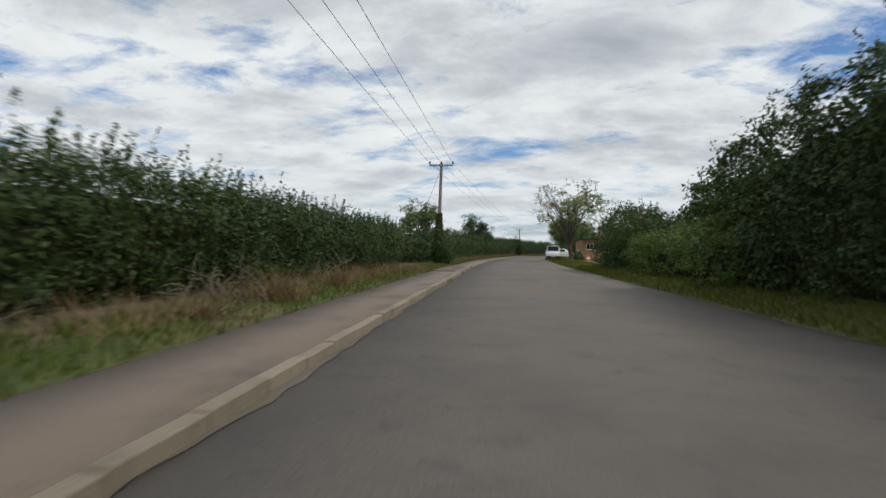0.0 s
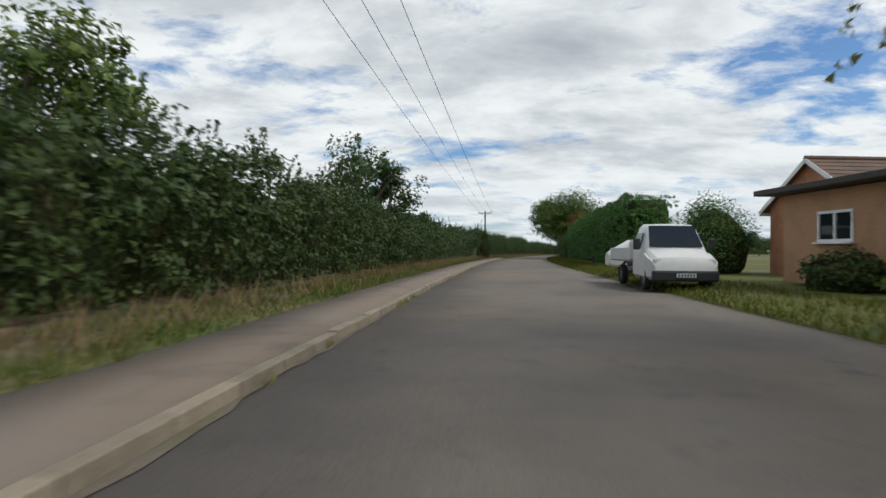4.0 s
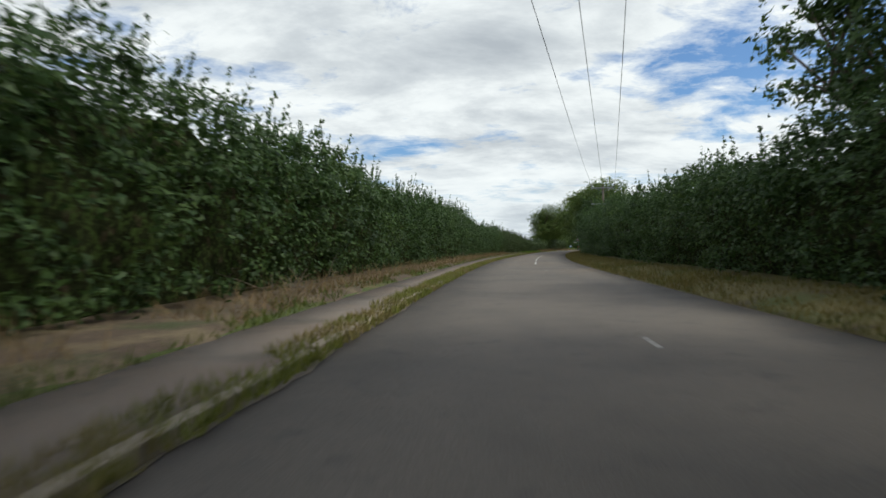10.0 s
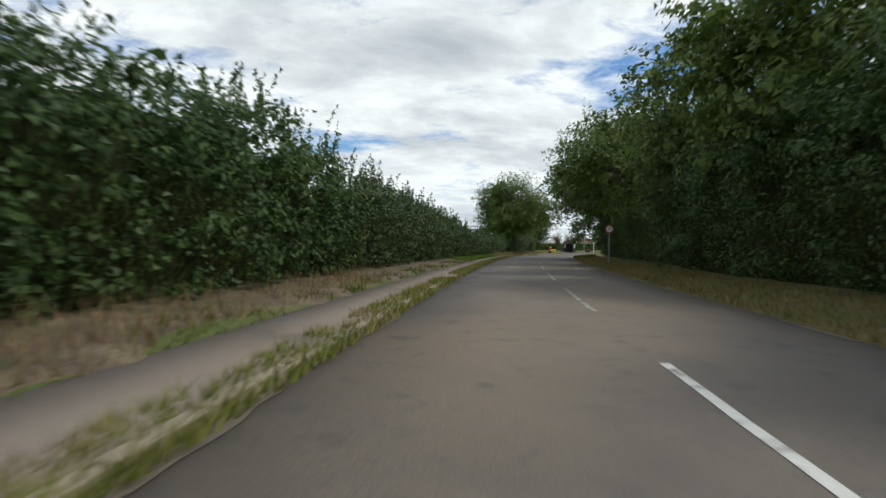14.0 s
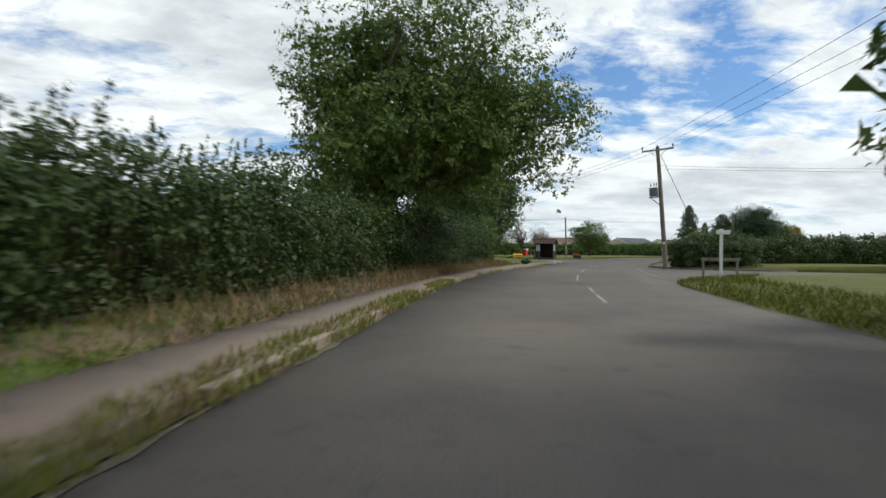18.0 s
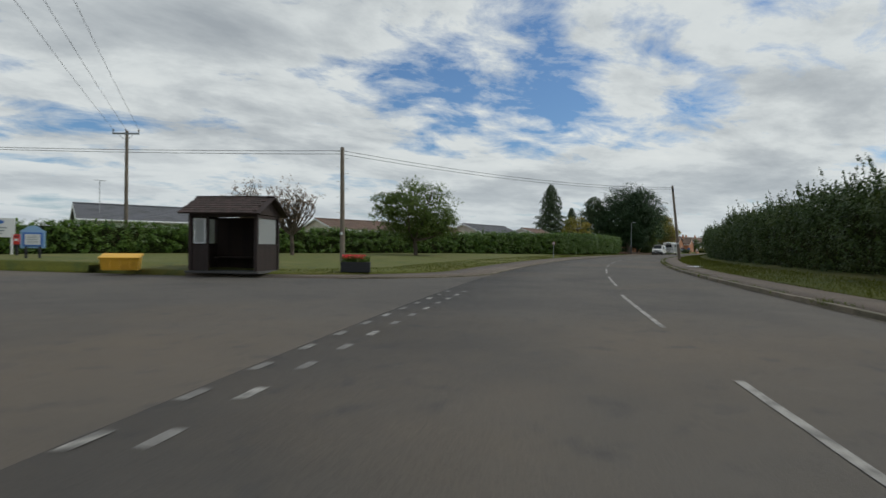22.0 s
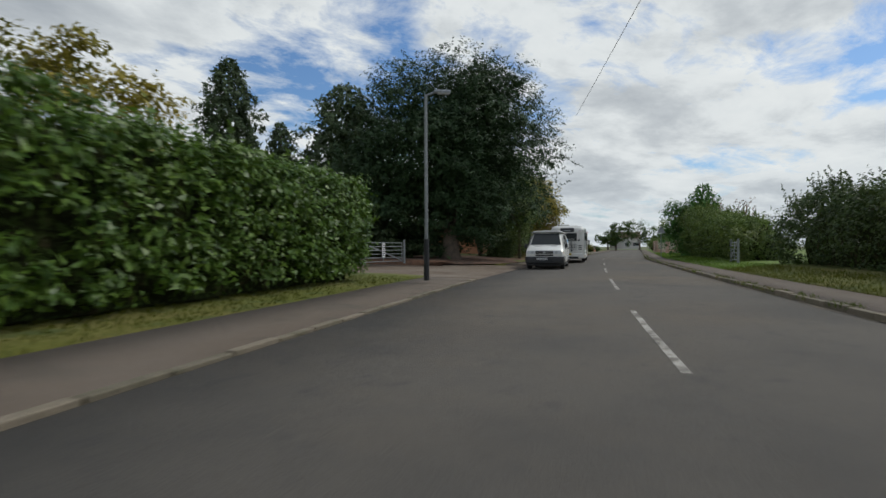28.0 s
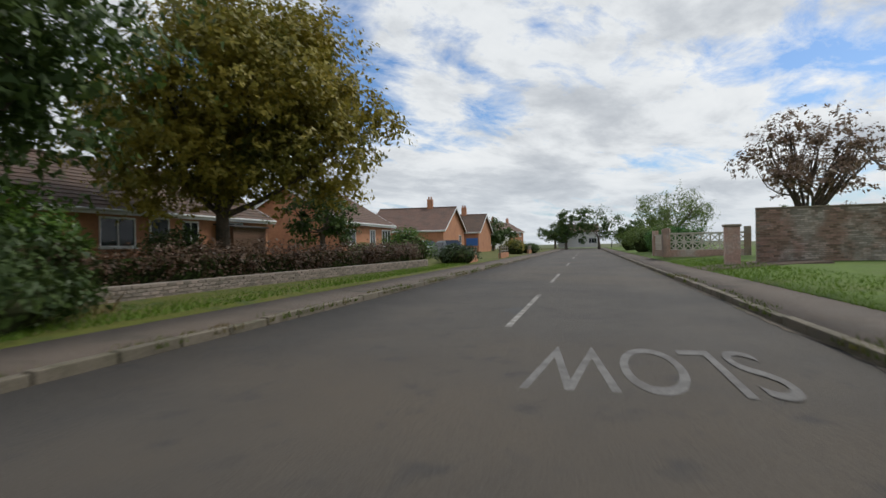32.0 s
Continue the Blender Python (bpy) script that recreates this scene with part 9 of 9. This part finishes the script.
g0, g1 = rd(484.5, -7.6), rd(507.0, -6.6)
brick_wall("garden_wall", "low weathered grey-brown brick garden wall", g0[:2].tolist(), g1[:2].tolist(), 0.38, 0.12, mat="grey_brick", coping=False)
place_, len_ = poly_place([rd(484.5, -8.0)[:2].tolist(), rd(496, -7.5)[:2].tolist(), rd(507.0, -7.0)[:2].tolist()], 1)
hedge("brown_hedge", "low clipped brown beech hedge behind a brick wall", place_, len_, lambda a: 1.05 + 0.03 * np.sin(np.asarray(a, float)), 0.8, "l_beech", 330, 0.09, ground=0.25, lump=0.05)

w0, w1 = (227.6, 401.2), (230.6, 390.0)
brick_wall("old_wall", "high old red brick wall with pale patches", w0, w1, 2.05, 0.3, mat="oldbrick", wear=0.02)
pier = thing("gate_pier", "square brown brick gate pier", "gate pier", pose(227.3, 402.0, 0.25, 0, 0, 20))
part("shaft", boxed(0.5, 0.5, 1.45, 0, 0, 0.72, bevel=0.01), "oldbrick", pier)
part("cap", boxed(0.6, 0.6, 0.1, 0, 0, 1.5, bevel=0.03), "kerb", pier)


def screen_wall(name, label, a, b, n, base_z=0.2):
    a, b = Vector((*a, 0)), Vector((*b, 0))
    d = b - a
    L_ = d.length
    root = thing(name, label, "wall", pose(a.x, a.y, base_z, 0, 0, math.degrees(math.atan2(d.y, d.x))))
    part("plinth", boxed(L_, 0.22, 0.4, L_ / 2, 0, 0.2, bevel=0.01), "oldbrick", root)
    cell = L_ / n
    for j in range(2):
        for i in range(n):
            bm = bmesh.new()
            c_ = cell
            for ang in (45, -45):
                box(bm, c_ * 1.15, 0.09, 0.05, 0, 0, 0, rot=roty(ang))
            for k_, (dx, dz, sx_, sz_) in enumerate(((0, c_ / 2 - 0.02, c_, 0.04), (0, -c_ / 2 + 0.02, c_, 0.04), (c_ / 2 - 0.02, 0, 0.04, c_ - 0.08), (-c_ / 2 + 0.02, 0, 0.04, c_ - 0.08))):
                box(bm, sx_, 0.1, sz_, dx, 0, dz)
            part("screen_block", bm, "concrete", root).matrix_local = Matrix.Translation(((i + 0.5) * cell, 0, 0.4 + (j + 0.5) * cell))
    part("coping", boxed(L_, 0.2, 0.06, L_ / 2, 0, 0.44 + 2 * cell, bevel=0.01), "concrete", root)
    for x in (0, L_):
        part("pier", boxed(0.34, 0.34, 0.75 + 2 * cell, x, 0, 0.37 + cell, bevel=0.01), "oldbrick", root)
    return root


screen_wall("screen_wall", "low wall of pale pierced screen blocks between brick piers", rd(514.6, 5.5)[:2].tolist(), rd(513.4, 9.4)[:2].tolist(), 9, 0.3)
screen_wall("screen_wall", "short wall of pale pierced screen blocks", rd(515.0, 5.45)[:2].tolist(), rd(518.4, 5.3)[:2].tolist(), 8, 0.3)
dv = strip("drive_village", 501.5, 505.0, [(lambda s: half(s) + 1.55, 0.13), (7.5, 0.34), (9.0, 0.42)], "dirt", "pale concrete drive to a gateway", "drive", step=1.0)

BW = [(-3.2, 1.5, 1.6, 1.1, "front", 2), (0.6, 1.5, 1.0, 1.1, "front", 2), (3.4, 1.5, 1.8, 1.2, "front", 3), (0.5, 1.5, 1.2, 1.1, "right", 2)]


def house_at(name, label, s, u, turn, *a, **k):
    p = rd(s, u)
    return gable_house(name, label, pose(float(p[0]), float(p[1]), 0.35, 0, 0, heading(s) + turn), *a, **k)


house_at("brick_bungalow", "orange brick bungalow with white fascias behind trees", 500, -19.0, 90, 13.0, 7.5, 2.45, 4.6, "brick", "tile_brown", BW, doors=[(-1.2, "front")])
house_at("brick_bungalow", "orange brick bungalow with a white bay beyond the maple", 517, -17.5, 90, 9.0, 7.5, 2.6, 4.8, "brick", "tile_brown", BW[:3], chimneys=[(2.5, 0)])
house_at("brick_bungalow", "orange brick gabled bungalow with a brown roof", 541, -17.5, 0, 8.5, 10.0, 2.6, 5.1, "brick", "tile_brown", [(2.8, 1.5, 1.2, 1.1, "right", 2), (0, 1.5, 1.6, 1.1, "front", 2)], chimneys=[(1.5, 0)])
house_at("brick_bungalow", "far orange brick bungalow with a brown roof", 552, -16.0, 0, 8.5, 9.0, 2.6, 4.8, "brick", "tile_brown", BW[:1], chimneys=[(1.5, 0)])
for k in range(5):
    house_at("terraced_house", "distant red-roofed terraced house", 575 + k * 9.0, -26 + k * 2.0, 78, 9.0, 7.0, 4.0, 6.0, "white" if k % 2 else "brick", "tile_brown", [(-2, 1.4, 1.4, 1.1, "front", 2), (2, 1.4, 1.4, 1.1, "front", 2), (-2, 3.2, 1.2, 0.9, "front", 2), (2, 3.2, 1.2, 0.9, "front", 2)], chimneys=[(3, 0)])
house_at("far_house", "distant pale house at the end of the road", 618, -1.0, 0, 9.0, 7.0, 3.6, 5.4, "white", "tile_brown", BW[:3])
sd = thing("garden_shed", "red-brown stained timber shed beside a bungalow", "shed", on_road(503.5, -15.2, 0.3, 90))
for k in range(11):
    part("board", boxed(2.6, 0.03, 0.165, 0, -0.9, 0.1 + k * 0.17, rot=rotx(6)), "fence", sd)
part("box", boxed(2.5, 1.75, 1.9, 0, 0, 0.95), "fence", sd)
part("roof", boxed(2.8, 2.1, 0.06, 0, 0, 2.0, rot=rotx(6)), "felt", sd)
for s0, u0, n_ in ((512.5, -5.9, 6), (524, -5.6, 8), (545, -5.5, 8)):
    fw = thing("low_fence", "low wooden post and rail fence beside a drive", "fence", on_road(s0, u0, 0.1, 90), "low fences")
    part("plinth", boxed(n_ * 0.55, 0.22, 0.45, n_ * 0.27, 0, 0.22, bevel=0.01), "brick", fw, "orange brick plinth")
    for i in range(4):
        part("post", boxed(0.1, 0.1, 1.0, i * n_ * 0.18, 0, 0.5, bevel=0.01), "gatewood", fw)
    for z in (0.6, 0.85):
        part("rail", boxed(n_ * 0.55, 0.04, 0.09, n_ * 0.27, -0.06, z, bevel=0.006), "gatewood", fw)
ob = part("sale_board", boxed(0.9, 0.03, 0.5, 0, 0, 1.3, bevel=0.006), "blue")
ob.matrix_world = on_road(517, -6.4, 0.1, -20)
tagged(ob, "blue sign board beside a drive", "sign")
part("post", boxed(0.07, 0.07, 1.3, 0, 0.04, 0.65), "gatewood", ob)

# litter on the right-hand footway
for s_, u_, q in ((375.0, 4.6, 0.9), (371.0, 5.6, 0.5)):
    bm = bmesh.new()
    bmesh.ops.create_grid(bm, x_segments=8, y_segments=6, size=0.5, matrix=Matrix.Diagonal((q, q * 0.6, 1, 1)))
    for v in bm.verts:
        v.co.z = 0.03 + 0.06 * noise.noise(v.co * 4)
    ob = part("plastic_sheet", bm, "litter", smooth=True)
    ob.modifiers.new("thick", "SOLIDIFY").thickness = 0.01
    ob.matrix_world = on_road(s_, u_, 0.13, 30)
    tagged(ob, "crumpled white plastic sheet on the footway", "litter", "litter")
